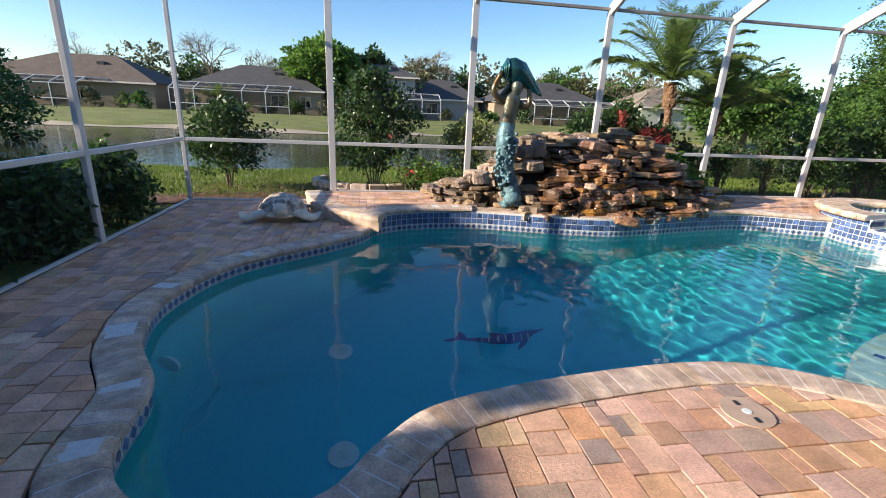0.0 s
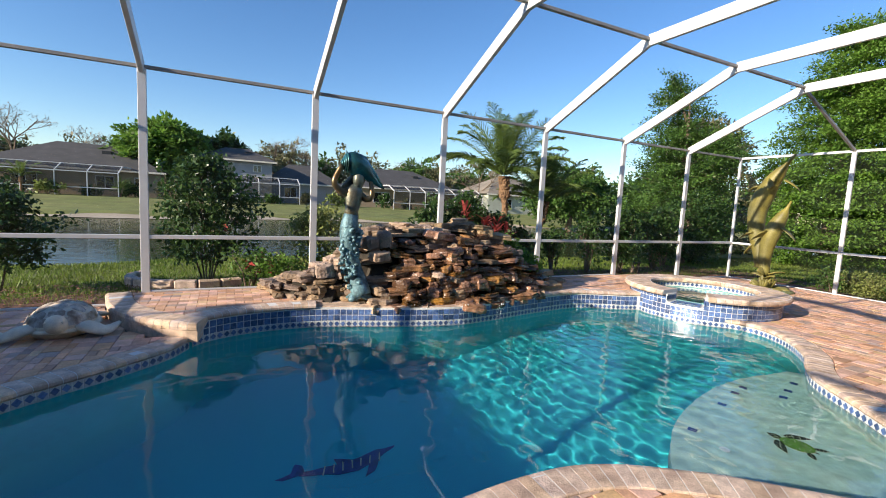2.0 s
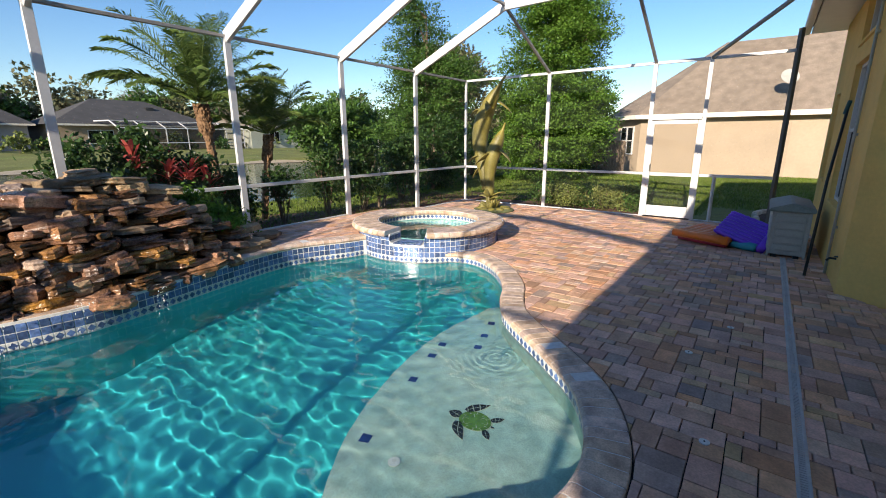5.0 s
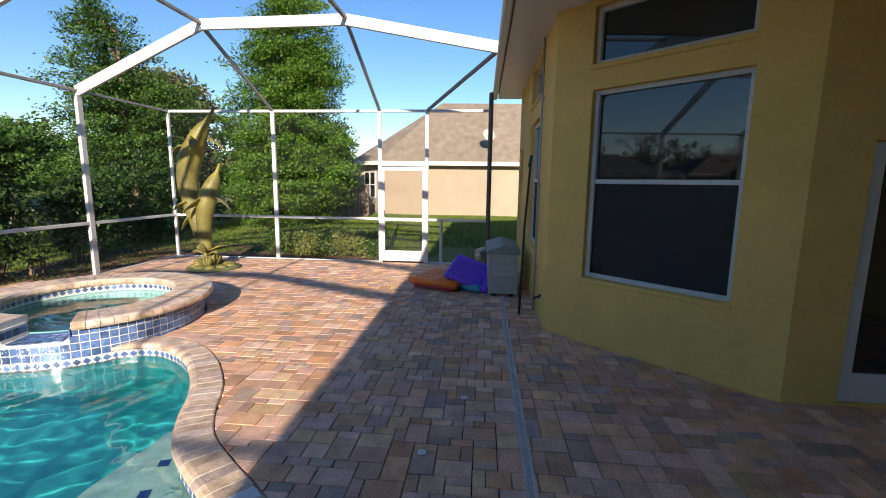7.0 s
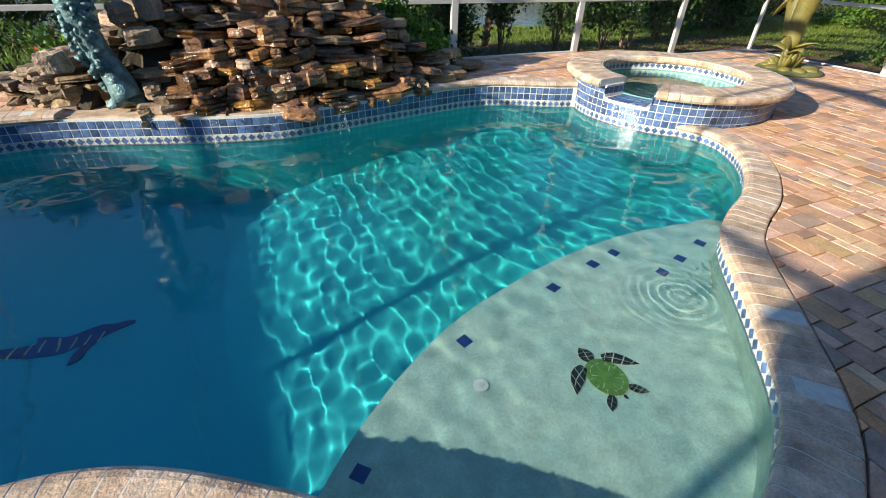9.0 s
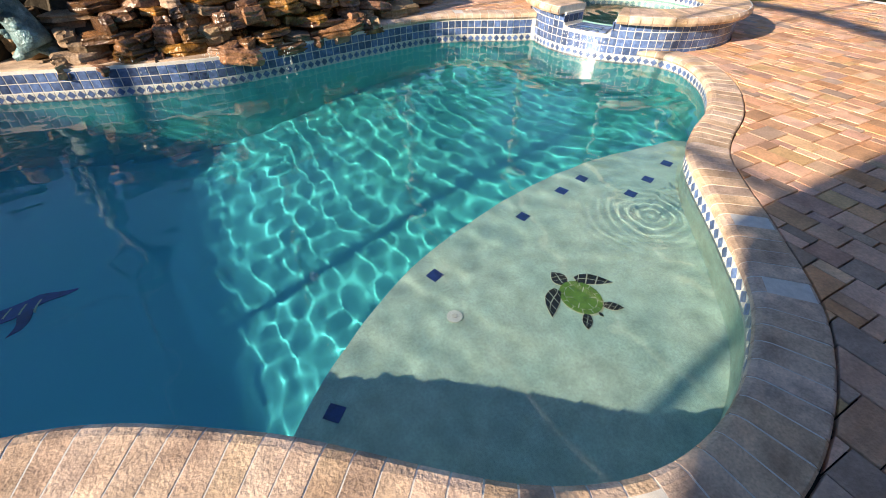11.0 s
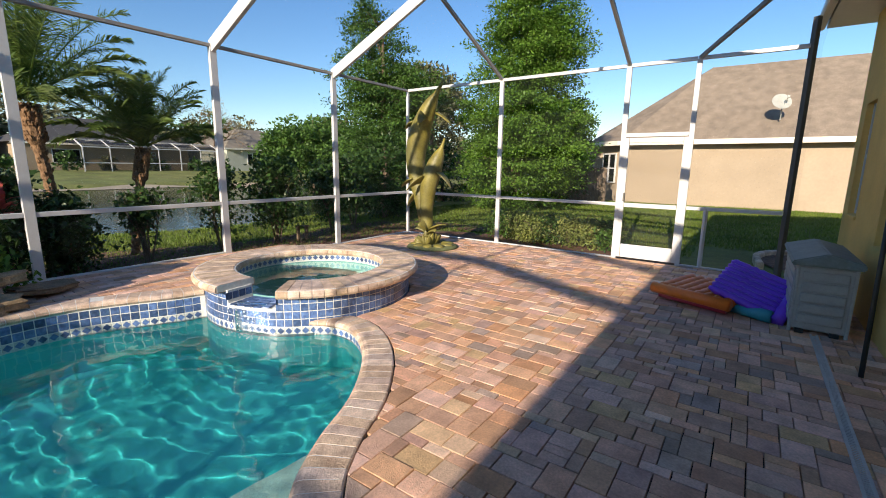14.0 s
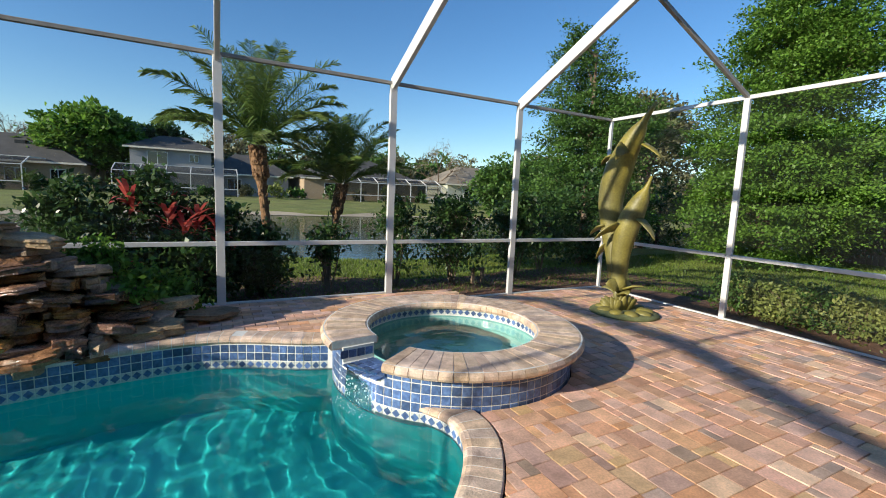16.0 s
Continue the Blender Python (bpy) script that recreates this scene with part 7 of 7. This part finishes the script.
        for quad in (((-1, 0, 0), (1, 0, 0), (1, 0, 2.5), (-1, 0, 2.5)), ((-1, 0, 2.5), (1, 0, 2.5), (1, 2.2, 3.3), (-1, 2.2, 3.3)), ((-1, 2.2, 3.3), (1, 2.2, 3.3), (1, 6.9, 3.35), (-1, 6.9, 3.35))):
            bm.faces.new([bm.verts.new((sx * cage_w / 2, b, c)) for sx, b, c in quad])
        part("screen", bm, M_SCREEN_FAR, cg)
    return ob
M_SCREEN_FAR = screen_mat()
M_SCREEN_FAR.node_tree.nodes["Mix Shader"].inputs[0].default_value = 0.5
far_house("tan house with a warm brown roof across the pond", -37.5, 64, 21, 13, 3.1, 6.6, M_ROOF_BROWN, M_WALL_TAN, [(-5, 1.0, 1.8, 1.3), (2, 1.0, 1.6, 1.3)], 15, -2)
far_house("tan house with a dark roof across the pond", -15.0, 64, 17, 13, 3.1, 6.4, M_ROOF_DARK, M_WALL_TAN, [(-4, 1.0, 1.8, 1.3), (3, 1.0, 1.6, 1.3), (6.5, 1.0, 1.2, 1.3)], 13, -1)
c2 = far_house("grey two-storey house with a dark roof across the pond", 2.0, 66, 8.6, 9, 5.6, 7.5, M_ROOF_DARK, M_WALL_GREY, [(-1.5, 3.7, 2.0, 1.4), (2.4, 4.2, 0.9, 0.8), (-1.5, 0.9, 2.0, 1.4)], 12, 1.0)
far_house("grey house wing with a dark roof across the pond", 11.0, 68, 10, 10, 3.0, 6.0, M_ROOF_DARK, M_WALL_GREY, [(-2, 0.9, 1.6, 1.4)])
far_house("grey-brown house with a dark hip roof across the pond", 26.0, 64, 17, 13, 3.0, 6.3, M_ROOF_DARK, M_WALL_TAN, [(-4.5, 0.9, 2.4, 1.4), (3.5, 0.9, 1.8, 1.3)], 14, 2)
far_house("pale stucco house with a tan roof across the pond", 42.5, 57, 13, 11, 3.0, 5.9, M_ROOF_TAN, M_WALL_PALE, [(-3, 1.0, 1.4, 1.3), (2, 1.0, 1.4, 1.3)], 8, 9.0, 0.3)
far_house("pale house with a tan roof across the pond", 60.0, 62, 14, 11, 3.0, 6.0, M_ROOF_TAN, M_WALL_PALE, [(-3, 1.0, 1.4, 1.3)], 10, 0)
far_house("tan house with a dark roof across the pond", -62.0, 62, 18, 12, 3.0, 6.2, M_ROOF_BROWN, M_WALL_TAN, [(-3, 1.0, 1.4, 1.3)], 12, 0)

# ---- trees and hedges across the pond ----
tree("oak_tree", "round bright green oak between the far houses", -7.2, 70, 11.0, [(0, 0, 6.2, 3.7, 3.4), (2.0, 0, 7.2, 2.8, 2.6), (-2.4, 0.5, 5.4, 2.4, 2.2)], L_BRIGHT, 31, 0.5, 620, 22, 0.5, 0.7)
tree("dark_oak", "dark oak behind the far houses", -0.5, 76, 10.0, [(0, 0, 6.5, 3.6, 3.0)], L_DARK, 32, 0.4, 300, 20, 0.5, 0.7)
def bare_tree(x, y, h, seed):
    """A leafless tree with forked limbs and twigs."""
    r = random.Random(seed)
    ob = tagged(base_at("bare_tree", x, y, ground_z(x, y)), "leafless grey-brown tree behind the far houses", "tree", group="bare trees")
    bm = bmesh.new()
    tips = []
    def grow(p, d, L, rad, lvl):
        q = p + d * L
        tube(bm, [p, p.lerp(q, 0.5) + Vector((r.uniform(-1, 1), r.uniform(-1, 1), 0)) * L * 0.06, q], [rad, rad * 0.85, rad * 0.65], 5, caps=False)
        if lvl == 0:
            tips.append(tuple(q))
            return
        for k in range(3 if lvl > 1 else 4):
            nd = (d + Vector((r.gauss(0, 0.5), r.gauss(0, 0.5), r.gauss(0.05, 0.35)))).normalized()
            grow(q, nd, L * r.uniform(0.62, 0.82), rad * 0.6, lvl - 1)
    grow(Vector((0, 0, -0.1)), Vector((0, 0, 1)), h * 0.30, h * 0.018, 4)
    part("trunk", bm, M_BARK, ob)
    leaves("twigs", tips, L_DRY, ob, 0.55, 7, 0.35, seed, aspect=0.10)
    return ob
for k, (x, y, h) in enumerate(((-25, 80, 13), (-20, 82, 11), (9, 82, 12.5), (14, 84, 10.5), (33, 82, 10), (36, 60, 9.5), (22, 84, 9), (-45, 84, 11))):
    bare_tree(x, y, h, 100 + k)
r3 = random.Random(17)
for k in range(34):
    x = -100 + 5.6 * k + r3.uniform(-2, 2)
    y = r3.uniform(82, 96)
    h = r3.uniform(7.0, 11.5)
    tree("far_tree", "hazy green tree on the far side of the pond", x, y, h, [(0, 0, h * 0.55, h * 0.42, h * 0.40), (r3.uniform(-2, 2), 0, h * 0.42, h * 0.36, h * 0.32)], L_HAZE if k % 3 else L_MID, 200 + k, 0.25, 110, 16, 0.6, 0.8)
for k in range(22):
    x = 40 + r3.uniform(-4, 50) if k % 2 else 30 + r3.uniform(0, 30)
    y = r3.uniform(26, 66) if k % 2 else r3.uniform(68, 80)
    if x < 44 and y < 50:
        x += 8
    h = r3.uniform(5, 8.5)
    tree("far_tree", "green tree beyond the end of the pond", x, y, h, [(0, 0, h * 0.55, h * 0.40, h * 0.42), (r3.uniform(-2, 2), 0, h * 0.40, h * 0.34, h * 0.32)], (L_MID, L_HAZE, L_DARK)[k % 3], 300 + k, 0.25, 150, 18, 0.45, 0.6)
for k in range(34):
    x = -52 + 3.4 * k + r3.uniform(-1.2, 1.2)
    shrub("far_shrub", "garden shrub in front of the far houses", x, r3.uniform(56.5, 60.5), r3.uniform(0.9, 2.0), r3.uniform(0.7, 1.5), 0.8, (L_MID, L_DARK, L_HAZE, L_VARI)[k % 4], 400 + k, 34, 10, 0.28, low=0.1, stems=3)
palm("palm_tree", "small palm in front of a far house", -17.2, 57, 1.6, (0, 0), 18, 1.9, 9)
palm("palm_tree", "low palm beside a far house", -9.6, 58, 0.4, (0, 0), 18, 2.1, 10)

# ---- deck pavers, last ----
STEP_XY = np.array([(p.x, p.y) for p in STEP_CURVE])
STEP_N = [n for _, n in step_samples]
EDGE_N = np.array([tuple(edge_frame(i)[2][:2]) for i in range(N_EDGE)])
def clip(poly, px, py, nx_, ny_):
    """Keeps the side of a line that the normal points to."""
    out = []
    for a, b in zip(poly, poly[1:] + poly[:1]):
        da, db = (a[0] - px) * nx_ + (a[1] - py) * ny_, (b[0] - px) * nx_ + (b[1] - py) * ny_
        if da >= 0:
            out.append(a)
        if (da >= 0) != (db >= 0):
            t = da / (da - db)
            out.append((a[0] + (b[0] - a[0]) * t, a[1] + (b[1] - a[1]) * t))
    return out
bay_n = Vector((-(BAY_B[1] - BAY_A[1]), BAY_B[0] - BAY_A[0], 0)).normalized()
bay_n = bay_n if bay_n.y > 0 else -bay_n
def on_deck(poly):
    """The part of a paver that lies on the open deck, or None."""
    cx, cy = sum(p[0] for p in poly) / len(poly), sum(p[1] for p in poly) / len(poly)
    if inside(strip_loop, cx, cy) or (cy < 0.08 and cx > 8.83) or (cx > 7.27 and cy < -1.6):
        return None
    d2 = (EDGE_XY[:, 0] - cx) ** 2 + (EDGE_XY[:, 1] - cy) ** 2
    i = int(d2.argmin())
    out = (cx - EDGE_XY[i, 0]) * EDGE_N[i, 0] + (cy - EDGE_XY[i, 1]) * EDGE_N[i, 1]
    if d2[i] < 0.45 or out < 0:
        if out < 0.10:
            return None
        poly = clip(poly, EDGE_XY[i, 0] + EDGE_N[i, 0] * 0.254, EDGE_XY[i, 1] + EDGE_N[i, 1] * 0.254, EDGE_N[i, 0], EDGE_N[i, 1])
    r = math.hypot(cx - SPA_C[0], cy - SPA_C[1])
    if r < SPA_R + 0.4:
        ux, uy = (cx - SPA_C[0]) / r, (cy - SPA_C[1]) / r
        poly = clip(poly, SPA_C[0] + ux * (SPA_R + 0.012), SPA_C[1] + uy * (SPA_R + 0.012), ux, uy)
    s2 = (STEP_XY[:, 0] - cx) ** 2 + (STEP_XY[:, 1] - cy) ** 2
    k = int(s2.argmin())
    if s2[k] < 0.09:
        n = STEP_N[k]
        poly = clip(poly, STEP_XY[k, 0] - n.x * 0.02, STEP_XY[k, 1] - n.y * 0.02, -n.x, -n.y)
    if 0.3 < cx - 7.0 < 1.9 and cy < 0.3:
        poly = clip(poly, BAY_A[0], BAY_A[1], bay_n.x, bay_n.y)
    for x, y, nx_, ny_ in ((LEFT_X + 0.03, 0, 1, 0), (RIGHT_X - 0.03, 0, -1, 0), (0, WALL_Y - 0.02, 0, -1)):
        poly = clip(poly, x, y, nx_, ny_) if len(poly) > 2 else poly
    return poly if len(poly) > 2 and abs(poly_area(poly)) > 0.0012 else None
def paver_lists(poly, z):
    """A slab with a small chamfer round its top."""
    cx, cy = sum(p[0] for p in poly) / len(poly), sum(p[1] for p in poly) / len(poly)
    def pull(p, d):
        v = Vector((cx - p[0], cy - p[1]))
        L = max(v.length, 1e-6)
        return (p[0] + v.x / L * d, p[1] + v.y / L * d)
    n = len(poly)
    verts = [(*pull(p, 0.0046), z - 0.04) for p in poly] + [(*pull(p, 0.0046), z - 0.003) for p in poly] + [(*pull(p, 0.0072), z) for p in poly]
    faces = [tuple(range(2 * n, 3 * n))]
    for r in (0, 1):
        faces += [(r * n + k, r * n + (k + 1) % n, (r + 1) * n + (k + 1) % n, (r + 1) * n + k) for k in range(n)]
    return verts, faces
rng = random.Random(11)
U = 0.078
cols, rows_n = int((RIGHT_X - LEFT_X) / U) + 2, int((WALL_Y + 4.6) / U) + 2
taken = np.zeros((cols, rows_n), bool)
near_n, fv, ff = 0, [], []
for j in range(rows_n):
    for i in range(cols):
        if taken[i, j]:
            continue
        opts = [(3, 2), (2, 3), (2, 2), (3, 2), (2, 3), (2, 1), (1, 2), (2, 2)]
        rng.shuffle(opts)
        for w, h in opts + [(1, 1)]:
            if i + w <= cols and j + h <= rows_n and not taken[i:i + w, j:j + h].any():
                break
        taken[i:i + w, j:j + h] = True
        x0, y0 = LEFT_X + i * U, -4.6 + j * U
        poly = on_deck([(x0, y0), (x0 + w * U, y0), (x0 + w * U, y0 + h * U), (x0, y0 + h * U)])
        if not poly:
            continue
        z = rng.uniform(-0.004, 0.001)
        v, f = paver_lists(poly, z)
        if near_n < 300 and 4.3 < x0 < 9.4 and 0.05 < y0 < 2.7:
            near_n += 1
            from_lists("paver", v, f, M_PAVER, floor)
        else:
            b = len(fv)
            fv += v
            ff += [tuple(b + q for q in g) for g in f]
tagged(from_lists("pavers", fv, ff, M_PAVER_FAR, floor), kind="stuff")
sv2, sf2 = [], []
rr = 0
y = 5.9
while y < WALL_Y:
    x = -0.9 + (0.11 if rr % 2 else 0)
    while x < 9.6:
        poly = [(x, y), (x + 0.22, y), (x + 0.22, y + 0.11), (x, y + 0.11)]
        cx, cy = x + 0.11, y + 0.055
        s2 = ((STEP_XY - (cx, cy)) ** 2).sum(1).min()
        d2 = (EDGE_XY[:, 0] - cx) ** 2 + (EDGE_XY[:, 1] - cy) ** 2
        i = int(d2.argmin())
        hide = 1.9 < cx < 5.2
        if inside(strip_loop, cx, cy) and not hide:
            k = int(((STEP_XY - (cx, cy)) ** 2).sum(1).argmin())
            if s2 < 0.3:
                n = STEP_N[k]
                poly = clip(poly, STEP_XY[k, 0] + n.x * 0.278, STEP_XY[k, 1] + n.y * 0.278, n.x, n.y)
            if len(poly) > 2 and d2[i] < 0.3:
                poly = clip(poly, EDGE_XY[i, 0] + EDGE_N[i, 0] * 0.252, EDGE_XY[i, 1] + EDGE_N[i, 1] * 0.252, EDGE_N[i, 0], EDGE_N[i, 1])
            r = math.hypot(cx - SPA_C[0], cy - SPA_C[1])
            if len(poly) > 2 and r < SPA_R + 0.4:
                poly = clip(poly, SPA_C[0] + (cx - SPA_C[0]) / r * (SPA_R + 0.012), SPA_C[1] + (cy - SPA_C[1]) / r * (SPA_R + 0.012), (cx - SPA_C[0]) / r, (cy - SPA_C[1]) / r)
            poly = clip(poly, 0, WALL_Y - 0.01, 0, -1) if len(poly) > 2 else poly
            if len(poly) > 2 and abs(poly_area(poly)) > 0.0012:
                v, f = paver_lists(poly, STEP_Z + rng.uniform(-0.002, 0.001))
                b = len(sv2)
                sv2 += v
                sf2 += [tuple(b + q for q in g) for g in f]
        x += 0.22
    y += 0.11
    rr += 1
tagged(from_lists("pavers", sv2, sf2, M_PAVER_FAR, strip), kind="stuff")
